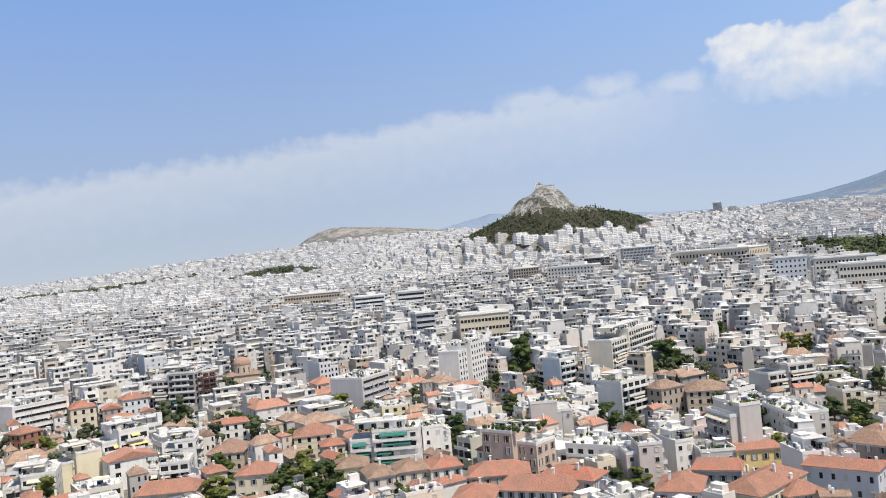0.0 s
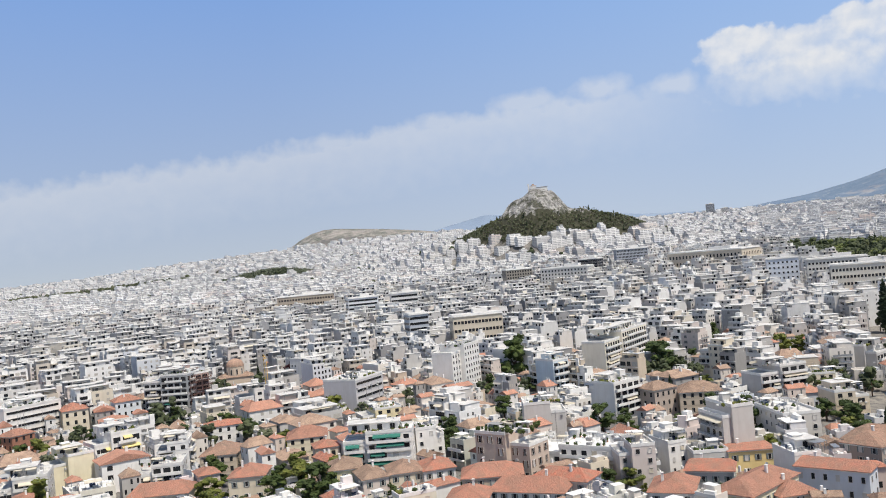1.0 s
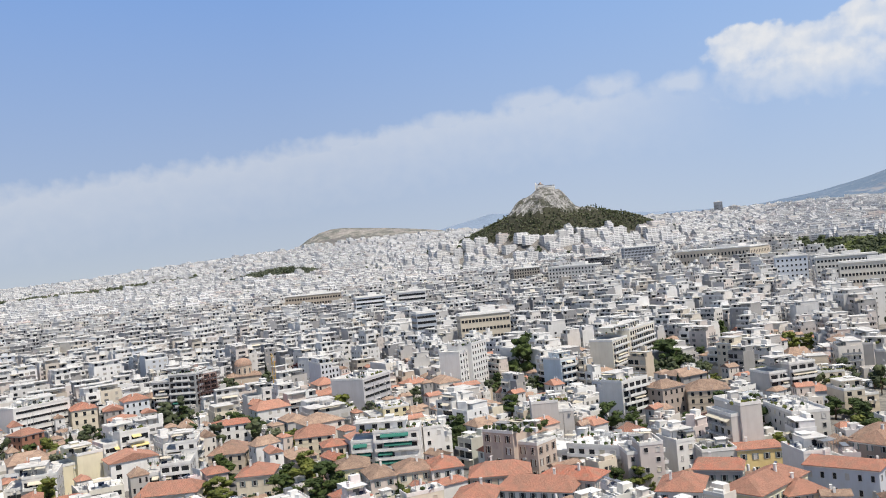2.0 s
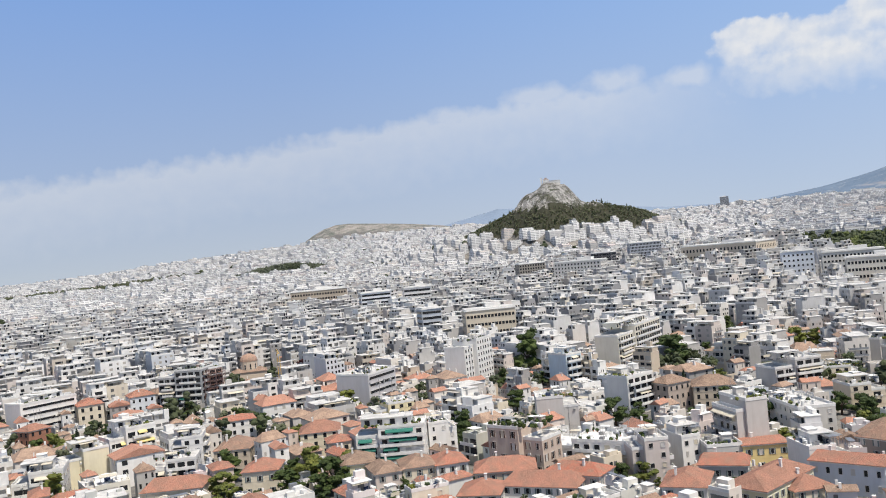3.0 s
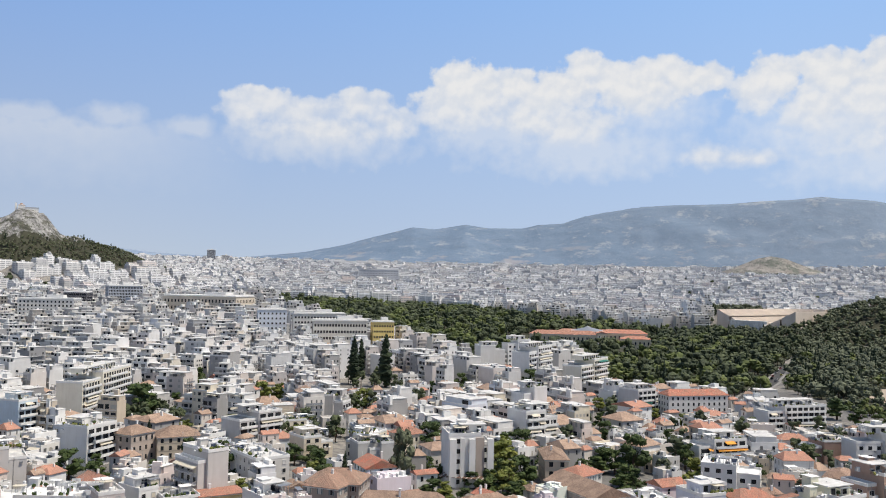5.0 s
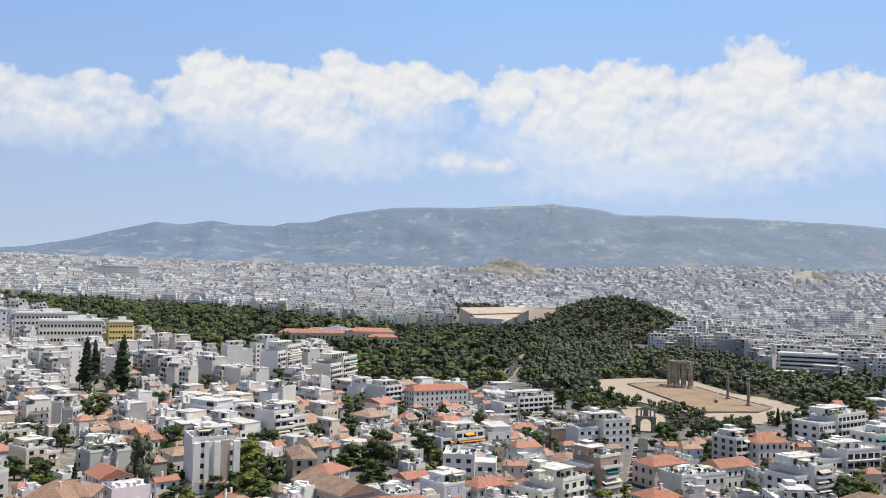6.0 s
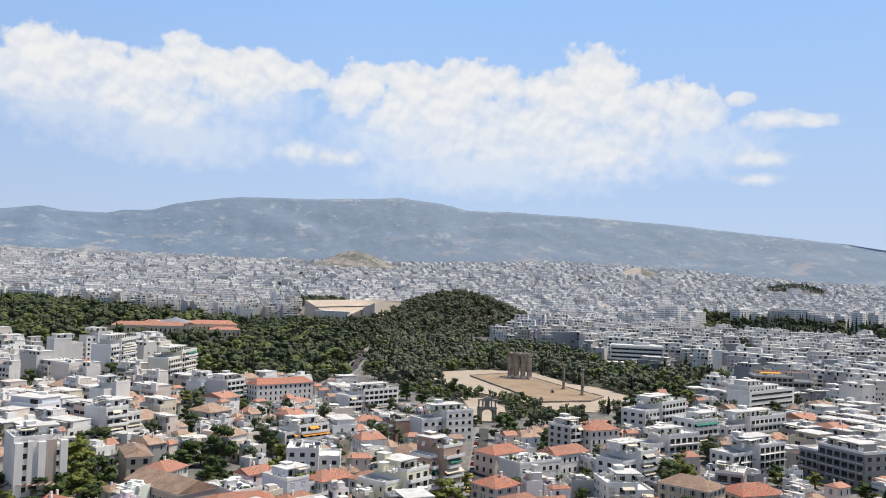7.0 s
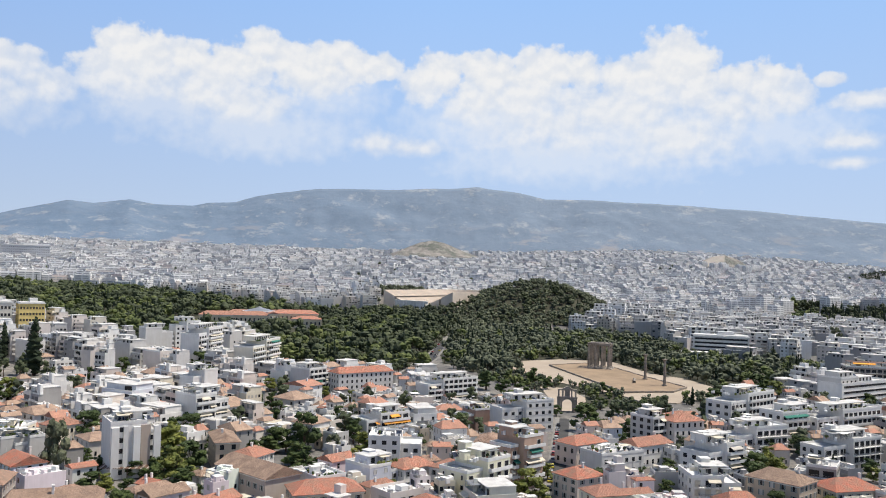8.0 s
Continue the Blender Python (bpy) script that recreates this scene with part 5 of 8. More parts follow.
def build_middle_streets():
    """The dense inner town, joined: too many houses to count."""
    rng = random.Random(23)
    sizes = ((7, 11, 2), (8, 12, 3), (10, 12, 3), (9, 12, 4), (12, 13, 4), (14, 13, 5), (10, 13, 5), (12, 13, 6), (9, 12, 6), (15, 14, 6), (11, 13, 7), (14, 13, 7), (12, 13, 8), (11, 12, 2), (13, 12, 3), (16, 14, 5))
    for name, r0, r1, grid in (("inner_town", NEAR_REACH, 760, (46, 29, 5.0, (10, 20))), ("outer_town", 760, 1280, (56, 34, 8, (13, 25)))):
        proto = []
        for tile in (False, True):
            for w, d, floors in sizes:
                if tile and floors > 3:
                    continue
                for v in range(3):
                    body, panes, ends = flats_soup(w, d, floors, rng, tile, 1 if r0 < 700 else 0)
                    n = len(body.v)
                    body.f += [tuple(i + n for i in f) for f in panes.f]
                    body.v += panes.v
                    body.m += [5 if m else rng.choice((6, 6, 9)) for m in panes.m]
                    proto.append((tile, w, d, floors, np.array(body.v), body.f, body.m, (floors + 1) * 3.05 + (4.0 if not tile else 0.5), ends))
        verts, faces, slots, paint = [], [], [], []
        base = 0
        plots = lots(r0, r1, *grid, seed=int(r0))
        if r0 < 700:
            plots += lots(r0, 560, 19, 15, 1.6, (5.0, 8.5), seed=10)
        for x, y, th, w, d, r, az, q in plots:
            k = squeezed(x, y, w, d, th)
            if not k or not built_up(x, y):
                continue
            w, d = w * k, d * k
            if q > (0.90 if r < 620 else 0.96):
                if r < 400:
                    plant(rng.choice(("broad", "broad", "broad", "light", "pine", "cypress")), x, y, min(headroom(x, y, 5) + 2, rng.uniform(9, 14)), free=False)
                continue
            tile = q < (0.31 if az > 62 and r < 480 or w < 8.5 else 0.24 if r < 500 else 0.06)
            want = (2, 3) if tile else (2,) if w < 8.5 else (2, 3) if az > 90 and r < 560 else ((2, 3, 4) if r < 400 or r < 440 and az > 70 or az > 80 and r < 540 else (2, 3, 4, 5) if r < 560 else (3, 4, 5, 6) if az > 95 else (4, 5, 6, 7))
            if r > 760:
                tile, want = False, ((3, 4, 5, 6) if az > 108 else (4, 5, 6, 7))
            room = headroom(x, y, w) - ground(x, y)
            fits = [k for k in proto if k[0] == tile and k[3] in want and k[7] < room] or [k for k in proto if k[7] < room and not k[0]]
            if not fits:
                continue
            if r0 < 700:
                PLACED.append((x, y, w, d, th))
            near = sorted(fits, key=lambda k: abs(k[1] - w) + rng.uniform(0, 5))[:5]
            _, pw, pd, floors, v, f, m, _, ends = rng.choice(near)
            th = radians(facing_rock(th, az))
            c, s = math.cos(th), math.sin(th)
            lx, ly = v[:, 0] * w / pw, v[:, 1] * d / pd
            out = np.stack([x + c * lx - s * ly, y + s * lx + c * ly, ground(x, y) + v[:, 2] * rng.uniform(0.94, 1.06)], 1)
            verts.append(out)
            faces += [tuple(i + base for i in k) for k in f]
            aged = rng.random() < 0.5
            slots += [8 if i == 3 and aged else i for i in m]
            start = 0
            for end in ends + [len(f)]:
                k = rng.uniform(0.92, 1.07)
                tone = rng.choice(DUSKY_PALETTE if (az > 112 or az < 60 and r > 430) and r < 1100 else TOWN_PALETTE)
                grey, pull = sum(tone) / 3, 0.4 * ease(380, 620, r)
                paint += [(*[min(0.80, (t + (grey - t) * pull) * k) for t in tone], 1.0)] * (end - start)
                start = end
            base += len(v)
        me = bpy.data.meshes.new(name)
        me.from_pydata(np.concatenate(verts).tolist(), [], faces)
        for mat in (M_PLASTER_TOWN, M_TRIM, M_ROOF, M_TILE, M_METAL, M_SHUTTER_PALE, M_GLASS, M_AWN_CREAM, M_TILE_OLD, M_GLASS_SKY):
            me.materials.append(mat)
        me.polygons.foreach_set("material_index", slots)
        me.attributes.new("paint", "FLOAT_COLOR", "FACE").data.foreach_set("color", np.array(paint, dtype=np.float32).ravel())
        me.update()
        tagged(new(name, me), "crowded streets of pale flats with balconies, roof terraces and aerials", "town", "", "stuff")


def build_far_town():
    """The town beyond, whose houses nobody could count."""
    rng = random.Random(31)
    for name, r0, r1, bw, bd, street, lot in (("far_town", 1280, 2300, 66, 38, 10, (17, 33)), ("farthest_town", 2300, 3640, 84, 48, 13, (20, 42))):
        s = Soup()
        for x, y, th, w, d, r, az, q in lots(r0, r1, bw, bd, street, lot, seed=int(r0)):
            if not built_up(x, y) or q < 0.04:
                continue
            g = ground(x, y)
            h = 3.05 * (rng.choice((4, 5, 5, 5, 6, 7)) if r < 2300 else rng.choice((3, 3, 4, 4, 5, 6))) + rng.uniform(0.3, 1.3)
            if math.hypot(x - LYC[0], y - LYC[1]) < 480:
                h = 3.05 * rng.choice((3, 3, 4, 4, 5)) + 0.6
            c, k = math.cos(th), math.sin(th)
            side = -1 if facing_rock(th, az) == math.degrees(th) else 1
            bw, bd = w * rng.uniform(0.93, 1.0), d * rng.uniform(0.85, 1.0)
            s.box(x, y, g - 6, g + h, bw, bd, th, 0, top=1, shift=rng.uniform(0, 3))
            z, depth = g + h, bd
            for step in range(rng.choice((1, 1, 2))):
                depth *= rng.uniform(0.62, 0.8)
                bw *= rng.uniform(0.8, 1.0)
                oy = -side * (bd - depth) * 0.4
                s.box(x - k * oy, y + c * oy, z, z + 2.7, bw, depth, th, 0, top=1)
                z += 2.7
            if rng.random() < 0.5:
                ox = rng.uniform(-0.3, 0.3) * bw
                s.box(x + c * ox, y + k * ox, z, z + rng.uniform(1.6, 2.6), rng.uniform(3, 5.5), 3.5, th, 0, top=1)
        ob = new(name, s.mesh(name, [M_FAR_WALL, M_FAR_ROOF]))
        tagged(ob, "dense pale town of flat-roofed blocks spreading to the hills", "town", "", "stuff")

# ---- trees ----
ICO = bmesh.new()
bmesh.ops.create_icosphere(ICO, subdivisions=1, radius=1.0)
ICO_V, ICO_F = [v.co.copy() for v in ICO.verts], [tuple(v.index for v in f.verts) for f in ICO.faces]
ICO.free()
ICO2 = bmesh.new()
bmesh.ops.create_icosphere(ICO2, subdivisions=2, radius=1.0)
ICO2_V, ICO2_F = [v.co.copy() for v in ICO2.verts], [tuple(v.index for v in f.verts) for f in ICO2.faces]
ICO2.free()


def clump(s, x, y, z, rx, rz, rng, fine=True, mat=0, rough=0.35):
    vs, fs = (ICO2_V, ICO2_F) if fine else (ICO_V, ICO_F)
    n = len(s.v)
    for v in vs:
        k = 1 + rng.uniform(-rough, rough)
        s.v.append((x + v.x * rx * k, y + v.y * rx * k, z + v.z * rz * k))
    s.f += [(a + n, b + n, c + n) for a, b, c in fs]
    s.m += [mat] * len(fs)
    s.uv += [(0.0, 0.0)] * (3 * len(fs))


def leaves(s, x, y, z, rx, rz, count, size, rng, mat=0):
    """Loose leaf sprays on the outside of a clump."""
    for _ in range(count):
        d = Vector((rng.gauss(0, 1), rng.gauss(0, 1), rng.gauss(0, 1))).normalized()
        c = Vector((x + d.x * rx, y + d.y * rx, z + d.z * rz))
        a = Vector((rng.gauss(0, 1), rng.gauss(0, 1), rng.gauss(0, 1))).normalized() * size * rng.uniform(0.6, 1.3)
        b = a.cross(d).normalized() * size * rng.uniform(0.4, 0.9)
        s.face([tuple(c - a), tuple(c + b), tuple(c + a), tuple(c - b)], mat)


def tree_meshes(kind, seed):
    """Trunk and crown of one tree, 1 unit = 1 m; crown about 7 m wide, or a slim cypress."""
    rng = random.Random(seed)
    t, c = Soup(), Soup()
    if kind == "cypress":
        h = 14.0
        t.tube(0, 0, -1, 3.0, 0.28, 0.18, 7)
        for i in range(22):
            k = i / 21
            r = 1.35 * (1 - k) ** 0.55 * (0.55 + 0.45 * min(1, k * 5)) + 0.12
            for _ in range(2):
                a = rng.uniform(0, 6.28)
                clump(c, math.cos(a) * r * 0.35, math.sin(a) * r * 0.35, 1.2 + k * (h - 1.5), r * rng.uniform(0.6, 0.9), 0.75, rng, False, 0, 0.4)
            leaves(c, 0, 0, 1.2 + k * (h - 1.5), r * 1.05, 0.7, 8, 0.28, rng)
        return t.mesh("trunk", [M_BARK]), c.mesh("crown", [M_CYPRESS])
    if kind == "palm":
        t.tube(0, 0, -1, 6.5, 0.32, 0.24, 8)
        for i in range(26):
            a, up = i * 2.4, rng.uniform(0.1, 1.1)
            px, py, pz, dz = 0.0, 0.0, 6.5, up
            side = Vector((-math.sin(a), math.cos(a), 0))
            for j in range(4):
                l = 0.75
                qx, qy, qz = px + math.cos(a) * l, py + math.sin(a) * l, pz + dz * l
                w0, w1 = 0.34 * (1 - j * 0.2), 0.34 * (1 - (j + 1) * 0.22)
                c.face([(px - side.x * w0, py - side.y * w0, pz - 0.1), (qx - side.x * w1, qy - side.y * w1, qz - 0.1), (qx, qy, qz), (px, py, pz)])
                c.face([(px, py, pz), (qx, qy, qz), (qx + side.x * w1, qy + side.y * w1, qz - 0.1), (px + side.x * w0, py + side.y * w0, pz - 0.1)])
                px, py, pz, dz = qx, qy, qz, dz - 0.55
        return t.mesh("trunk", [M_BARK]), c.mesh("crown", [M_LEAF])
    mat = {"light": M_LEAF_LIGHT, "purple": M_PURPLE, "pine": M_PINE}.get(kind, M_LEAF)
    h, r = (8.0, 3.4)
    t.tube(0, 0, -1, 3.2, 0.30, 0.20, 7)
    for i in range(4):
        a = i * 1.6 + rng.uniform(0, 0.6)
        t.tube(0, 0, 2.6, 5.0, 0.14, 0.06, 5, 0, (1.5 * math.cos(a), 1.5 * math.sin(a)))
    lop = (rng.uniform(-0.6, 0.6), rng.uniform(-0.6, 0.6))
    for i in range(26):
        a, k = rng.uniform(0, 6.28), rng.uniform(0, 1)
        q = r * (0.15 + 0.7 * rng.random()) * (1 - 0.5 * k ** 1.5)
        x, y, z = q * math.cos(a) + lop[0] * k, q * math.sin(a) + lop[1] * k, 2.0 + k * (h - 2.7)
        cr = rng.uniform(0.5, 1.05) * (1.15 - 0.3 * k)
        clump(c, x, y, z, cr, cr * rng.uniform(0.6, 0.9), rng, True, 0, 0.30)
        leaves(c, x, y, z, cr * 1.2, cr * 1.0, 16, 0.26, rng)
    return t.mesh("trunk", [M_BARK]), c.mesh("crown", [mat])


TREES = {}


def plant(kind, x, y, height, label="", spread=1.0, group="street trees", free=True):
    """One tree of the given height, standing on the land."""
    rng = random.Random(int(abs(x) * 7 + abs(y) * 3))
    pool = TREES.setdefault(kind, [])
    while len(pool) < (4 if kind in ("broad", "light") else 2):
        pool.append(tree_meshes(kind, len(pool) * 13 + len(kind)))
    trunk, crown = rng.choice(pool)
    PLACED.append((x, y, 3.0, 3.0, 0.0))
    if free:
        stands_free(x, y, height * 0.5 * spread, height * (0.12 if kind == "cypress" else 0.35))
    e = new("cypress_tree" if kind == "cypress" else "palm_tree" if kind == "palm" else "tree")
    k = height / (14.5 if kind == "cypress" else 8.0)
    spread *= 1.3 if kind in ("broad", "light", "purple") else 1.15 if kind == "cypress" else 1.0
    e.matrix_basis = Matrix.LocRotScale((x, y, ground(x, y)), Euler((0, 0, rng.uniform(0, 6.28))), (k * spread, k * spread, k))
    names = {"cypress": "tall dark slender cypress among the houses", "palm": "palm with drooping fronds beside a house", "light": "bright green leafy tree between houses",
             "purple": "tree with dark purple leaves", "pine": "grey-green pine tree between houses"}
    tagged(e, label or names.get(kind, "dark green leafy tree between houses"), "tree", group)
    part("trunk", trunk, e)
    part("crown", crown, e)
    return e


def wood(name, polygon, count, label, mats, size=(5, 9), seed=1, avoid=(), shrub=0.0, clumps=7, between=(-99, 999), low=0.45, girth=(0.14, 0.24), sprays=6, thin=None, slim=0.07):
    """A stretch of woodland whose trees nobody could count."""
    rng = random.Random(seed)
    s = Soup()
    xs, ys = [p[0] for p in polygon], [p[1] for p in polygon]
    made = tries = 0
    while made < count and tries < count * 8:
        tries += 1
        x, y = rng.uniform(min(xs), max(xs)), rng.uniform(min(ys), max(ys))
        if not inside(x, y, polygon) or any(inside(x, y, a) for a in avoid) or any(near_segment(x, y, g, 1.5) for g in CLEAR):
            continue
        if not between[0] < ground(x, y) < between[1]:
            continue
        if thin and rng.random() < ease(*thin, ground(x, y)):
            continue
        h = rng.uniform(*size) * (0.6 if rng.random() < shrub else 1)
        g = min(ground(x + u, y + v) for u, v in ((0, 0), (11, 0), (-11, 0), (0, 11), (0, -11))) if shrub else ground(x, y)
        slot = 1 if rng.random() < (0.55 if noise.noise(Vector((x * 0.016, y * 0.016, seed))) > 0.08 else 0.07) else 0
        r = math.hypot(x, y)
        if r < 600:
            h *= 0.62
        if r > 600 and rng.random() < slim and not shrub:
            h = max(h, 9.0) * 1.1
            for k in range(5):
                clump(s, x, y, g + h * (0.12 + 0.2 * k), 1.9 * (1 - k * 0.17), h * 0.17, rng, False, 2, 0.3)
            leaves(s, x, y, g + h * 0.5, 1.5, h * 0.42, 26, 0.7, rng, 2)
        else:
            s.tube(x, y, g - 1, g + h * 0.5, 0.3, 0.2, 4, 3)
            wide = h * rng.uniform(0.30, 0.44)
            for _ in range(clumps):
                a, q = rng.uniform(0, 6.28), wide * rng.random() ** 0.5
                up = rng.uniform(low, 0.86) - 0.22 * (q / wide) ** 2
                cr = h * rng.uniform(*girth)
                cx, cy, cz = x + q * math.cos(a), y + q * math.sin(a), g + h * max(0.15, up)
                clump(s, cx, cy, cz, cr, cr * 0.8, rng, False, slot, 0.35)
                leaves(s, cx, cy, cz, cr * 1.12, cr * 0.95, sprays, 0.07 * h + 0.25, rng, slot)
        made += 1
    tagged(new(name, s.mesh(name, mats)), label, "trees", "", "stuff")

# ---- streets that show ----
CLEAR += [(polar(108.4, 240) + polar(109.05, 424) + (1.5,)), (540, -73, 690, -123, 4), (690, -123, 884, -176, 2), (polar(83, 640) + polar(100, 560) + (8.0,)),
          (polar(64, 880) + polar(83, 640) + (9.0,))]


def street(name, x0, y0, x1, y1, half, label):
    s = Soup()
    n = 12
    dx, dy = (x1 - x0), (y1 - y0)
    l = math.hypot(dx, dy)
    ox, oy = -dy / l, dx / l
    for i in range(n + 1):
        k = i / n
        x, y = x0 + dx * k, y0 + dy * k
        z = max(ground(x + ox * q, y + oy * q) for q in (-half, half))
        for q, h in ((-half - 2.2, 0.22), (-half, 0.22), (-half, 0.08), (half, 0.08), (half, 0.22), (half + 2.2, 0.22)):
            s.v.append((x + ox * q, y + oy * q, z + h))
    for i in range(n):
        for j in range(5):
            a = i * 6 + j
            s.f.append((a, a + 6, a + 7, a + 1))
            s.m.append(1 if j == 2 else 0)
            s.uv += [(0.0, 0.0)] * 4
    me = s.mesh(name, [M_PAVE, M_ASPHALT])
    if me.polygons[2].normal.z < 0:
        me.flip_normals()
    tagged(new(name, me), label, "", "", "structure")


M_PAVE = plain("paving", (0.26, 0.25, 0.235), 0.9, var=0.25, scale=0.3)
PLACED.append((*polar(108.75, 332), 186, 8.5, radians(-19.6)))
street("road", *CLEAR[0][:4], 2.4, "narrow asphalt street between the old houses, leading to the arch")
street("road", *CLEAR[1][:4], 5, "wide asphalt avenue beside the park")
street("road", 690, -123, 800, -153, 3.5, "wide asphalt avenue beside the park")


# ---- the ruined temple and the arch ----
def column_mesh(h, r):
    """A tall fluted column with a base of two rings and a leafy capital."""
    s = Soup()
    s.box(0, 0, 0, 0.7, r * 2.7, r * 2.7)
    s.tube(0, 0, 0.7, 1.2, r * 1.3, r * 1.1, 16)
    n = 32
    rings = [(1.2, 1.0), (h * 0.35, 0.99), (h * 0.7, 0.92), (h - 2.1, 0.84)]
    k = len(s.v)
    for z, f in rings:
        for i in range(n):
            a, q = 2 * math.pi * i / n, r * f * (1.0 if i % 2 else 0.9)
            s.v.append((q * math.cos(a), q * math.sin(a), z))
    for j in range(len(rings) - 1):
        for i in range(n):
            b = k + j * n
            s.f.append((b + i, b + (i + 1) % n, b + n + (i + 1) % n, b + n + i))
            s.m.append(0)
            s.uv += [(0.0, 0.0)] * 4
    s.tube(0, 0, h - 2.1, h - 1.2, r * 0.84, r * 1.05, 16)
    s.tube(0, 0, h - 1.2, h - 0.4, r * 1.05, r * 1.4, 12)
    s.box(0, 0, h - 0.4, h, r * 2.7, r * 2.7, 0, 0, under=True)
    return s.mesh("column", [M_STONE])


def build_temple():
    for az, r in ((104.5, 600), (106.5, 540), (108.5, 500), (110.5, 470), (112.5, 455), (114.5, 460), (116.5, 500), (118.2, 540)):
        stands_free(*polar(az, r), 18, 1.0)
    me = column_mesh(17.3, 0.92)
    x, y = polar(111.35, 655)
    e = empty_at("temple_ruin", x, y, -123.0, "group of tall weathered marble columns carrying a broken architrave", "ruin", lift=1.3)
    spots = [(-7.5 + 5.0 * i, -5.2 + 5.2 * j) for j in range(3) for i in range(4)] + [(-7.5, 10.4)]
    for px, py in spots:
        part("column", me, e, local(px, py, 0.5))
    for px, py, w, d in ((0, -5.2, 17.0, 1.7), (0, 5.2, 17.0, 1.7), (-7.5, 2.6, 1.7, 3.4), (-7.5, 8.3, 1.7, 4.4), (0, 0, 17.0, 1.6)):
        s = Soup()
        s.box(px, py, 17.8, 19.1 if d > 2 else 19.25, w, d, 0, 0, under=True)
        part("architrave", s.mesh("architrave", [M_STONE]), e)
    s = Soup()
    s.box(0, 1.5, -1.2, 0.25, 21, 19, 0, 0)
    s.box(0, 1.5, 0.25, 0.5, 19.6, 17.6, 0, 0)
    part("platform", s.mesh("platform", [M_STONE]), e)
    for x, y in ((546, -246.5), (514, -245.5)):
        c = empty_at("marble_column", x, y, 8, "single standing weathered marble column", "column", "lone columns", 1.3)
        part("shaft", me, c)
    x, y = polar(113.6, 581)
    c = empty_at("fallen_column", x, y, -24, "fallen column lying in a row of drums", "column", lift=1.3)
    drum = Soup()
    drum.tube(0, 0, 0, 1.0, 0.95, 0.95, 14)
    dm = drum.mesh("drum", [M_STONE])
    for i in range(12):
        part("drum", dm, c, pose(-7 + i * 1.25, 0, 0.9, 0, 78, 0))


def build_arch():
    x, y = polar(109.2, 446)
    PLACED.append((x, y, 13, 8, radians(-92)))
    stands_free(x, y, 11, 4.5)
    e = empty_at("triumphal_arch", x, y, -104, "weathered marble triumphal arch at the end of the street", "arch")
    e.scale = (0.88, 0.88, 0.9)
    s = Soup()
    for sx in (-1, 1):
        s.box(sx * 4.35, 0, -1, 7.2, 2.7, 2.2)
        s.box(sx * 4.35, 0, 5.4, 5.8, 3.0, 2.5, 0, 0, under=True)
    ring = 12
    for i in range(ring):
        a0, a1 = math.pi * i / ring, math.pi * (i + 1) / ring
        c0, c1 = [(3.0 * math.cos(a), 5.0 + 2.4 * math.sin(a)) for a in (a0, a1)]
        for yy, o in ((-1.1, 1), (1.1, -1)):
            s.face([(c0[0], yy, c0[1]), (c0[0], yy, 8.0), (c1[0], yy, 8.0), (c1[0], yy, c1[1])][::o], 0)
        s.face([(c0[0], -1.1, c0[1]), (c1[0], -1.1, c1[1]), (c1[0], 1.1, c1[1]), (c0[0], 1.1, c0[1])])
    for sx in (-1, 1):
        s.box(sx * 4.35, 0, 7.2, 8.0, 2.7, 2.2)
    s.box(0, 0, 8.0, 8.8, 12.0, 2.6, 0, 0, under=True)
    part("gateway", s.mesh("gateway", [M_STONE]), e)
    for sx in (-1, 1):
        s = Soup()
        s.tube(sx * 4.3, -1.7, 0.6, 6.9, 0.4, 0.34, 10)
        s.box(sx * 4.3, -1.7, 0, 0.6, 1.1, 1.1)
        s.box(sx * 4.3, -1.6, 6.9, 7.6, 1.0, 1.0, 0, 0, under=True)
        part("column", s.mesh("column", [M_STONE]), e)
    s = Soup()
    for sx in (-5.0, -2.6, 2.6, 5.0):
        s.box(sx, 0, 8.8, 12.4, 0.8, 1.2)
    s.box(0, 0, 12.4, 13.2, 11.4, 1.5, 0, 0, under=True)
    s.box(0, 0, 8.8, 12.4, 3.0, 0.5)
    for yy, o in ((-0.8, 1), (0.8, -1)):
        s.face([(-3.4, yy, 13.2), (3.4, yy, 13.2), (0, yy, 14.9)][::o])
    s.face([(3.4, -0.8, 13.2), (3.4, 0.8, 13.2), (0, 0.8, 14.9), (0, -0.8, 14.9)])
    s.face([(-3.4, 0.8, 13.2), (-3.4, -0.8, 13.2), (0, -0.8, 14.9), (0, 0.8, 14.9)])
    part("attic", s.mesh("attic", [M_STONE]), e)


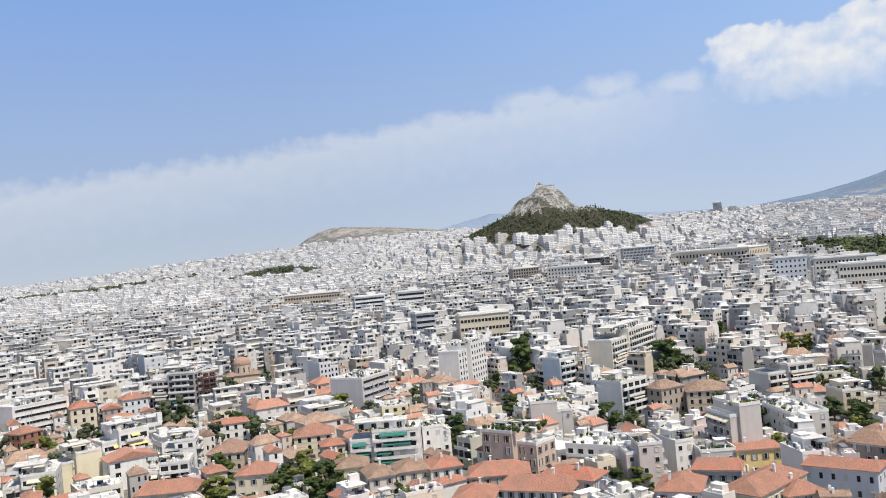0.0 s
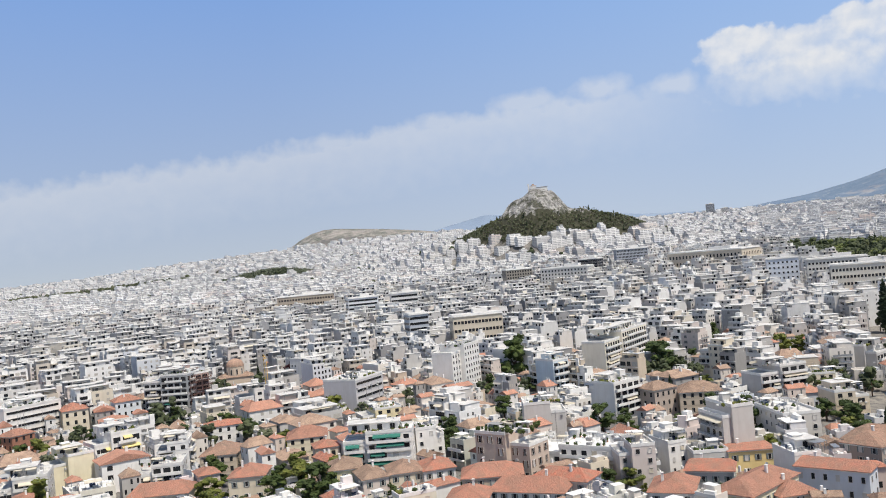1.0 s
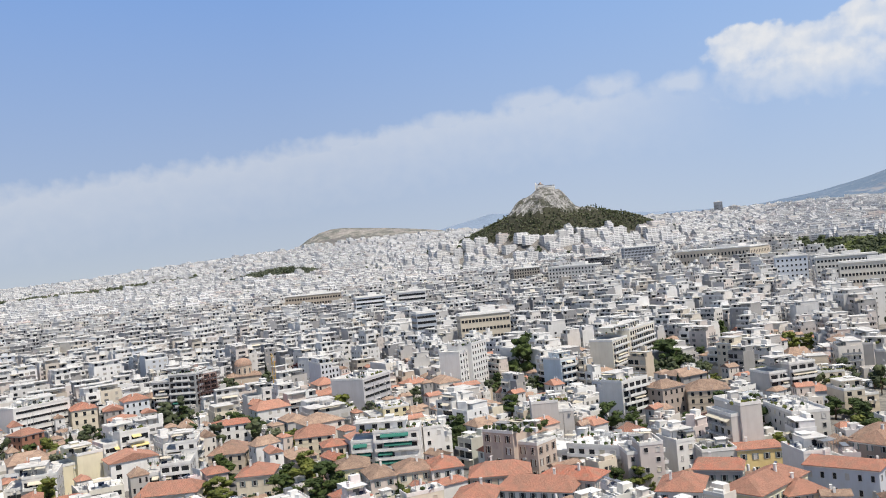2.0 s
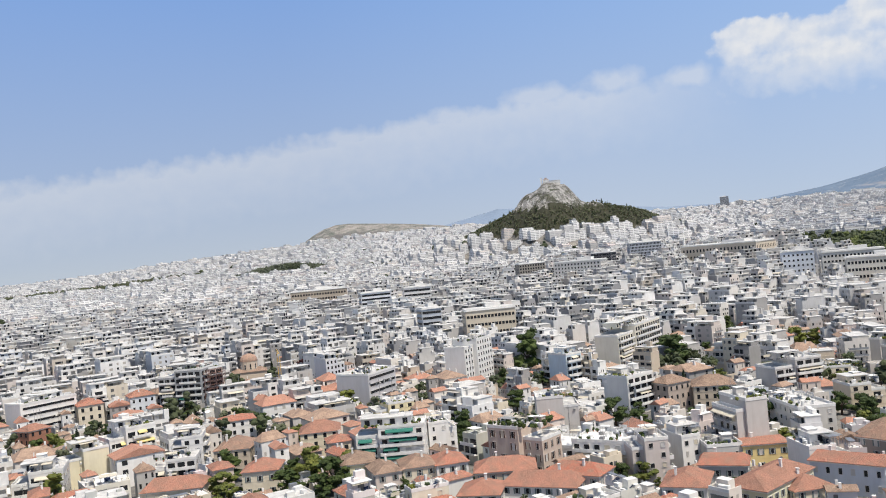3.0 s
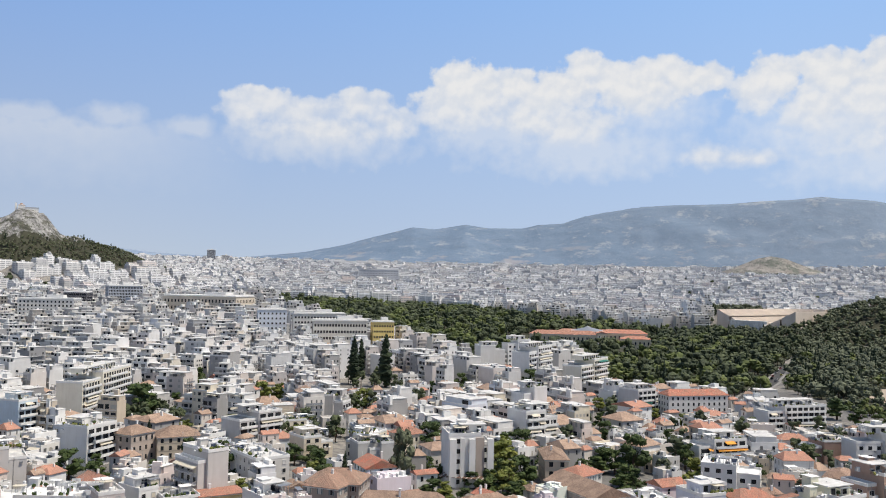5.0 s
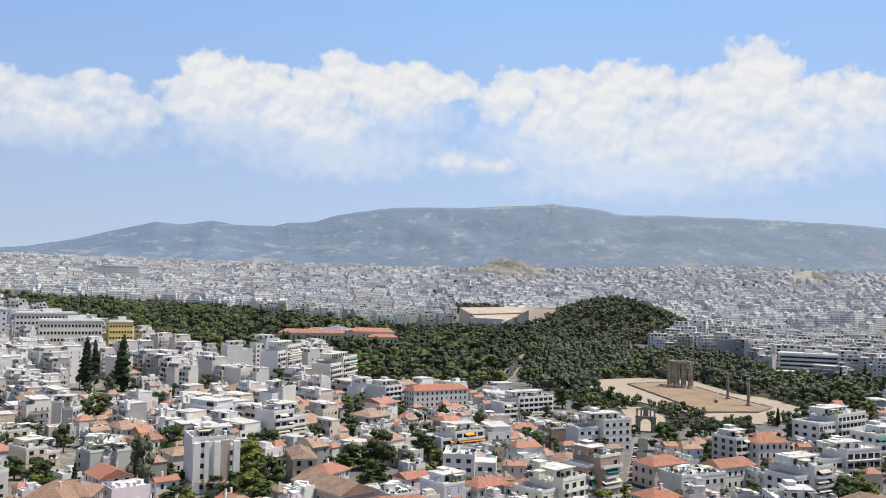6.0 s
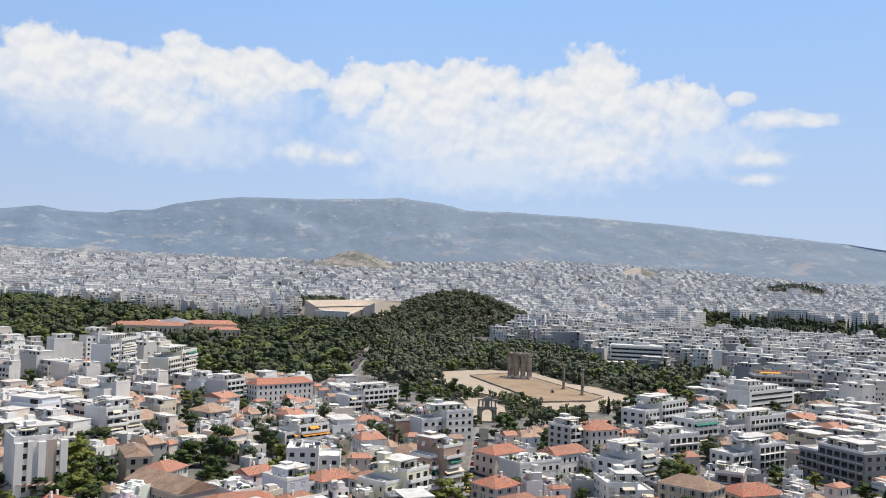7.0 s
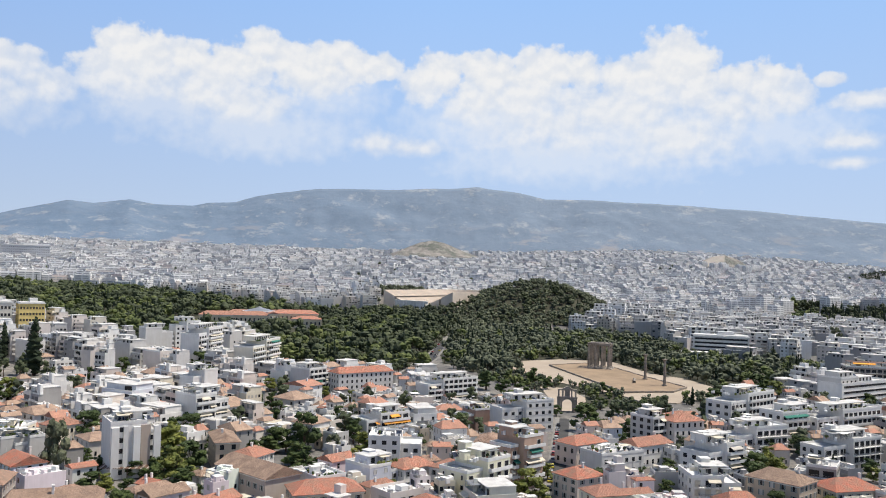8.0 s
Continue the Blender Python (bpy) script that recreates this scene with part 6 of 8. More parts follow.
# ---- the great buildings ----
def big_block(name, x, y, turn, w, d, h, colour, label, rows, cols, win, depth_cols=6, roof="screed", band=False, glass_first=False, lift=0.0):
    """A large public building or hotel with rows of windows."""
    PLACED.append((x, y, w, d, radians(turn)))
    if math.hypot(x, y) < 1150:
        stands_free(x, y, w, ground(x, y) + h * 0.76)
    e = empty_at(name, x, y, turn, label, "building", lift=lift)
    s = Soup()
    s.box(0, 0, -8, h, w, d)
    part("wall", s.mesh("wall", [M_PLASTER]), e, None, "", colour)
    s = Soup()
    s.box(0, 0, h, h + 0.5, w + 1.2, d + 1.2, 0, 0, top=1, under=True)
    s.box(0, 0, h + 0.5, h + 1.4, w * 0.98, d * 0.98, 0, 0, top=1)
    s.box(w * 0.1, d * 0.1, h + 1.4, h + 4.2, w * 0.3, d * 0.4, 0, 0, top=1)
    part("roof", s.mesh("roof", [M_TRIM, M_ROOF_WHITE if roof == "white" else M_ROOF]), e)
    step = h / (rows + 0.3)
    if band:
        for i in range(rows):
            z = step * (i + 0.45)
            for side, span, off in (("f", w, d / 2), ("r", d, w / 2), ("l", d, w / 2)):
                rz, ox, oy = SIDES[side]
                part("window", window_mesh(round(span * 0.96, 1), round(step * 0.5, 1), "plain"), e, local(ox * (off + 0.04), oy * (off + 0.04), z, rz))
        return e
    for i in range(rows):
        z = step * (i + 0.4)
        for side, span, off, n in (("f", w, d / 2, cols), ("r", d, w / 2, depth_cols), ("l", d, w / 2, depth_cols)):
            rz, ox, oy = SIDES[side]
            part("glazing", window_row_mesh(span * 0.97, win[1], n, min(0.8, win[0] * n / span)), e, local(ox * (off + 0.04), oy * (off + 0.04), z, rz), "", colour)
    return e


def build_exhibition_hall():
    """The long tiled hall among the park's trees: two wings, a glazed round court and a columned porch."""
    x, y = polar(88.0, 900)
    e = empty_at("exhibition_hall", x, y, -88, "long ochre neoclassical hall with clay-tiled roofs round a glazed court", "building")
    PLACED.append((x, y, 130, 70, radians(-88)))
    for px, py, w, d, h, hip in ((-17, -4, 70, 22, 10.5, 0.4), (45, 14, 48, 22, 12.0, 0.4), (56, -8, 30, 16, 7.5, 0.5), (22, -6, 10, 20, 12.5, 0.0), (10, 38, 70, 18, 11.0, 0.4)):
        s = Soup()
        s.box(px, py, -6, h, w, d)
        s.box(px, py, h - 0.6, h - 0.05, w + 0.8, d + 0.8, 0, 1, under=True)
        part("wall", s.mesh("wall", [M_PLASTER, M_TRIM]), e, None, "", (0.70, 0.60, 0.44))
        s = Soup()
        hip_roof(s, w, d, h + 0.18, min(w, d) * 0.17, 0.7, hip, 0, px, py)
        part("roof", s.mesh("roof", [M_TILE]), e, None, "faded clay tiles")
        n = int(w / 4.2)
        for k in range(n):
            part("window", window_mesh(1.6, 3.4, "plain"), e, local(px - w / 2 + (k + 0.5) * w / n, py - d / 2 - 0.04, h - 6.0))
    court = Soup()
    court.tube(8, 20, -2, 13.0, 17, 17, 24, 1)
    court.tube(8, 20, 13.0, 13.8, 17.6, 17.6, 24, 1)
    court.tube(8, 20, 13.8, 17.0, 16.5, 3.0, 24, 0)
    court.tube(8, 20, 17.0, 18.2, 3.2, 1.0, 12, 0)
    part("glazed_court", court.mesh("glazed_court", [M_METAL, M_TRIM]), e, None, "grey glazed roof over a round court")
    col = Soup()
    col.tube(0, 0, 0, 8.4, 0.6, 0.5, 10)
    cm = col.mesh("column", [M_TRIM])
    for i in range(4):
        part("column", cm, e, local(18.2 + i * 2.5, -17.2, 1.2))


def build_stadium():
    """The marble stadium: a long horseshoe of stepped seats, open at its near end."""
    x, y = 1109.0, -176.0
    e = new("marble_stadium")
    e.matrix_basis = pose(x, y, 29.0, 0, 0, -128)
    tagged(e, "horseshoe of pale marble seating cut into the wooded hill", "stadium")
    PLACED.append((1109 + 79 * 1.0, -176 - 62, 116, 250, radians(-128)))
    rows, inner, length = 22, 17.0, 165.0

    def path(off):
        pts = [(-off, 0.0), (-off, length)]
        pts += [(-off * math.cos(math.pi * i / 18), length + off * math.sin(math.pi * i / 18)) for i in range(1, 18)]
        return pts + [(off, length), (off, 0.0)]
    for name, r0, r1 in (("seating", 0, 11), ("seating", 11, 22)):
        s = Soup()
        for k in range(r0, r1):
            z0, z1 = k * 0.70 + (1.3 if r0 else 0), (k + 1) * 0.70 + (1.3 if r0 else 0)
            a, b = path(inner + k * 1.45 + (2 if r0 else 0)), path(inner + (k + 1) * 1.45 + (2 if r0 else 0))
            for i in range(len(a) - 1):
                s.face([(*a[i], z0), (*a[i + 1], z0), (*a[i + 1], z1), (*a[i], z1)])
                s.face([(*a[i], z1), (*a[i + 1], z1), (*b[i + 1], z1), (*b[i], z1)])
            for q, w in ((0, 1), (-1, -1)):
                s.face([(*a[q], -12.0), (*b[q], -12.0), (*b[q], z1), (*a[q], z1)][::w])
        part(name, s.mesh("seating", [M_MARBLE]), e)
    s = Soup()
    o, b = path(inner + 33.9), path(inner + 35.5)
    for i in range(len(o) - 1):
        s.face([(*o[i], 15.4), (*o[i + 1], 15.4), (*o[i + 1], 17.4), (*o[i], 17.4)])
        s.face([(*o[i], 17.4), (*o[i + 1], 17.4), (*b[i + 1], 17.4), (*b[i], 17.4)])
        s.face([(*b[i], 17.4), (*b[i + 1], 17.4), (*b[i + 1], -15.0), (*b[i], -15.0)])
    for q, w in ((0, 1), (-1, -1)):
        s.face([(*o[q], -12.0), (*b[q], -12.0), (*b[q], 17.4), (*o[q], 17.4)][::w])
    part("rim_wall", s.mesh("rim_wall", [M_MARBLE]), e)
    s = Soup()
    s.box(0, length / 2, -12, 0.3, inner * 2, length + 20)
    part("track", s.mesh("track", [M_SAND]), e)
    s = Soup()
    s.box(-7, -16, -16, 0.2, 36, 7)
    s.box(-7, -16.2, 0.2, 1.2, 38, 8.6, under=True)
    part("gateway", s.mesh("gateway", [M_STONE]), e)
    for sx in (-1, 1):
        s = Soup()
        s.tube(sx * 4.3, -1.7, 0.6, 6.9, 0.4, 0.34, 10)
        s.box(sx * 4.3, -1.7, 0, 0.6, 1.1, 1.1)
        s.box(sx * 4.3, -1.6, 6.9, 7.6, 1.0, 1.0, 0, 0, under=True)
        part("column", s.mesh("column", [M_STONE]), e)
    s = Soup()
    for sx in (-5.0, -2.6, 2.6, 5.0):
        s.box(sx, 0, 8.8, 12.4, 0.8, 1.2)
    s.box(0, 0, 12.4, 13.2, 11.4, 1.5, 0, 0, under=True)
    s.box(0, 0, 8.8, 12.4, 3.0, 0.5)
    for yy, o in ((-0.8, 1), (0.8, -1)):
        s.face([(-3.4, yy, 13.2), (3.4, yy, 13.2), (0, yy, 14.9)][::o])
    s.face([(3.4, -0.8, 13.2), (3.4, 0.8, 13.2), (0, 0.8, 14.9), (0, -0.8, 14.9)])
    s.face([(-3.4, 0.8, 13.2), (-3.4, -0.8, 13.2), (0, -0.8, 14.9), (0, 0.8, 14.9)])
    part("attic", s.mesh("attic", [M_STONE]), e)


# ---- the great buildings ----
def big_block(name, x, y, turn, w, d, h, colour, label, rows, cols, win, depth_cols=6, roof="screed", band=False, glass_first=False, lift=0.0):
    """A large public building or hotel with rows of windows."""
    PLACED.append((x, y, w, d, radians(turn)))
    if math.hypot(x, y) < 1150:
        stands_free(x, y, w, ground(x, y) + h * 0.76)
    e = empty_at(name, x, y, turn, label, "building", lift=lift)
    s = Soup()
    s.box(0, 0, -8, h, w, d)
    part("wall", s.mesh("wall", [M_PLASTER]), e, None, "", colour)
    s = Soup()
    s.box(0, 0, h, h + 0.5, w + 1.2, d + 1.2, 0, 0, top=1, under=True)
    s.box(0, 0, h + 0.5, h + 1.4, w * 0.98, d * 0.98, 0, 0, top=1)
    s.box(w * 0.1, d * 0.1, h + 1.4, h + 4.2, w * 0.3, d * 0.4, 0, 0, top=1)
    part("roof", s.mesh("roof", [M_TRIM, M_ROOF_WHITE if roof == "white" else M_ROOF]), e)
    step = h / (rows + 0.3)
    if band:
        for i in range(rows):
            z = step * (i + 0.45)
            for side, span, off in (("f", w, d / 2), ("r", d, w / 2), ("l", d, w / 2)):
                rz, ox, oy = SIDES[side]
                part("window", window_mesh(round(span * 0.96, 1), round(step * 0.5, 1), "plain"), e, local(ox * (off + 0.04), oy * (off + 0.04), z, rz))
        return e
    for i in range(rows):
        z = step * (i + 0.4)
        for side, span, off, n in (("f", w, d / 2, cols), ("r", d, w / 2, depth_cols), ("l", d, w / 2, depth_cols)):
            rz, ox, oy = SIDES[side]
            part("glazing", window_row_mesh(span * 0.97, win[1], n, min(0.8, win[0] * n / span)), e, local(ox * (off + 0.04), oy * (off + 0.04), z, rz), "", colour)
    return e


def build_exhibition_hall():
    """The long tiled hall among the park's trees: two wings, a glazed round court and a columned porch."""
    x, y = polar(88.0, 900)
    e = empty_at("exhibition_hall", x, y, -88, "long ochre neoclassical hall with clay-tiled roofs round a glazed court", "building")
    PLACED.append((x, y, 130, 70, radians(-88)))
    for px, py, w, d, h, hip in ((-17, -4, 70, 22, 10.5, 0.4), (45, 14, 48, 22, 12.0, 0.4), (56, -8, 30, 16, 7.5, 0.5), (22, -6, 10, 20, 12.5, 0.0), (10, 38, 70, 18, 11.0, 0.4)):
        s = Soup()
        s.box(px, py, -6, h, w, d)
        s.box(px, py, h - 0.6, h - 0.05, w + 0.8, d + 0.8, 0, 1, under=True)
        part("wall", s.mesh("wall", [M_PLASTER, M_TRIM]), e, None, "", (0.70, 0.60, 0.44))
        s = Soup()
        hip_roof(s, w, d, h + 0.18, min(w, d) * 0.17, 0.7, hip, 0, px, py)
        part("roof", s.mesh("roof", [M_TILE]), e, None, "faded clay tiles")
        n = int(w / 4.2)
        for k in range(n):
            part("window", window_mesh(1.6, 3.4, "plain"), e, local(px - w / 2 + (k + 0.5) * w / n, py - d / 2 - 0.04, h - 6.0))
    court = Soup()
    court.tube(8, 20, -2, 13.0, 17, 17, 24, 1)
    court.tube(8, 20, 13.0, 13.8, 17.6, 17.6, 24, 1)
    court.tube(8, 20, 13.8, 17.0, 16.5, 3.0, 24, 0)
    court.tube(8, 20, 17.0, 18.2, 3.2, 1.0, 12, 0)
    part("glazed_court", court.mesh("glazed_court", [M_METAL, M_TRIM]), e, None, "grey glazed roof over a round court")
    col = Soup()
    col.tube(0, 0, 0, 8.4, 0.6, 0.5, 10)
    cm = col.mesh("column", [M_TRIM])
    for i in range(4):
        part("column", cm, e, local(18.2 + i * 2.5, -17.2, 1.2))


def build_stadium():
    """The marble stadium: a long horseshoe of stepped seats, open at its near end."""
    x, y = 1109.0, -176.0
    e = new("marble_stadium")
    e.matrix_basis = pose(x, y, 29.0, 0, 0, -128)
    tagged(e, "horseshoe of pale marble seating cut into the wooded hill", "stadium")
    PLACED.append((1109 + 79 * 1.0, -176 - 62, 116, 250, radians(-128)))
    rows, inner, length = 22, 17.0, 165.0

    def path(off):
        pts = [(-off, 0.0), (-off, length)]
        pts += [(-off * math.cos(math.pi * i / 18), length + off * math.sin(math.pi * i / 18)) for i in range(1, 18)]
        return pts + [(off, length), (off, 0.0)]
    for name, r0, r1 in (("seating", 0, 11), ("seating", 11, 22)):
        s = Soup()
        for k in range(r0, r1):
            z0, z1 = k * 0.70 + (1.3 if r0 else 0), (k + 1) * 0.70 + (1.3 if r0 else 0)
            a, b = path(inner + k * 1.45 + (2 if r0 else 0)), path(inner + (k + 1) * 1.45 + (2 if r0 else 0))
            for i in range(len(a) - 1):
                s.face([(*a[i], z0), (*a[i + 1], z0), (*a[i + 1], z1), (*a[i], z1)])
                s.face([(*a[i], z1), (*a[i + 1], z1), (*b[i + 1], z1), (*b[i], z1)])
            for q, w in ((0, 1), (-1, -1)):
                s.face([(*a[q], -12.0), (*b[q], -12.0), (*b[q], z1), (*a[q], z1)][::w])
        part(name, s.mesh("seating", [M_MARBLE]), e)
    s = Soup()
    o, b = path(inner + 33.9), path(inner + 35.5)
    for i in range(len(o) - 1):
        s.face([(*o[i], 15.4), (*o[i + 1], 15.4), (*o[i + 1], 17.4), (*o[i], 17.4)])
        s.face([(*o[i], 17.4), (*o[i + 1], 17.4), (*b[i + 1], 17.4), (*b[i], 17.4)])
        s.face([(*b[i], 17.4), (*b[i + 1], 17.4), (*b[i + 1], -15.0), (*b[i], -15.0)])
    for q, w in ((0, 1), (-1, -1)):
        s.face([(*o[q], -12.0), (*b[q], -12.0), (*b[q], 17.4), (*o[q], 17.4)][::w])
    part("rim_wall", s.mesh("rim_wall", [M_MARBLE]), e)
    s = Soup()
    s.box(0, length / 2, -12, 0.3, inner * 2, length + 20)
    part("track", s.mesh("track", [M_SAND]), e)
    s = Soup()
    s.box(0, -16, -12, 4.2, 46, 7)
    s.box(0, -16.2, 4.2, 5.2, 48, 8.6, under=True)
    for i in range(9):
        s.tube(-20 + 5 * i, -20.4, -12, 4.2, 0.55, 0.5, 8)
    part("gateway", s.mesh("gateway", [M_TRIM]), e, label="white marble gateway")


def build_chapel():
    x, y = LYC
    e = empty_at("hilltop_chapel", x, y, -50, "small white chapel with a bell tower on the summit", "chapel", lift=-0.5)
    s = Soup()
    s.box(0, 0, -4, 6, 12, 8)
    s.tube(0, 0, 6, 8, 2.6, 2.6, 12)
    s.box(-9, 0, -4, 10.5, 3.4, 3.4)
    part("wall", s.mesh("wall", [M_TRIM]), e)
    s = Soup()
    hip_roof(s, 12, 8, 6.1, 1.4, 0.4, 0.5)
    clump(s, 0, 0, 8, 2.7, 2.4, random.Random(1), True, 0, 0.0)
    part("roof", s.mesh("roof", [M_TILE_OLD]), e)
    s = Soup()
    s.box(17, -3, -7, 2.6, 22, 7)
    s.box(17, -3.2, 2.6, 3.0, 23, 8, 0, 0, under=True)
    part("terrace", s.mesh("terrace", [M_TRIM]), e)


build_temple()
build_arch()
build_exhibition_hall()
build_stadium()
build_chapel()
_x, _y = 867 + 31, 452
big_block("parliament", _x, _y, -86, 86, 58, 25, (0.66, 0.58, 0.47), "long ochre neoclassical palace with rows of tall windows", 3, 21, (1.7, 3.4), 12)
_x, _y = polar(63.3, 3300)
big_block("office_tower", _x, _y, -60, 30, 22, 52, (0.34, 0.36, 0.39), "grey glass office tower rising over the far town", 18, 9, (1.6, 1.7), 6)
_x, _y = polar(64.2, 3330)
big_block("office_block", _x, _y, -60, 24, 22, 32, (0.55, 0.55, 0.55), "grey office block beside the tower", 12, 8, (1.4, 1.6), 6)
_x, _y = polar(74.35, 1970)
big_block("hotel", _x, _y, -76, 93, 24, 41, (0.54, 0.55, 0.57), "broad grey hotel slab rising over the town", 8, 26, (1.2, 1.2), 7)
_x, _y = polar(119.0, 800)
big_block("office_building", _x, _y, -117, 47, 20, 19, (0.56, 0.57, 0.58), "modern office with long blue-grey window bands", 5, 1, (1, 1), band=True)


# ---- parked cars, and the domed church ----
def car_meshes(colour):
    paint = plain("car_paint", colour, 0.3, 0.0, 0.05, 2.0)
    body, cabin, wheel = Soup(), Soup(), Soup()
    body.box(0, 0, 0.28, 0.82, 4.2, 1.72, 0, 0, under=True)
    n = len(cabin.v)
    cabin.v += [(-1.5, -0.8, 0.82), (1.0, -0.8, 0.82), (1.0, 0.8, 0.82), (-1.5, 0.8, 0.82), (-1.1, -0.66, 1.42), (0.35, -0.66, 1.42), (0.35, 0.66, 1.42), (-1.1, 0.66, 1.42)]
    for q, m in (((0, 1, 5, 4), 1), ((1, 2, 6, 5), 1), ((2, 3, 7, 6), 1), ((3, 0, 4, 7), 1), ((4, 5, 6, 7), 0)):
        cabin.f.append(q)
        cabin.m.append(m)
        cabin.uv += [(0.0, 0.0)] * 4
    wheel.tube(0, 0, -0.1, 0.1, 0.31, 0.31, 12)
    return body.mesh("body", [paint]), cabin.mesh("cabin", [paint, M_GLASS]), wheel.mesh("wheel", [M_PANEL])


CARS = [(car_meshes(c), n) for c, n in (((0.75, 0.75, 0.75), "white"), ((0.35, 0.36, 0.38), "silver-grey"), ((0.03, 0.03, 0.035), "black"), ((0.35, 0.03, 0.03), "red"), ((0.72, 0.58, 0.08), "yellow"))]


def car(x, y, turn, pick):
    (body, cabin, wheel), word = CARS[pick % len(CARS)]
    e = empty_at("car", x, y, turn, word + " car parked along the street", "car", "parked cars", 0.12)
    part("body", body, e)
    part("cabin", cabin, e)
    for px in (-1.3, 1.3):
        for py in (-0.8, 0.8):
            part("wheel", wheel, e, pose(px, py, 0.31, 90, 0, 0))


for _i in range(15):
    _x, _y = polar(108.42 + 0.6 * _i / 15, 248 + _i * 11)
    car(_x + 0.6, _y + 2.3, -18 + (_i % 3), _i * 7 + _i // 3)
for _i in range(16):
    _k = (_i + 0.5) / 16
    _x, _y = (540 + 150 * _k, -73 - 50 * _k) if _i % 2 else (690 + 105 * _k, -123 - 28 * _k)
    car(_x + (1.0 if _i % 4 < 2 else -1.0), _y + (2.5 if _i % 3 else -2.5), -18, _i * 3 + 1)


def build_church():
    x, y = CHURCH
    e = empty_at("domed_church", x, y, -30, "sand-coloured church with a pink tiled dome", "church")
    PLACED.append((x, y, 20, 16, radians(-30)))
    stands_free(x, y, 18, 9.0)
    s = Soup()
    s.box(0, 0, -3, 11, 20, 14)
    s.tube(0, 0, 11, 17, 5.2, 5.2, 14)
    part("wall", s.mesh("wall", [M_PLASTER]), e, None, "", (0.60, 0.50, 0.40))
    s = Soup()
    n = 14
    for j in range(6):
        for i in range(n):
            q = []
            for dj, di in ((0, 0), (0, 1), (1, 1), (1, 0)):
                a, b = 2 * math.pi * (i + di) / n, math.pi / 2 * (j + dj) / 6
                q.append((5.4 * math.cos(b) * math.cos(a), 5.4 * math.cos(b) * math.sin(a), 17 + 4.6 * math.sin(b)))
            s.face(q if j < 5 else q[:3])
    part("dome", s.mesh("dome", [M_TILE_OLD]), e, None, "pink tiled dome")
    s = Soup()
    hip_roof(s, 20, 14, 11.1, 2.0, 0.5, 0.3)
    part("roof", s.mesh("roof", [M_TILE_OLD]), e)
    for i in range(7):
        a = math.pi * (0.75 + i * 0.2)
        part("window", window_mesh(1.0, 3.2, "plain"), e, pose(5.25 * math.cos(a), 5.25 * math.sin(a), 12.4, 0, 0, math.degrees(a) + 90))


CHURCH = (271.8, 450.6)
build_church()


def slatted_roof(x, y, turn, w, d, h):
    """A wide yard roof of dark battens on posts."""
    e = empty_at("slatted_yard_roof", x, y, turn, "dark slatted roof of battens over a yard", "roof")
    PLACED.append((x, y, w, d, radians(turn)))
    stands_free(x, y, w, h * 0.8)
    slat = Soup()
    slat.box(0, 0, 0, 0.12, 0.42, d, 0, 0, under=True)
    sm = slat.mesh("slat", [M_SHUTTER_BROWN])
    pale = Soup()
    pale.box(0, 0, 0, 0.1, 0.3, d, 0, 0, under=True)
    pm = pale.mesh("slat", [M_SHUTTER_PALE])
    n = int(w / 0.6)
    for i in range(n):
        part("slat", pm if i % 3 == 1 else sm, e, local(-w / 2 + (i + 0.5) * w / n, 0, h, 0))
    for sy in (-0.4, 0.4):
        s = Soup()
        s.box(0, sy * d, h - 0.3, h - 0.02, w, 0.2, 0, 0, under=True)
        part("beam", s.mesh("beam", [M_SHUTTER_BROWN]), e)
        for sx in (-0.48, 0, 0.48):
            s = Soup()
            s.box(sx * w, sy * d, -1, h - 0.3, 0.2, 0.2)
            part("post", s.mesh("post", [M_SHUTTER_BROWN]), e)


SLATS = (295.4, 48.3, -95.8, 18.2, 15.0, 4.0)
slatted_roof(*SLATS)

# ---- the houses near the rock, one by one ----
apartment(147.7, 440.4, 10.7, 28.8, 14.0, 5, WHITE, "white office block with dark window bands", front="window", right="blind", strip=1.3, roof="white", fh=3.28)
house(167.5, 431.8, -15.4, 11.9, 14.0, 3, CREAM, "cream neoclassical house with arched windows", kind="plain", win=(1.0, 2.0), fh=3.90)
house(192.7, 428.3, -13.6, 12.6, 12.0, 3, (0.70, 0.74, 0.78), "pale blue-white neoclassical house", kind="plain", fh=3.90)
house(206.3, 431.0, -5.2, 12.2, 11.0, 3, GREY, "grey house with an old tiled roof", old=True, fh=3.57)
apartment(211.0, 413.2, -51.6, 24.3, 16.0, 7, (0.36, 0.37, 0.38), "grey block of flats with dark glazed galleries", front="balcony", right="balcony", strip=0.0, roof="white", fh=3.20)
apartment(219.9, 409.6, 6.2, 12.9, 14.0, 7, (0.42, 0.32, 0.29), "brown block behind scaffolding", front="balcony", solid=False, fh=3.06)
apartment(230.6, 366.6, -19.2, 17.2, 12.0, 4, WHITE, "white block of flats with small windows", front="window", right="window", fh=3.35)
house(182.7, 316.2, -25.4, 14.1, 12.0, 3, WHITE, "white rounded house with a red tiled roof", kind="plain", rise=1.6, fh=3.23)
apartment(139.1, 323.6, -3.5, 17.1, 14.0, 4, WHITE, "white block of flats with yellow sun blinds", front="balcony", right="window", awning=M_AWN_YELLOW, fh=3.60)
apartment(116.2, 308.9, -6.8, 14.9, 12.0, 4, (0.76, 0.70, 0.52), "cream building with a blank wall and roof terrace", front="blind", left="balcony", extra=2, fh=3.10)
house(129.1, 398.7, 17.5, 11.1, 10.0, 3, (0.36, 0.18, 0.12), "brown-red house with a tiled roof", kind="brown", fh=3.23)
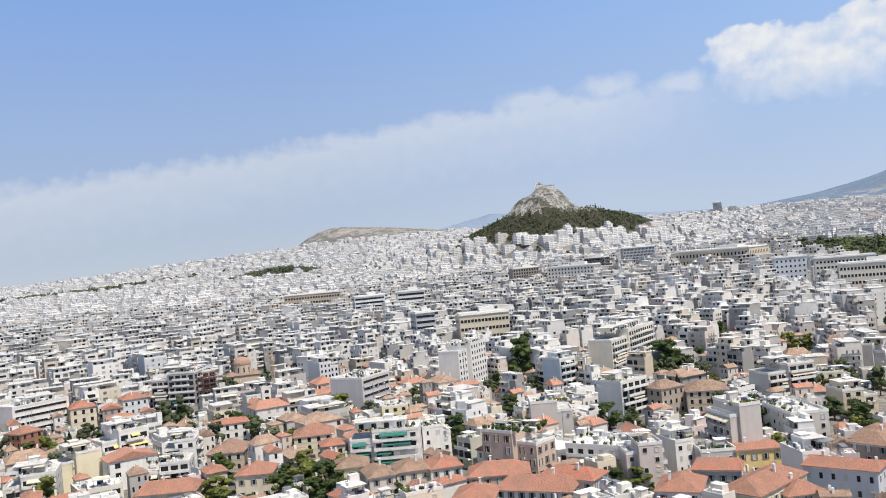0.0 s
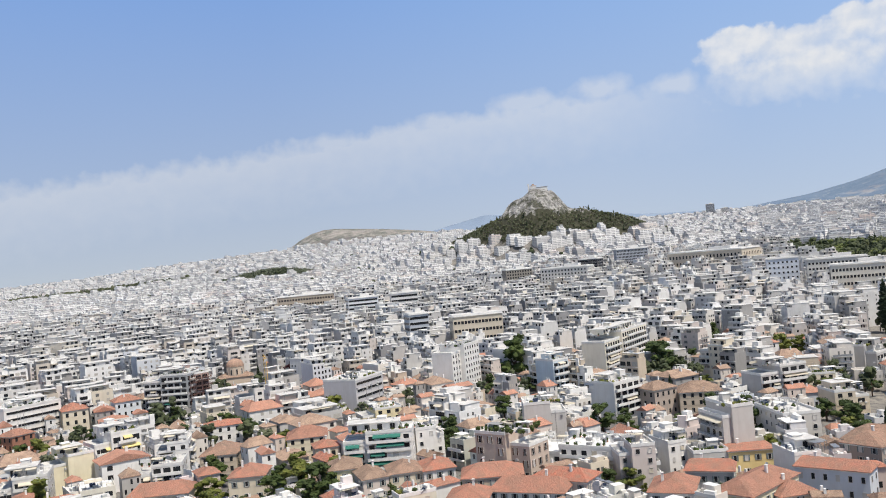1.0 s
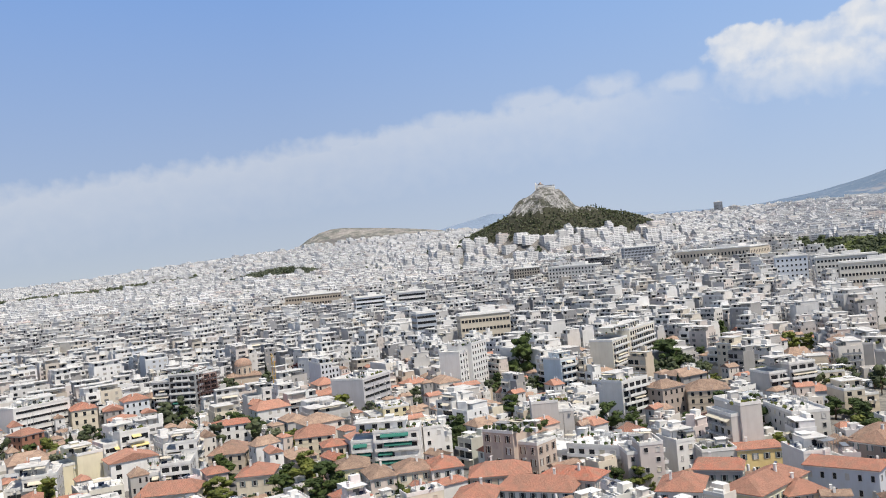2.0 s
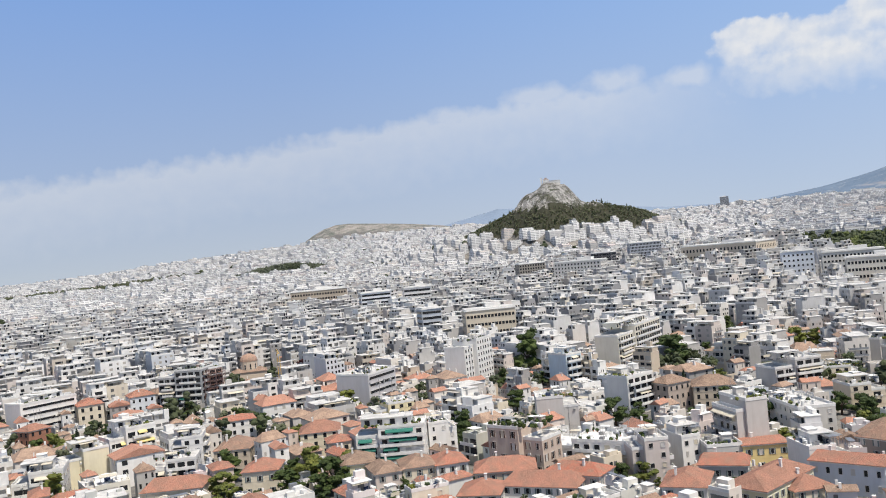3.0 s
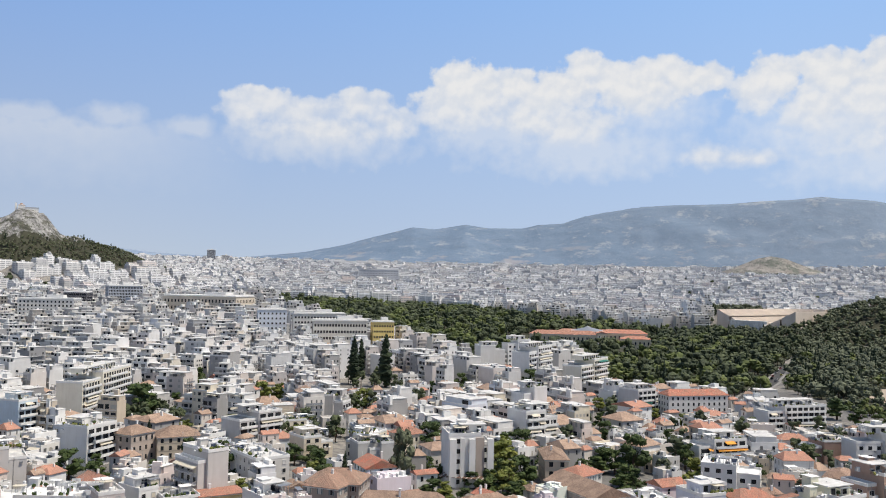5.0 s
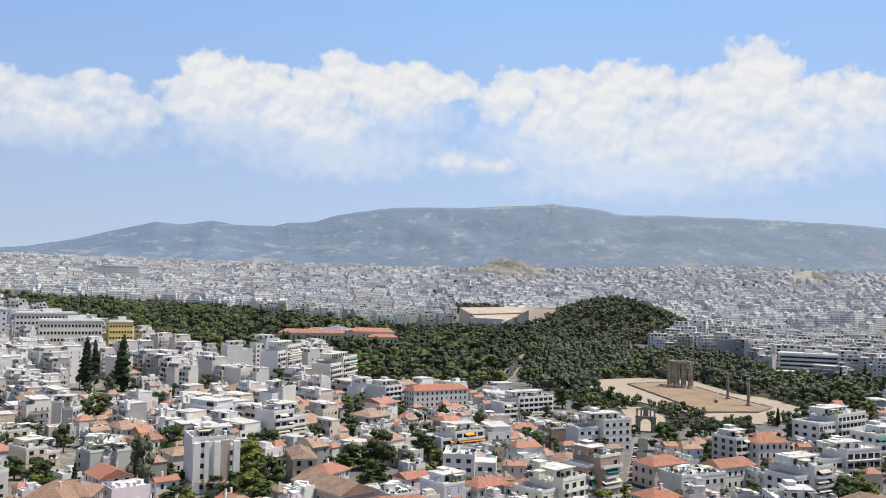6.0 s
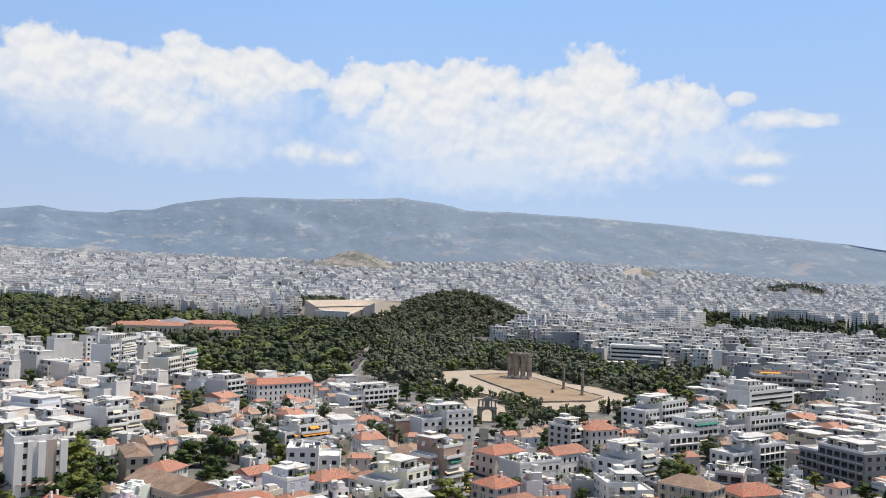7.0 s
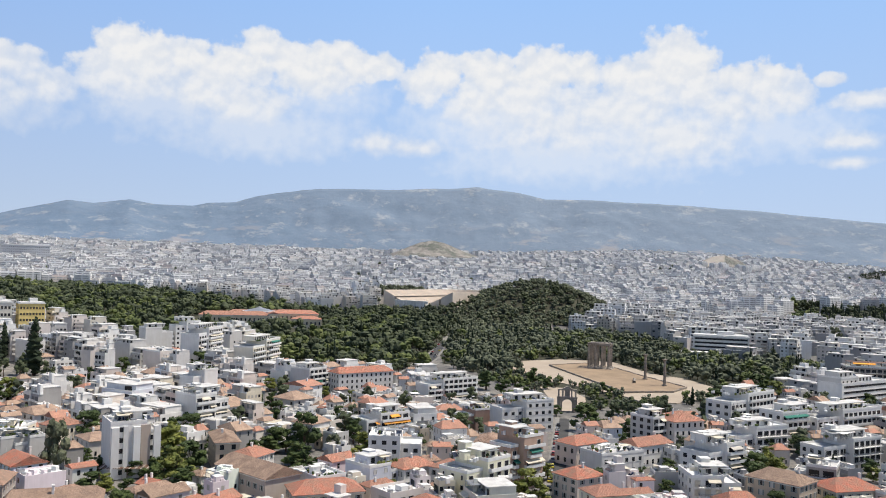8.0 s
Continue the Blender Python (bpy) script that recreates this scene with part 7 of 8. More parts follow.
apartment(146.6, 288.8, -34.8, 11.3, 12.0, 4, WHITE, "white block of flats with awnings on its side", front="window", right="balcony", awning=M_AWN_CREAM, fh=3.10)
apartment(134.9, 276.1, -36.1, 15.3, 12.0, 3, PALE, "low white house with a grey roof terrace", setback=False, fh=2.80)
apartment(98.5, 299.8, -28.0, 16.1, 14.0, 3, PALE, "white terraced building with a long pergola", front="balcony", fh=3.47)
house(161.1, 280.4, -43.5, 13.0, 16.0, 2, SAND, "low stone house with a weathered tiled roof", old=True, fh=3.35)
house(144.7, 236.4, -43.7, 11.3, 12.0, 2, CREAM, "cream house with green shutters and red tiles", fh=3.85)
house(137.9, 251.4, -17.3, 6.5, 9.0, 2, PINK, "pink house with a tiled roof", kind="plain", fh=3.85)
house(122.1, 250.9, -42.1, 18.5, 12.0, 1, CREAM, "long low house with an orange tiled roof", hip=0.3, fh=5.70)
apartment(236.4, 279.5, -25.0, 16.8, 14.0, 3, YELLOW, "pale yellow house with a flat roof", front="window", setback=False, fh=2.80)
apartment(183.3, 217.4, -47.0, 23.0, 12.0, 5, WHITE, "white block of flats with green awnings", front="balcony", awning=M_AWN_GREEN, roof="white", fh=2.88)
apartment(201.6, 213.8, -27.6, 10.7, 12.0, 4, WHITE, "white town house with rows of small dark windows", front="window", right="window", setback=False, fh=3.10)
house(164.7, 213.4, -38.2, 10.5, 12.0, 2, YELLOW, "yellow house with a faded tiled roof", old=True, fh=3.85)
house(164.2, 200.6, -25.9, 8.0, 14.0, 2, PINK, "old house with a faded tiled roof", old=True, fh=3.35)
house(173.4, 195.2, -34.7, 10.4, 12.0, 2, CREAM, "old house with a faded pink tiled roof", old=True, fh=3.35)
house(180.7, 188.7, -32.7, 9.8, 12.0, 2, WHITE, "house with an orange tiled roof and white chimney", fh=3.35)
_e = apartment(199.6, 173.3, -84.9, 18.5, 13.0, 4, (0.57, 0.47, 0.40), "beige-brown old mansion with shutters and a planted roof terrace", front="window", right="window", kind="brown", setback=False, win=(1.1, 2.2), fh=3.60)
_rng, _s = random.Random(5), Soup()
for _i in range(60):
    _a, _b = _rng.uniform(-8.8, 8.8), _rng.choice((-5.6, 5.4, _rng.uniform(-5.5, 5.5)))
    clump(_s, _a, _b, 15.9 + _rng.uniform(0.2, 0.9), _rng.uniform(0.4, 0.9), _rng.uniform(0.5, 1.0), _rng, False, 0, 0.45)
    leaves(_s, _a, _b, 16.4, 0.8, 0.8, 5, 0.25, _rng)
part("roof_planting", _s.mesh("roof_planting", [M_LEAF]), _e, None, "bushes of the planted roof terrace")["kind"] = "stuff"
apartment(217.3, 159.1, -78.5, 31.4, 17.0, 3, WHITE, "long white building with dark window bands", front="balcony", roof="white", setback=False, fh=2.80)
apartment(211.8, 137.8, -42.7, 9.9, 14.0, 4, (0.60, 0.54, 0.51), "grey-pink building with a dark roof", front="window", right="balcony", setback=False, fh=2.85)
apartment(226.7, 133.4, -28.0, 9.0, 11.0, 3, WHITE, "white rounded house with a roof terrace", front="window", every=2.2, fh=3.13)
house(234.0, 113.1, -48.4, 13.0, 9.0, 2, (0.78, 0.62, 0.30), "yellow house with a roof loggia", rise=0.8, fh=3.85)
apartment(226.7, 122.1, -46.7, 10.0, 9.0, 2, GREY, "low grey flat-roofed town house", setback=False, front="window", fh=3.70)
apartment(240.2, 122.0, -33.3, 9.6, 15.0, 6, (0.52, 0.50, 0.48), "tall grey block with a blank wall", front="blind", left="balcony", solid=False, setback=False, fh=3.07)
apartment(229.9, 94.7, -39.6, 12.3, 12.0, 3, WHITE, "white house with planted roof terraces", front="window", roof="white", fh=3.13)
house(223.4, 84.5, -85.7, 18.0, 8.0, 2, (0.62, 0.66, 0.72), "long pale house with a narrow red roof", hip=0.2, kind="plain", fh=3.85)
house(205.8, 90.8, -36.0, 10.4, 14.0, 2, CREAM, "house with a broad red tiled roof", fh=2.85)
house(192.9, 113.8, -67.7, 11.0, 14.0, 2, WHITE, "house with a bright orange tiled roof", fh=3.35)
house(200.7, 95.7, -93.0, 10.9, 24.0, 2, (0.66, 0.64, 0.46), "long pale green house with red tiles and white chimneys", fh=3.85)
house(209.4, 112.1, -66.9, 12.4, 9.0, 2, GREY, "long house with a rust-red roof", hip=0.2, fh=3.85)
house(249.8, 83.5, -100.3, 11.8, 14.0, 3, (0.38, 0.33, 0.29), "grey-brown old house with shutters", old=True, fh=2.90)
house(178.2, 148.9, -68.4, 21.1, 12.0, 2, WHITE, "long white house with a red tiled roof", hip=0.3, fh=2.85)
house(188.3, 144.9, -78.9, 17.0, 10.0, 2, PINK, "house with a wide red tiled roof", fh=3.35)
house(182.4, 166.8, -48.1, 17.4, 12.0, 2, SAND, "house with a faded red tiled roof", fh=3.35)
house(164.2, 159.2, -57.0, 11.1, 12.0, 2, WHITE, "house with a red tiled roof below a terrace", fh=2.85)
apartment(285.9, 388.0, -17.4, 11.6, 20.0, 6, (0.66, 0.67, 0.70), "pale blue-white building with vertical stripes", front="window", every=2.0, fh=2.90)
apartment(258.2, 321.8, 18.1, 25.0, 18.0, 5, (0.55, 0.54, 0.56), "grey office with window bands and a dark roof", front="window", strip=1.4, setback=False, left="blind", fh=3.28)
apartment(315.3, 306.7, 16.4, 26.9, 14.0, 8, WHITE, "tall white block with a grid of small windows", front="window", left="blind", every=2.6, setback=False, fh=3.05)
apartment(393.9, 260.2, 11.6, 60.0, 14.0, 7, (0.74, 0.70, 0.60), "broad cream hotel with rows of balconies", front="balcony", fh=3.20)
apartment(328.3, 252.4, -8.1, 15.4, 12.0, 5, (0.60, 0.68, 0.74), "pale blue building with glazed balconies", front="balcony", left="blind", fh=3.28)
apartment(244.1, 195.2, -47.3, 15.0, 14.0, 4, (0.56, 0.54, 0.52), "grey building with blank concrete walls", front="blind", right="window", setback=False, fh=3.60)
apartment(289.7, 194.9, -96.6, 15.0, 16.0, 5, PALE, "grey-white block with balconies on its side", front="blind", right="balcony", fh=2.88)
apartment(340.0, 149.9, -29.1, 21.0, 14.0, 5, (0.50, 0.49, 0.48), "dark modern block with stepped terraces", front="balcony", right="balcony", solid=True, fh=2.88)
apartment(274.2, 120.2, -131.9, 31.6, 12.0, 4, (0.58, 0.56, 0.53), "long grey building along a narrow street", front="window", left="window", setback=False, fh=2.85)
house(300.1, 181.3, -16.8, 12.0, 11.0, 3, (0.45, 0.38, 0.33), "stone house with an old tiled roof", old=True, fh=3.57)
house(311.2, 168.7, -56.3, 16.1, 14.0, 3, SAND, "broad house with an old tiled roof", old=True, fh=2.90)
house(181.0, 244.4, -30.0, 8.4, 9.0, 2, CREAM, "cream house with an orange roof", fh=3.85)
house(187.1, 263.5, -37.4, 14.5, 14.0, 3, (0.74, 0.66, 0.50), "cream house with a faded orange roof", fh=2.90)
apartment(409.2, 136.0, -93.9, 12.3, 12.0, 4, GREY, "grey block with blank side walls", front="blind", right="balcony", fh=3.35)
apartment(331.9, 96.9, -99.5, 11.3, 16.0, 3, CREAM, "cream house with a white roof", front="window", roof="white", setback=False, fh=3.13)
apartment(325.5, 92.9, -53.5, 14.2, 10.0, 2, (0.50, 0.49, 0.47), "low building with a blank grey wall", front="blind", setback=False, extra=0, fh=3.70)
house(292.2, 81.8, -53.4, 11.0, 13.0, 2, (0.62, 0.68, 0.76), "pale blue house with an orange tiled gable", hip=0, kind="plain", fh=2.85)
house(255.3, 83.2, -87.7, 17.0, 14.0, 3, (0.40, 0.35, 0.31), "grey-brown house with rows of shuttered windows", old=True, kind="brown", fh=2.90)
house(237.3, 58.3, -81.2, 23.6, 12.0, 2, SAND, "long house with a weathered tiled roof", old=True, hip=0.2, fh=3.85)
apartment(362.1, 138.1, -50.2, 16.1, 12.0, 3, CREAM, "low cream house with a parapet", front="window", setback=False, fh=2.80)
apartment(325.5, 117.3, -41.2, 14.3, 12.0, 3, (0.68, 0.60, 0.48), "cream house with a roof terrace", front="window", fh=2.80)
house(347.8, 83.3, -47.1, 12.1, 10.0, 2, CREAM, "house with a red tiled roof beside a cypress", fh=3.85)
apartment(633.8, 89.1, -62.0, 20.0, 14.0, 7, (0.62, 0.61, 0.59), "grey-white block of flats beside the park", front="blind", right="balcony", fh=3.3)
apartment(646.1, 70.8, -60.0, 18.0, 14.0, 8, WHITE, "tall white block of flats with dark windows beside the park", front="window", right="balcony", fh=3.4)
_e = apartment(298.8, 49.7, -68.3, 16.0, 14.0, 5, WHITE, "white modern block with projecting bays and a bare brick strip", front="window", right="window", every=4.0, win=(0.8, 1.6), extra=4, fh=3.48)
for _px, _w, _out, _c in ((-6.6, 2.4, 1.3, WHITE), (-3.2, 1.5, 0.7, PALE), (0.2, 2.2, 1.3, WHITE), (3.1, 3.0, 0.5, (0.44, 0.37, 0.32)), (6.7, 2.2, 1.3, WHITE)):
    _s = Soup()
    _s.box(_px, -7.0 - _out / 2, 0.3, 17.6 - 0.5 * _out, _w, _out, 0, 0, under=True)
    part("bay", _s.mesh("bay", [M_PLASTER]), _e, None, "bare brick strip" if _w == 3.0 else "", _c)
apartment(324.2, 89.6, -51.5, 9.4, 10.0, 3, GREY, "low grey building with a blank wall", front="blind", setback=False, fh=2.47)
house(308.4, 19.8, -78.8, 8.2, 20.0, 3, (0.60, 0.50, 0.38), "stone house with a faded tiled roof", old=True, kind="brown", fh=3.23)
house(285.8, 9.7, -122.9, 10.1, 12.0, 3, WARM, "house with a brick-red hipped roof", fh=2.90)
house(263.9, 7.0, -53.2, 12.7, 26.0, 2, (0.44, 0.38, 0.34), "long shed with a grey-brown gabled roof", old=True, hip=0, chimney=False, front="blind", fh=4.35)
apartment(369.4, 32.4, -45.4, 18.8, 13.0, 5, PALE, "white block of flats with a blue blind", front="balcony", awning=M_AWN_CREAM, fh=3.28)
apartment(444.0, 41.4, -43.8, 14.2, 12.0, 5, (0.71, 0.70, 0.69), "white block with a blank bluish wall", front="blind", fh=3.48)
apartment(594.1, 53.7, -17.5, 37.4, 14.0, 8, (0.70, 0.69, 0.68), "tall pale block with long balconies", front="balcony", fh=3.42)
apartment(557.1, 15.5, -21.8, 40.5, 14.0, 7, (0.70, 0.66, 0.56), "cream block with a columned top storey", front="balcony", fh=3.34)
apartment(501.3, -1.8, -49.8, 9.8, 14.0, 4, WHITE, "white block with square windows", front="window", fh=3.35)
apartment(483.4, -16.9, -43.4, 20.2, 14.0, 5, (0.58, 0.57, 0.56), "grey-white block with glazed galleries", front="balcony", fh=2.88)
house(483.8, -44.8, -64.7, 35.7, 12.0, 4, PALE, "long white building with a red tiled roof", hip=0.3, kind="plain", fh=3.17)
apartment(355.2, -40.7, -59.4, 21.4, 14.0, 4, PALE, "white block with orange blinds on the top storey", front="balcony", awning=M_AWN_ORANGE, fh=2.60)
apartment(311.6, -42.0, -101.6, 19.0, 16.0, 3, WHITE, "white building with a broad white roof", front="window", left="blind", roof="white", setback=False, fh=3.13)
apartment(271.0, -30.0, -55.1, 15.1, 12.0, 3, (0.60, 0.62, 0.70), "bluish house with a roof terrace", front="window", fh=2.80)
apartment(248.8, -57.5, -53.6, 17.6, 13.0, 5, (0.74, 0.72, 0.56), "pale yellow-green block with curved balconies", front="balcony", left="window", solid=True, fh=2.88)
apartment(274.0, -77.6, -57.4, 13.4, 12.0, 5, (0.42, 0.30, 0.24), "brown block with corner balconies and a planted roof", front="balcony", left="balcony", roof="white", fh=3.28)
house(300.8, -75.1, -111.9, 9.0, 14.0, 3, (0.66, 0.58, 0.44), "cream house with an old tiled roof", old=True, fh=3.23)
apartment(378.2, -88.1, -72.0, 19.8, 12.0, 3, (0.32, 0.22, 0.18), "brown-red building with a sunken roof terrace", front="blind", setback=False, fh=2.80)
apartment(369.8, -107.2, -71.9, 26.6, 12.0, 4, PALE, "white-grey block of flats", front="window", right="window", fh=3.35)
apartment(446.5, -87.5, -62.3, 33.0, 12.0, 5, PALE, "white block of flats with rooftop pergolas", front="balcony", fh=2.68)
house(325.5, -161.3, -76.6, 15.4, 14.0, 4, (0.72, 0.68, 0.64), "pale house with a salmon hipped roof", kind="plain", rise=3.2, right="blind", fh=3.17)
apartment(327.2, -150.6, -65.6, 12.4, 12.0, 5, GREY, "grey block with deep balconies", front="balcony", left="window", fh=2.68)
apartment(278.1, -151.1, -66.4, 17.5, 14.0, 4, WHITE, "white block with teal glazed balconies", front="balcony", left="window", fh=3.10)
apartment(249.3, -134.9, -98.8, 16.5, 14.0, 3, (0.74, 0.73, 0.68), "white terraced house with awnings", front="balcony", solid=False, awning=M_AWN_CREAM, roof="white", left="window", fh=2.80)
apartment(255.5, -176.8, -131.1, 13.2, 12.0, 3, (0.40, 0.38, 0.35), "grey-brown unplastered building with bare walls", front="balcony", solid=False, setback=False, left="window", fh=3.13)
house(241.1, -154.5, -148.7, 17.3, 12.0, 3, (0.56, 0.46, 0.36), "old stone house with a brown tiled roof", old=True, fh=2.90)
apartment(374.9, -218.4, -60.0, 38.2, 14.0, 5, (0.66, 0.65, 0.63), "grey-white block with rounded top storey", front="balcony", left="window", fh=3.28)
apartment(319.7, -191.2, -74.3, 29.2, 12.0, 3, WHITE, "long white house with a flat roof", front="balcony", solid=False, roof="white", left="window", fh=3.47)
apartment(340.5, -222.1, -69.8, 25.2, 12.0, 4, PALE, "block of flats with rooftop pergolas", front="balcony", left="window", fh=3.35)
apartment(345.0, -250.5, -70.1, 44.4, 12.0, 4, WHITE, "long white block of flats", front="balcony", left="window", fh=3.35)
apartment(427.3, -319.5, -65.8, 50.7, 14.0, 5, WHITE, "white modern building with long window bands", front="window", strip=1.4, fh=3.08)
apartment(289.5, -210.7, -71.6, 30.2, 13.0, 4, PALE, "white block with arched top windows", front="balcony", solid=False, left="window", fh=2.85)
house(237.5, -174.3, -85.0, 16.8, 12.0, 2, CREAM, "house with a red tiled roof and chimneys", fh=3.35)
house(247.0, -12.7, -80.4, 20.3, 12.0, 2, CREAM, "house with a broad red tiled roof", fh=3.35)
apartment(260.5, -12.1, -61.1, 10.3, 12.0, 2, WHITE, "low white house with a white roof", front="window", roof="white", setback=False, fh=3.70)
house(276.0, -41.9, -57.4, 13.6, 10.0, 2, WHITE, "house with a crossed red tiled roof", fh=3.35)
house(271.7, -55.5, -135.9, 11.6, 10.0, 2, WHITE, "small house with a red tiled roof", fh=3.35)
house(305.9, -112.2, -63.2, 17.0, 11.0, 2, PINK, "house with a salmon tiled roof beside the street", fh=3.85)
house(254.9, -92.7, -64.9, 11.9, 11.0, 3, PINK, "pinkish house with a tiled roof along the street", fh=2.57)
apartment(288.7, -117.6, -70.8, 19.8, 12.0, 2, PALE, "low white building with a broad grey roof", front="window", setback=False, fh=3.70)
house(302.4, -136.8, -66.2, 18.8, 10.0, 2, WHITE, "house with a bright orange roof strip", hip=0.2, fh=3.85)
apartment(271.3, -239.9, -174.6, 32.3, 13.0, 4, (0.27, 0.27, 0.27), "dark grey block of flats with long railed balconies", front="balcony", left="balcony", solid=False, fh=3.35)
apartment(425.3, -311.1, -66.9, 28.9, 14.0, 5, (0.58, 0.57, 0.55), "pale grey stepped block with a dark top storey", front="window", right="balcony", fh=3.68)

def timber_terrace(x, y, turn, w, d, h):
    """A flat terrace roof of brown boards on posts, over a dark gallery."""
    e = empty_at("terrace_roof", x, y, turn, "broad brown timber roof over a terrace with orange blinds", "roof", lift=h)
    board = Soup()
    board.box(0, 0, 0, 0.14, w, 0.55, 0, 0, under=True)
    bm = board.mesh("board", [M_SHUTTER_BROWN])
    n = int(d / 0.62)
    for i in range(n):
        part("board", bm, e, local(0, -d / 2 + (i + 0.5) * d / n, 2.9))
    for sx in (-0.48, -0.16, 0.16, 0.48):
        for sy in (-0.46, 0.46):
            s = Soup()
            s.box(sx * w, sy * d, 0, 2.9, 0.3, 0.3)
            part("post", s.mesh("post", [M_SHUTTER_BROWN]), e)
    part("blind", awning_mesh(round(w * 0.4, 1), M_AWN_ORANGE), e, local(-w * 0.25, -d / 2, 2.8), "orange canvas blind")


_x, _y = polar(127.9, 620)
apartment(_x, _y, -112, 38.0, 15.0, 5, (0.34, 0.29, 0.26), "dark brown block with glazed galleries and a timber terrace", front="balcony", left="balcony", setback=False, extra=1, fh=3.3, solid=False)
timber_terrace(_x, _y, -112, 34.0, 12.0, 17.3)

# ---- large blocks in the middle distance ----
big_block("hotel", 763.5, 559.1, -73.5, 54.4, 24.0, 29.0, (0.72, 0.70, 0.66), "large white hotel with rows of windows", 7, 14, (1.6, 2.0), 7)
big_block("office_building", 841.3, 581.2, -70.2, 24.1, 26.0, 28.8, (0.10, 0.10, 0.11), "dark glass-fronted office block", 8, 1, (1, 1), band=True)
big_block("office_building", 782.0, 646.5, -35.6, 32.2, 20.0, 29.4, (0.30, 0.28, 0.25), "brown office block with a grid of windows", 8, 10, (1.8, 2.0), 6)
big_block("office_building", 899.9, 561.7, -48.1, 38.0, 22.0, 33.2, (0.40, 0.43, 0.48), "tall blue-grey office slab", 9, 22, (1.1, 2.2), 8)
big_block("office_building", 429.3, 395.7, -37.5, 34.5, 18.0, 29.6, (0.60, 0.54, 0.44), "tan building with a pillared top storey", 5, 14, (2.0, 2.0), 5, False)
big_block("office_building", 591.4, 812.6, -36.0, 65.1, 20.0, 29.6, (0.44, 0.38, 0.31), "long brown building with a flat top storey", 5, 20, (2.2, 2.2), 6)
big_block("office_building", 434.1, 460.3, -28.5, 14.9, 16.0, 29.8, (0.46, 0.50, 0.56), "blue-grey glazed office block", 7, 1, (1, 1), band=True)
big_block("office_building", 558.3, 671.0, -29.9, 31.0, 16.0, 29.6, (0.68, 0.70, 0.74), "white office with window bands", 7, 1, (1, 1), band=True)
big_block("office_building", 597.9, 649.8, -37.7, 28.4, 16.0, 29.6, (0.66, 0.66, 0.66), "white office with balcony bands", 6, 1, (1, 1), band=True)
big_block("office_building", 710.6, 233.5, -66.9, 47.1, 16.0, 29.5, (0.70, 0.67, 0.60), "long white building with tall pillars", 5, 18, (1.8, 2.2), 5)
big_block("apartment_building", 720.3, 197.4, -64.8, 18.7, 14.0, 29.6, (0.78, 0.60, 0.24), "yellow block of flats near the park", 6, 8, (1.6, 1.6), 4)
big_block("apartment_building", 758.3, 317.1, -62.3, 26.9, 14.0, 29.2, (0.68, 0.72, 0.78), "bluish-white block of flats near the square", 6, 7, (1.6, 1.8), 4)
big_block("apartment_building", 756.5, 269.2, -65.5, 48.3, 16.0, 29.2, (0.66, 0.64, 0.60), "long pale block of flats facing the park", 6, 16, (1.8, 1.8), 4)

# ---- building works ----
def scaffold(x, y, turn, w, h):
    """Poles and decks of a scaffold before a front."""
    e = empty_at("scaffolding", x, y, turn, "brown scaffolding of poles and decks before a block", "scaffolding")
    pole, deck = Soup(), Soup()
    pole.tube(0, 0, -1, h, 0.09, 0.09, 6)
    deck.box(0, 0, 0, 0.1, w, 1.1, 0, 0, under=True)
    pm, dm = pole.mesh("pole", [M_RUST]), deck.mesh("deck", [M_RUST])
    n = int(w / 1.8)
    for i in range(n + 1):
        for sy in (-0.5, 0.5):
            part("pole", pm, e, local(-w / 2 + i * w / n, sy, 0))
    for k in range(1, int(h / 2)):
        part("deck", dm, e, local(0, 0, 2.0 * k))


def crane(x, y, turn, h, reach):
    """A slim tower crane with its jib."""
    e = empty_at("tower_crane", x, y, turn, "slim yellow tower crane over the roofs", "crane")
    s = Soup()
    for sx in (-0.6, 0.6):
        for sy in (-0.6, 0.6):
            s.box(sx, sy, 0, h, 0.18, 0.18)
    for k in range(int(h / 1.5)):
        s.box(0, -0.6 if k % 2 else 0.6, 1.5 * k, 1.5 * k + 0.12, 1.3, 0.12, 0, 0, under=True)
        s.box(-0.6 if k % 2 else 0.6, 0, 1.5 * k + 0.7, 1.5 * k + 0.82, 0.12, 1.3, 0, 0, under=True)
    part("mast", s.mesh("mast", [M_CRANE]), e)
    s = Soup()
    s.box(reach * 0.3, -0.3, h, h + 0.2, reach, 0.2, 0, 0, under=True)
    s.box(reach * 0.3, 0.3, h, h + 0.2, reach, 0.2, 0, 0, under=True)
    s.box(reach * 0.3, 0, h + 0.9, h + 1.1, reach, 0.2, 0, 0, under=True)
    part("jib", s.mesh("jib", [M_CRANE]), e)
    s = Soup()
    s.box(-reach * 0.17, 0, h - 1.2, h, 1.4, 1.2, 0, 0, under=True)
    part("counterweight", s.mesh("counterweight", [M_ROOF]), e)


M_RUST = plain("rusty_poles", (0.20, 0.11, 0.09), 0.8)
M_CRANE = plain("crane_paint", (0.72, 0.45, 0.08), 0.5, var=0.1)
scaffold(220.9 , 400.9, 6.2, 13.5, 22)
crane(*polar(33.05, 428), 60, 29, 16)

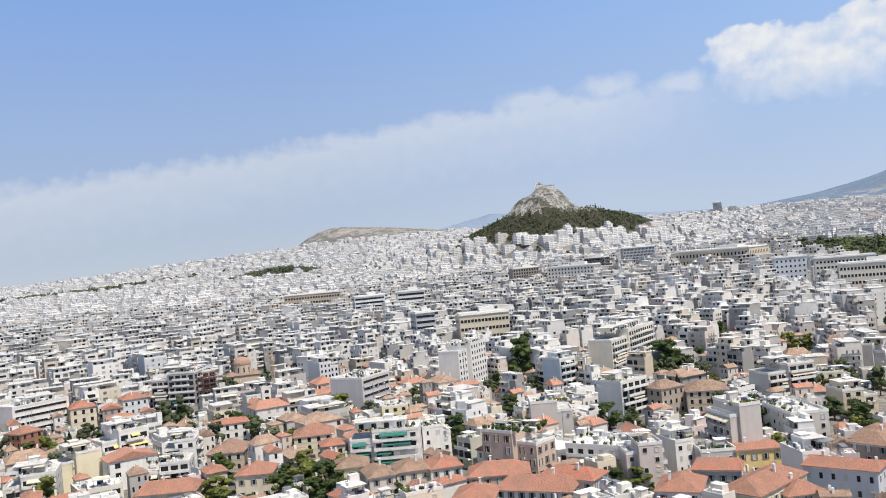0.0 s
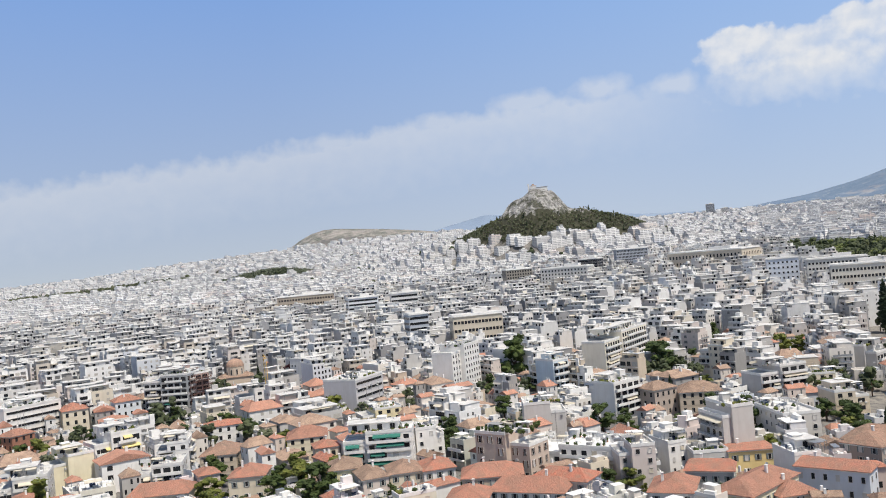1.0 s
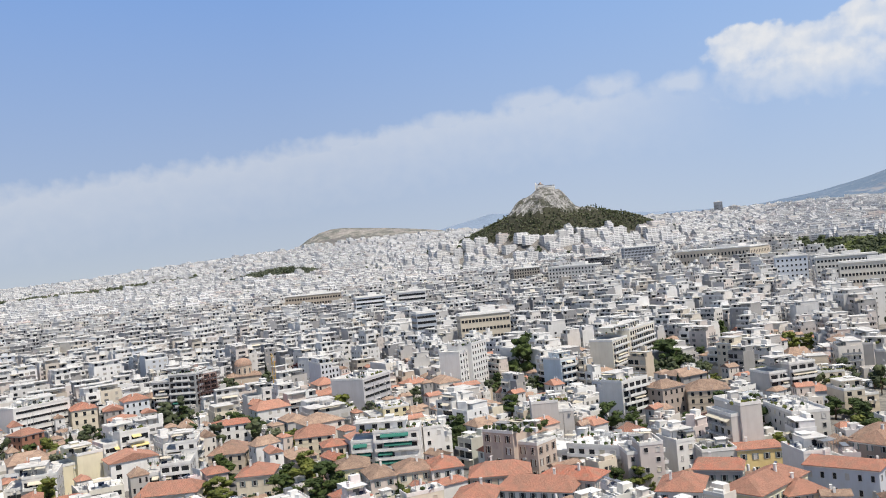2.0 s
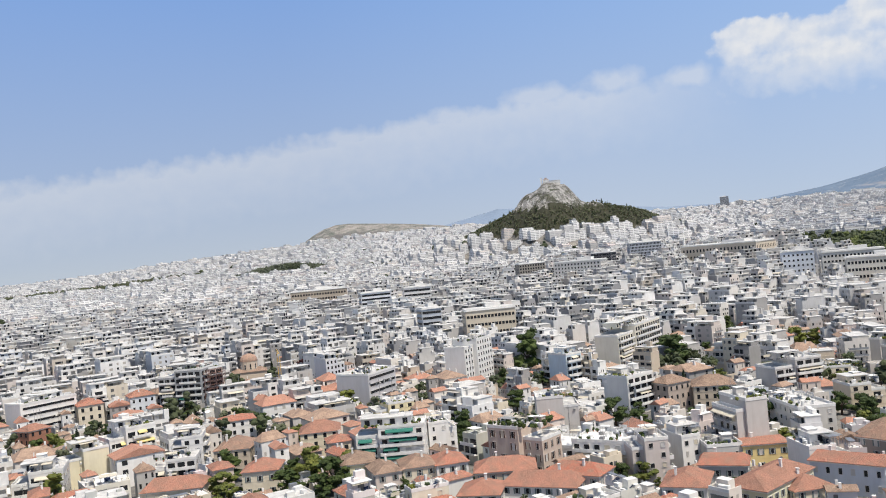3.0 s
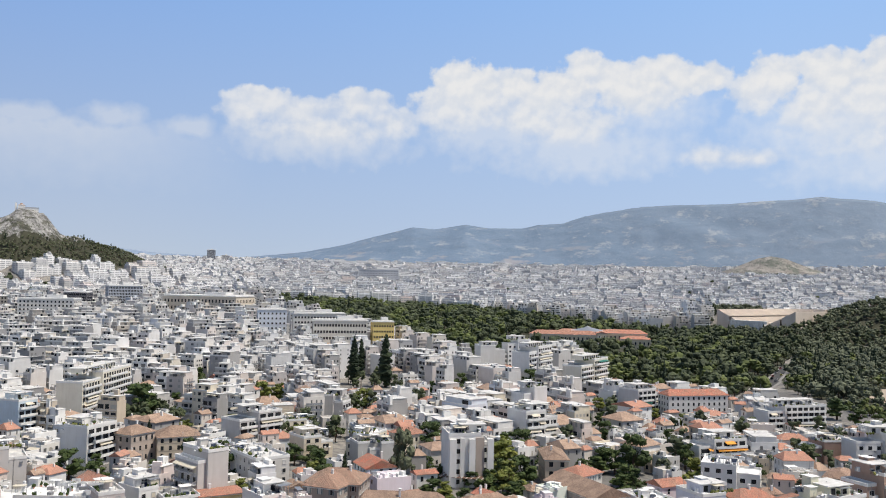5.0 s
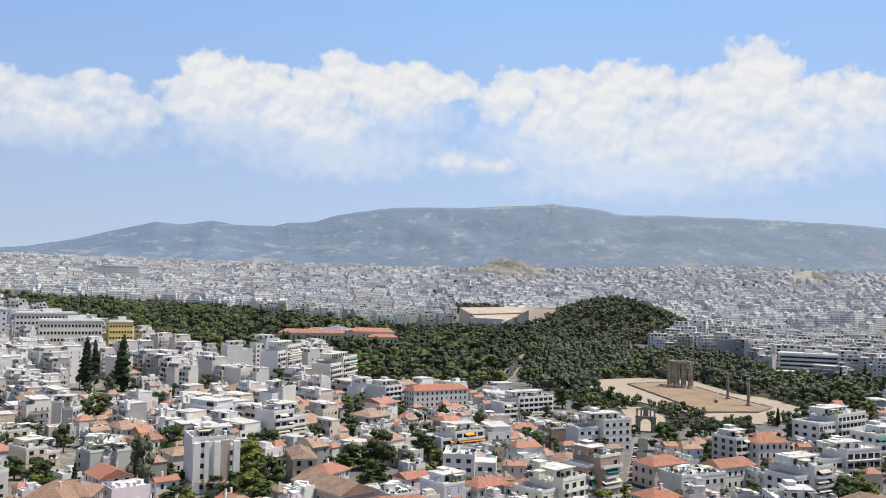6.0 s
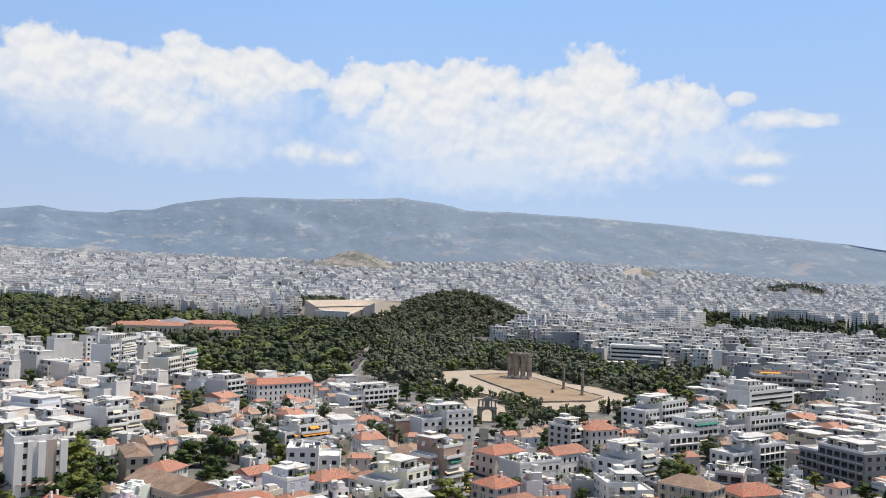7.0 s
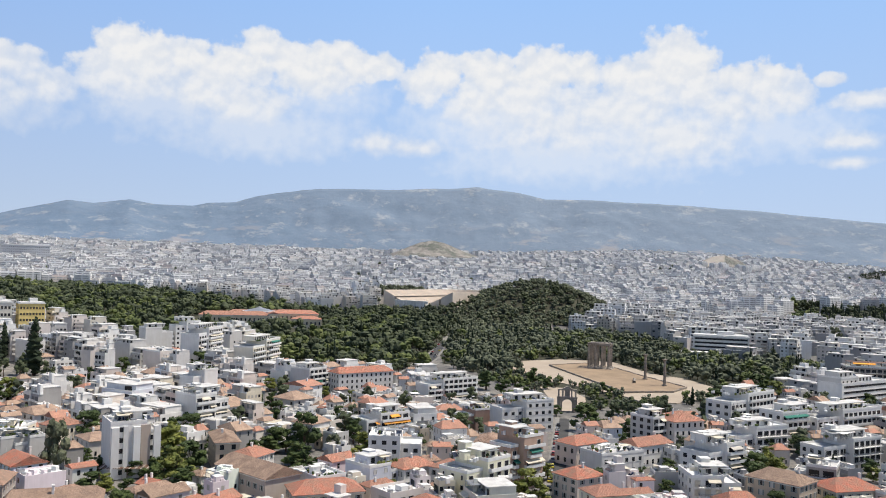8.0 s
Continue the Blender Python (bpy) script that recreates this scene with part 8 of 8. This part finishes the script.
# ---- trees among the houses ----
plant("broad", 354.9, 301.0, 26.4, spread=0.75)
for _az, _r, _h in ((107.7, 434, 7.5), (108.5, 431, 6.0), (110.2, 433, 8.0), (110.9, 436, 7.0)):
    plant("broad", *polar(_az, _r), _h, "dark green tree on the avenue before the marble arch", free=False)
plant("broad", 384.8, 228.0, 20.1, spread=1)
plant("broad", 273.1, 239.8, 10.1, spread=1.1)
plant("broad", 265.6, 184.6, 11.3, spread=1)
plant("broad", 214.6, 214.1, 10.6, spread=1)
plant("broad", 194.9, 318.3, 10.1, spread=1.2)
plant("broad", 202.3, 415.5, 9.6, spread=1.2)
plant("broad", 204.3, 398.3, 8.4, spread=1)
plant("purple", 316.7, 460.0, 12.3, spread=1)
plant("palm", 284.5, 308.4, 8.4, spread=1)
plant("light", 157.1, 227.2, 12.9, spread=1)
plant("broad", 143.7, 221.8, 9.7, spread=1.1)
plant("broad", 155.0, 212.7, 12.1, spread=1)
plant("broad", 149.0, 211.8, 8.3, spread=1.1)
plant("broad", 184.8, 178.5, 5.5, spread=1.2)
plant("broad", 273.7, 127.1, 11.9, spread=1)
plant("broad", 308.4, 147.9, 8.4, spread=1)
plant("broad", 281.5, 125.7, 7.6, spread=1)
plant("light", 260.5, 104.6, 5.5, spread=1.3)
plant("broad", 301.5, 105.9, 9.4, spread=1)
plant("broad", 315.5, 113.4, 7.5, spread=1)
plant("light", 205.6, 135.1, 6.3, spread=1.3)
plant("light", 227.3, 134.7, 4.5, spread=1.5)
plant("broad", 514.9, 265.4, 13.2, spread=1)
plant("light", 133.0, 241.8, 8.8, spread=1.2)
plant("light", 361.6, 192.7, 6.3, spread=1.4)
plant("light", 369.8, 173.4, 8.5, spread=1.3)
plant("light", 470.3, 200.7, 12.4, spread=1)
plant("cypress", 317.2, 497.1, 9.3, spread=1.3)
plant("broad", 159.3, 409.8, 7.0, spread=1)
plant("broad", 160.2, 392.7, 6.8, spread=1)
plant("broad", 283.4, 185.9, 5.9, spread=1)
plant("broad", 280.4, 159.9, 6.1, spread=1.2)
plant("broad", 285.9, 356.3, 5.4, spread=1)
plant("broad", 321.6, 247.4, 5.1, spread=1)
plant("broad", 145.9, 426.7, 5.6, spread=1)
plant("cypress", 558.5, 172.4, 34.2, spread=1.2)
plant("cypress", 617.9, 185.4, 27.5, spread=1)
plant("cypress", 555.4, 149.1, 36.1, spread=1.5)
plant("light", 459.2, 135.3, 12.2, spread=1.1)
plant("broad", 447.7, 136.8, 9.7, spread=1)
plant("pine", 293.9, 72.3, 19.8, spread=0.6)
plant("light", 308.7, 39.2, 15.7, spread=1)
plant("broad", 299.1, 36.0, 9.9, spread=1)
plant("broad", 331.3, -9.0, 16.2, spread=0.8)
plant("broad", 327.6, 2.8, 10.8, spread=1)
plant("broad", 329.1, -2.1, 9.7, spread=1)
plant("broad", 308.9, 118.3, 8.8, spread=1)
plant("broad", 308.6, 108.9, 6.9, spread=1.1)
plant("broad", 297.7, 137.2, 6.9, spread=1)
plant("broad", 344.4, -29.1, 10.9, spread=0.8)
plant("light", 471.7, -23.9, 6.5, spread=1.2)
plant("broad", 577.1, 52.8, 15.2, spread=1)
plant("broad", 391.0, 33.3, 6.8, spread=1)
plant("light", 473.4, 192.6, 11.3, spread=1)
plant("broad", 332.6, 25.2, 7.0, spread=1.2)
plant("broad", 430.7, 4.8, 9.5, spread=0.8)
plant("palm", 347.4, -60.4, 7.4, spread=1)
plant("palm", 331.5, -87.3, 9.1, spread=1.1)
plant("palm", 334.9, -84.6, 6.5, spread=1)
plant("light", 287.4, -79.2, 8.8, spread=1)
plant("light", 257.8, -76.3, 9.9, spread=1.1)
plant("light", 252.4, -78.4, 7.5, spread=1)
plant("broad", 336.7, -146.2, 11.8, spread=1)
plant("broad", 350.8, -160.2, 11.0, spread=1)
plant("broad", 310.6, -147.6, 6.5, spread=1)
plant("broad", 260.0, -101.7, 9.4, spread=1)
plant("broad", 287.6, -128.0, 5.7, spread=1)
plant("light", 278.5, -176.2, 7.6, spread=1.3)
plant("broad", 311.4, -211.7, 7.9, spread=1.2)
plant("broad", 307.0, -215.1, 7.0, spread=1)
plant("cypress", 440.2, -227.0, 10.9, spread=1.2)
plant("light", 373.6, -214.8, 10.7, spread=1.1)
plant("broad", 434.2, -237.6, 11.6, spread=1.2)
plant("broad", 446.2, -251.2, 8.5, spread=1)
plant("broad", 317.6, -195.3, 5.2, spread=1.2)
plant("broad", 525.1, -160.5, 11.4, spread=1)
plant("broad", 504.3, -162.6, 8.0, spread=1)
plant("broad", 410.4, -218.1, 7.4, spread=1)
plant("broad", 411.0, -171.2, 7.1, spread=1.3)
plant("broad", 423.2, -190.6, 6.4, spread=1.2)
plant("broad", 434.5, -169.6, 6.1, spread=1.2)
plant("broad", 442.2, -207.6, 5.4, spread=1.2)
plant("broad", 503.4, -123.3, 12.5, spread=1.1)
plant("broad", 479.9, -127.8, 10.3, spread=1.1)
plant("broad", 471.1, -135.6, 8.8, spread=1.2)
plant("pine", 754.5, -544.0, 25.5, spread=0.8)
plant("light", 448.1, -36.1, 7.8, spread=1)
plant("light", 264.5, 9.3, 8.2, spread=1)
plant("broad", 501.0, -23.7, 9.7, spread=1)
plant("broad", 500.5, -0.8, 8.6, spread=1)
plant("broad", 292.5, 47.6, 6.5, spread=1.2)
plant("broad", 292.1, 41.3, 5.4, spread=1.3)
plant("light", 287.1, 33.5, 11.6, spread=1)
plant("broad", 315.1, 67.4, 5.6, spread=1)
plant("broad", 334.8, 89.3, 4.8, spread=1.3)
plant("broad", 330.6, 3.4, 7.4, spread=1)
plant("broad", 375.9, -35.4, 6.6, spread=1)
plant("light", 375.5, -50.6, 4.7, spread=1)
plant("broad", 422.6, -256.4, 9.6, spread=1.2)
plant("broad", 483.0, -352.4, 16.5, spread=1)
plant("broad", 418.2, -322.8, 10.9, spread=1)
plant("broad", 320.0, -212.4, 7.5, spread=1.1)
plant("broad", 323.7, -136.2, 7.3, spread=1)
plant("broad", 255.6, -123.1, 6.0, spread=1)
plant("broad", 254.2, -55.5, 7.4, spread=1)
plant("broad", 165.0, 193.7, 5.4, spread=1)
plant("light", 140.8, 239.7, 5.5, spread=1)
plant("broad", 192.4, 141.4, 5.1, spread=1)
plant("broad", 330.5, 271.7, 7.4, spread=1)
plant("broad", 324.6, 293.1, 9.1, spread=1)
plant("broad", 348.2, 443.6, 7.8, spread=1)
plant("broad", 387.5, 258.6, 6.4, spread=1.2)
plant("broad", 432.5, 235.9, 8.5, spread=1)
plant("light", 380.5, 143.7, 7.1, spread=1)
plant("broad", 372.0, 122.5, 8.2, spread=1)
plant("light", 366.3, 163.2, 8.4, spread=1.2)
plant("broad", 374.9, 161.1, 5.7, spread=1.2)
plant("broad", 311.6, 60.2, 5.6, spread=1)
plant("broad", 563.5, 99.4, 11.8, spread=1)
plant("broad", 726.1, 94.5, 15.1, spread=1)
plant("broad", 529.8, 111.4, 9.3, spread=1)
plant("broad", 318.0, 9.4, 7.8, spread=1)
plant("broad", 305.3, -207.5, 9.0, spread=1.2)
plant("light", 304.6, -215.0, 8.0, spread=1.2)
plant("broad", 316.3, -195.9, 7.2, spread=1.2)
plant("light", 276.5, -175.0, 7.8, spread=1.1)
plant("broad", 271.1, -241.3, 10.1, spread=1.1)
plant("broad", 493.7, -300.8, 12.7, spread=1.2)
plant("light", 464.1, -294.6, 12.1, spread=1.1)
plant("broad", 426.4, -251.0, 10.3, spread=1.2)
plant("broad", 402.1, -290.5, 10.3, spread=1.2)
plant("broad", 277.7, -214.7, 6.6, spread=1.2)
plant("light", 264.4, -221.6, 6.3, spread=1.2)
plant("broad", 277.8, -148.0, 6.2, spread=1.1)
plant("broad", 285.8, -138.4, 6.0, spread=1.2)
plant("light", 280.0, -90.7, 6.0, spread=1.2)
plant("broad", 270.9, -94.6, 6.5, spread=1.2)
plant("broad", 276.5, 57.6, 6.4, spread=1.3)
plant("light", 274.6, 52.6, 5.9, spread=1.3)
plant("broad", 275.1, 46.6, 4.3, spread=1.3)
plant("broad", 275.7, 30.0, 7.8, spread=1.2)
plant("broad", 299.1, 60.0, 5.6, spread=1.2)
plant("broad", 342.1, 25.6, 6.7, spread=1.2)
plant("broad", 293.6, -4.4, 7.8, spread=1.2)
plant("broad", 299.6, -9.2, 8.8, spread=1)
plant("light", 494.2, 6.2, 8.2, spread=1.2)
plant("broad", 288.8, -62.5, 5.4, spread=1.1)
plant("broad", 335.2, -54.4, 5.9, spread=1.1)
plant("light", 290.2, -35.2, 4.9, spread=1.2)
plant("broad", 244.5, -226.0, 7.0, spread=1.3)
plant("broad", 251.1, -172.0, 5.1, spread=1.2)
plant("broad", 289.3, -122.0, 5.5, spread=1.1)


def ring(azimuth, r, across, along, n=14):
    """An oval plot on the land, across and along the line of sight."""
    x, y = polar(azimuth, r)
    s, c = math.sin(radians(azimuth)), math.cos(radians(azimuth))
    out = []
    for i in range(n):
        a = 2 * math.pi * i / n
        u, v = across * math.cos(a), along * math.sin(a)
        out.append((x + c * u + s * v, y - s * u + c * v))
    return out


# ---- woods ----
STADIUM_PLOT = [(1148, -128), (1080, -222), (1225, -336), (1330, -330), (1330, -250), (1285, -232)]
PARK = [M_WOOD, M_WOOD_LIGHT, M_CYPRESS, M_BARK]
PINES = [M_PINE, M_WOOD, M_CYPRESS, M_BARK]
wood("park_trees", GARDEN, 2300, "dense dark park of mixed trees and cypresses", PARK, (8, 18), 2, [[(838, -45), (838, 95), (960, 95), (960, -45)]], clumps=6)
wood("hill_trees", WOODED_HILL, 1000, "pine wood covering the round hill", PINES, (7, 11), 3, slim=0.01)
wood("avenue_trees", [(880, -165), (1000, -205), (1060, -120), (1130, -125), (1068, -205), (985, -222), (900, -290)], 230, "dark trees on the slope before the stadium", PINES, (7, 10), 12, clumps=6)
wood("roadside_trees", [(780, -140), (900, -165), (940, -200), (900, -245), (800, -180)], 70, "dark trees along the avenue", PINES, (7, 11), 13)
wood("stadium_trees", [(1140, -115), (1200, -70), (1330, -150), (1420, -260), (1400, -380), (1290, -410), (1235, -345), (1330, -340), (1345, -245), (1290, -218)], 420, "pines round the marble stadium", PINES, (9, 14), 9, [STADIUM_PLOT, WOODED_HILL], clumps=5)
wood("temple_trees", TEMPLE_WOOD, 1050, "belt of dark trees round the temple precinct", [M_PINE, M_WOOD_LIGHT, M_CYPRESS, M_BARK], (6, 13), 4, [PRECINCT, PLATFORM, [polar(*p) for p in ((108.0, 440), (110.8, 440), (110.6, 500), (109.4, 540), (107.2, 540), (107.7, 500))]], low=0.3, clumps=7, slim=0.12)
wood("mountain_pines", ring(51.8, 1690, 290, 190), 3300, "dark pines covering the lower slopes of the rocky hill", [M_PINE, M_WOOD, M_CYPRESS, M_BARK], (4, 7.5), 5, clumps=3, between=(94, 146), sprays=3, thin=(122, 150), slim=0.012)
wood("mountain_scrub", ring(52.0, 1670, 100, 80), 420, "sparse scrub on the rocky summit", PINES, (1.6, 3.2), 6, shrub=0.3, clumps=3, between=(140, 190))
for _i, (_az, _r, _u, _v, _n) in enumerate(((33.8, 2040, 125, 70, 520), (22.5, 2340, 300, 55, 700), (76.0, 1700, 90, 30, 110), (88, 2400, 130, 45, 160), (122.0, 1390, 115, 45, 360), (129.5, 1290, 145, 45, 460), (112, 2500, 150, 35, 130),
                                     (71, 1500, 80, 25, 90), (83, 2000, 60, 25, 60), (97, 1900, 120, 30, 120), (104, 2200, 60, 25, 60), (80, 2900, 150, 40, 110), (99.2, 2975, 190, 32, 330), (128.9, 2590, 105, 48, 420))):
    # Farther strips take the paler pine colours in place of haze.
    wood("far_trees", ring(_az, _r, _u, _v), _n, "dark strip of trees in the far town", PARK if _r < 1500 else PINES, (5, 8) if _r > 2580 else (9, 15) if _az < 118 else (12, 18), 20 + _i, clumps=5, sprays=2, slim=0.55 if _az == 129.5 else 0.07)


def sprinkle():
    """Single trees in the courts and streets of the far town."""
    rng = random.Random(64)
    s = Soup()
    for i in range(3300):
        az, r = rng.uniform(14, 132), rng.uniform(350, 660) if i < 2000 else 600 + 2300 * rng.random() ** 1.3
        x, y = polar(az, r)
        if not built_up(x, y) or r < 760 and overlaps(x, y, 3.4, 3.4, 0.0) or i % 4 and r < 660 and noise.noise(Vector((x * 0.02, y * 0.02, 7))) < 0.1:
            continue
        g, h = ground(x, y), rng.uniform(12, 19) if r > 1000 else rng.uniform(8, 13)
        s.tube(x, y, g - 1, g + h * 0.5, 0.3, 0.2, 4, 1)
        for _ in range(14 if r < 660 else 3):
            cr = h * (rng.uniform(0.08, 0.15) if r < 660 else rng.uniform(0.16, 0.3))
            k = rng.uniform(0.35, 0.95)
            a, q = rng.uniform(0, 6.28), h * 0.3 * (1.15 - k) ** 0.5 * rng.random() ** 0.5
            clump(s, x + q * math.cos(a), y + q * math.sin(a), g + h * k, cr, cr * 0.85, rng, False, 0, 0.45)
    tagged(new("town_trees", s.mesh("town_trees", [M_WOOD, M_BARK])), "dark street trees between the blocks of the far town", "trees", "", "stuff")



# ---- filling the town ----
build_near_streets()
build_yards()
build_middle_streets()
build_far_town()
sprinkle()
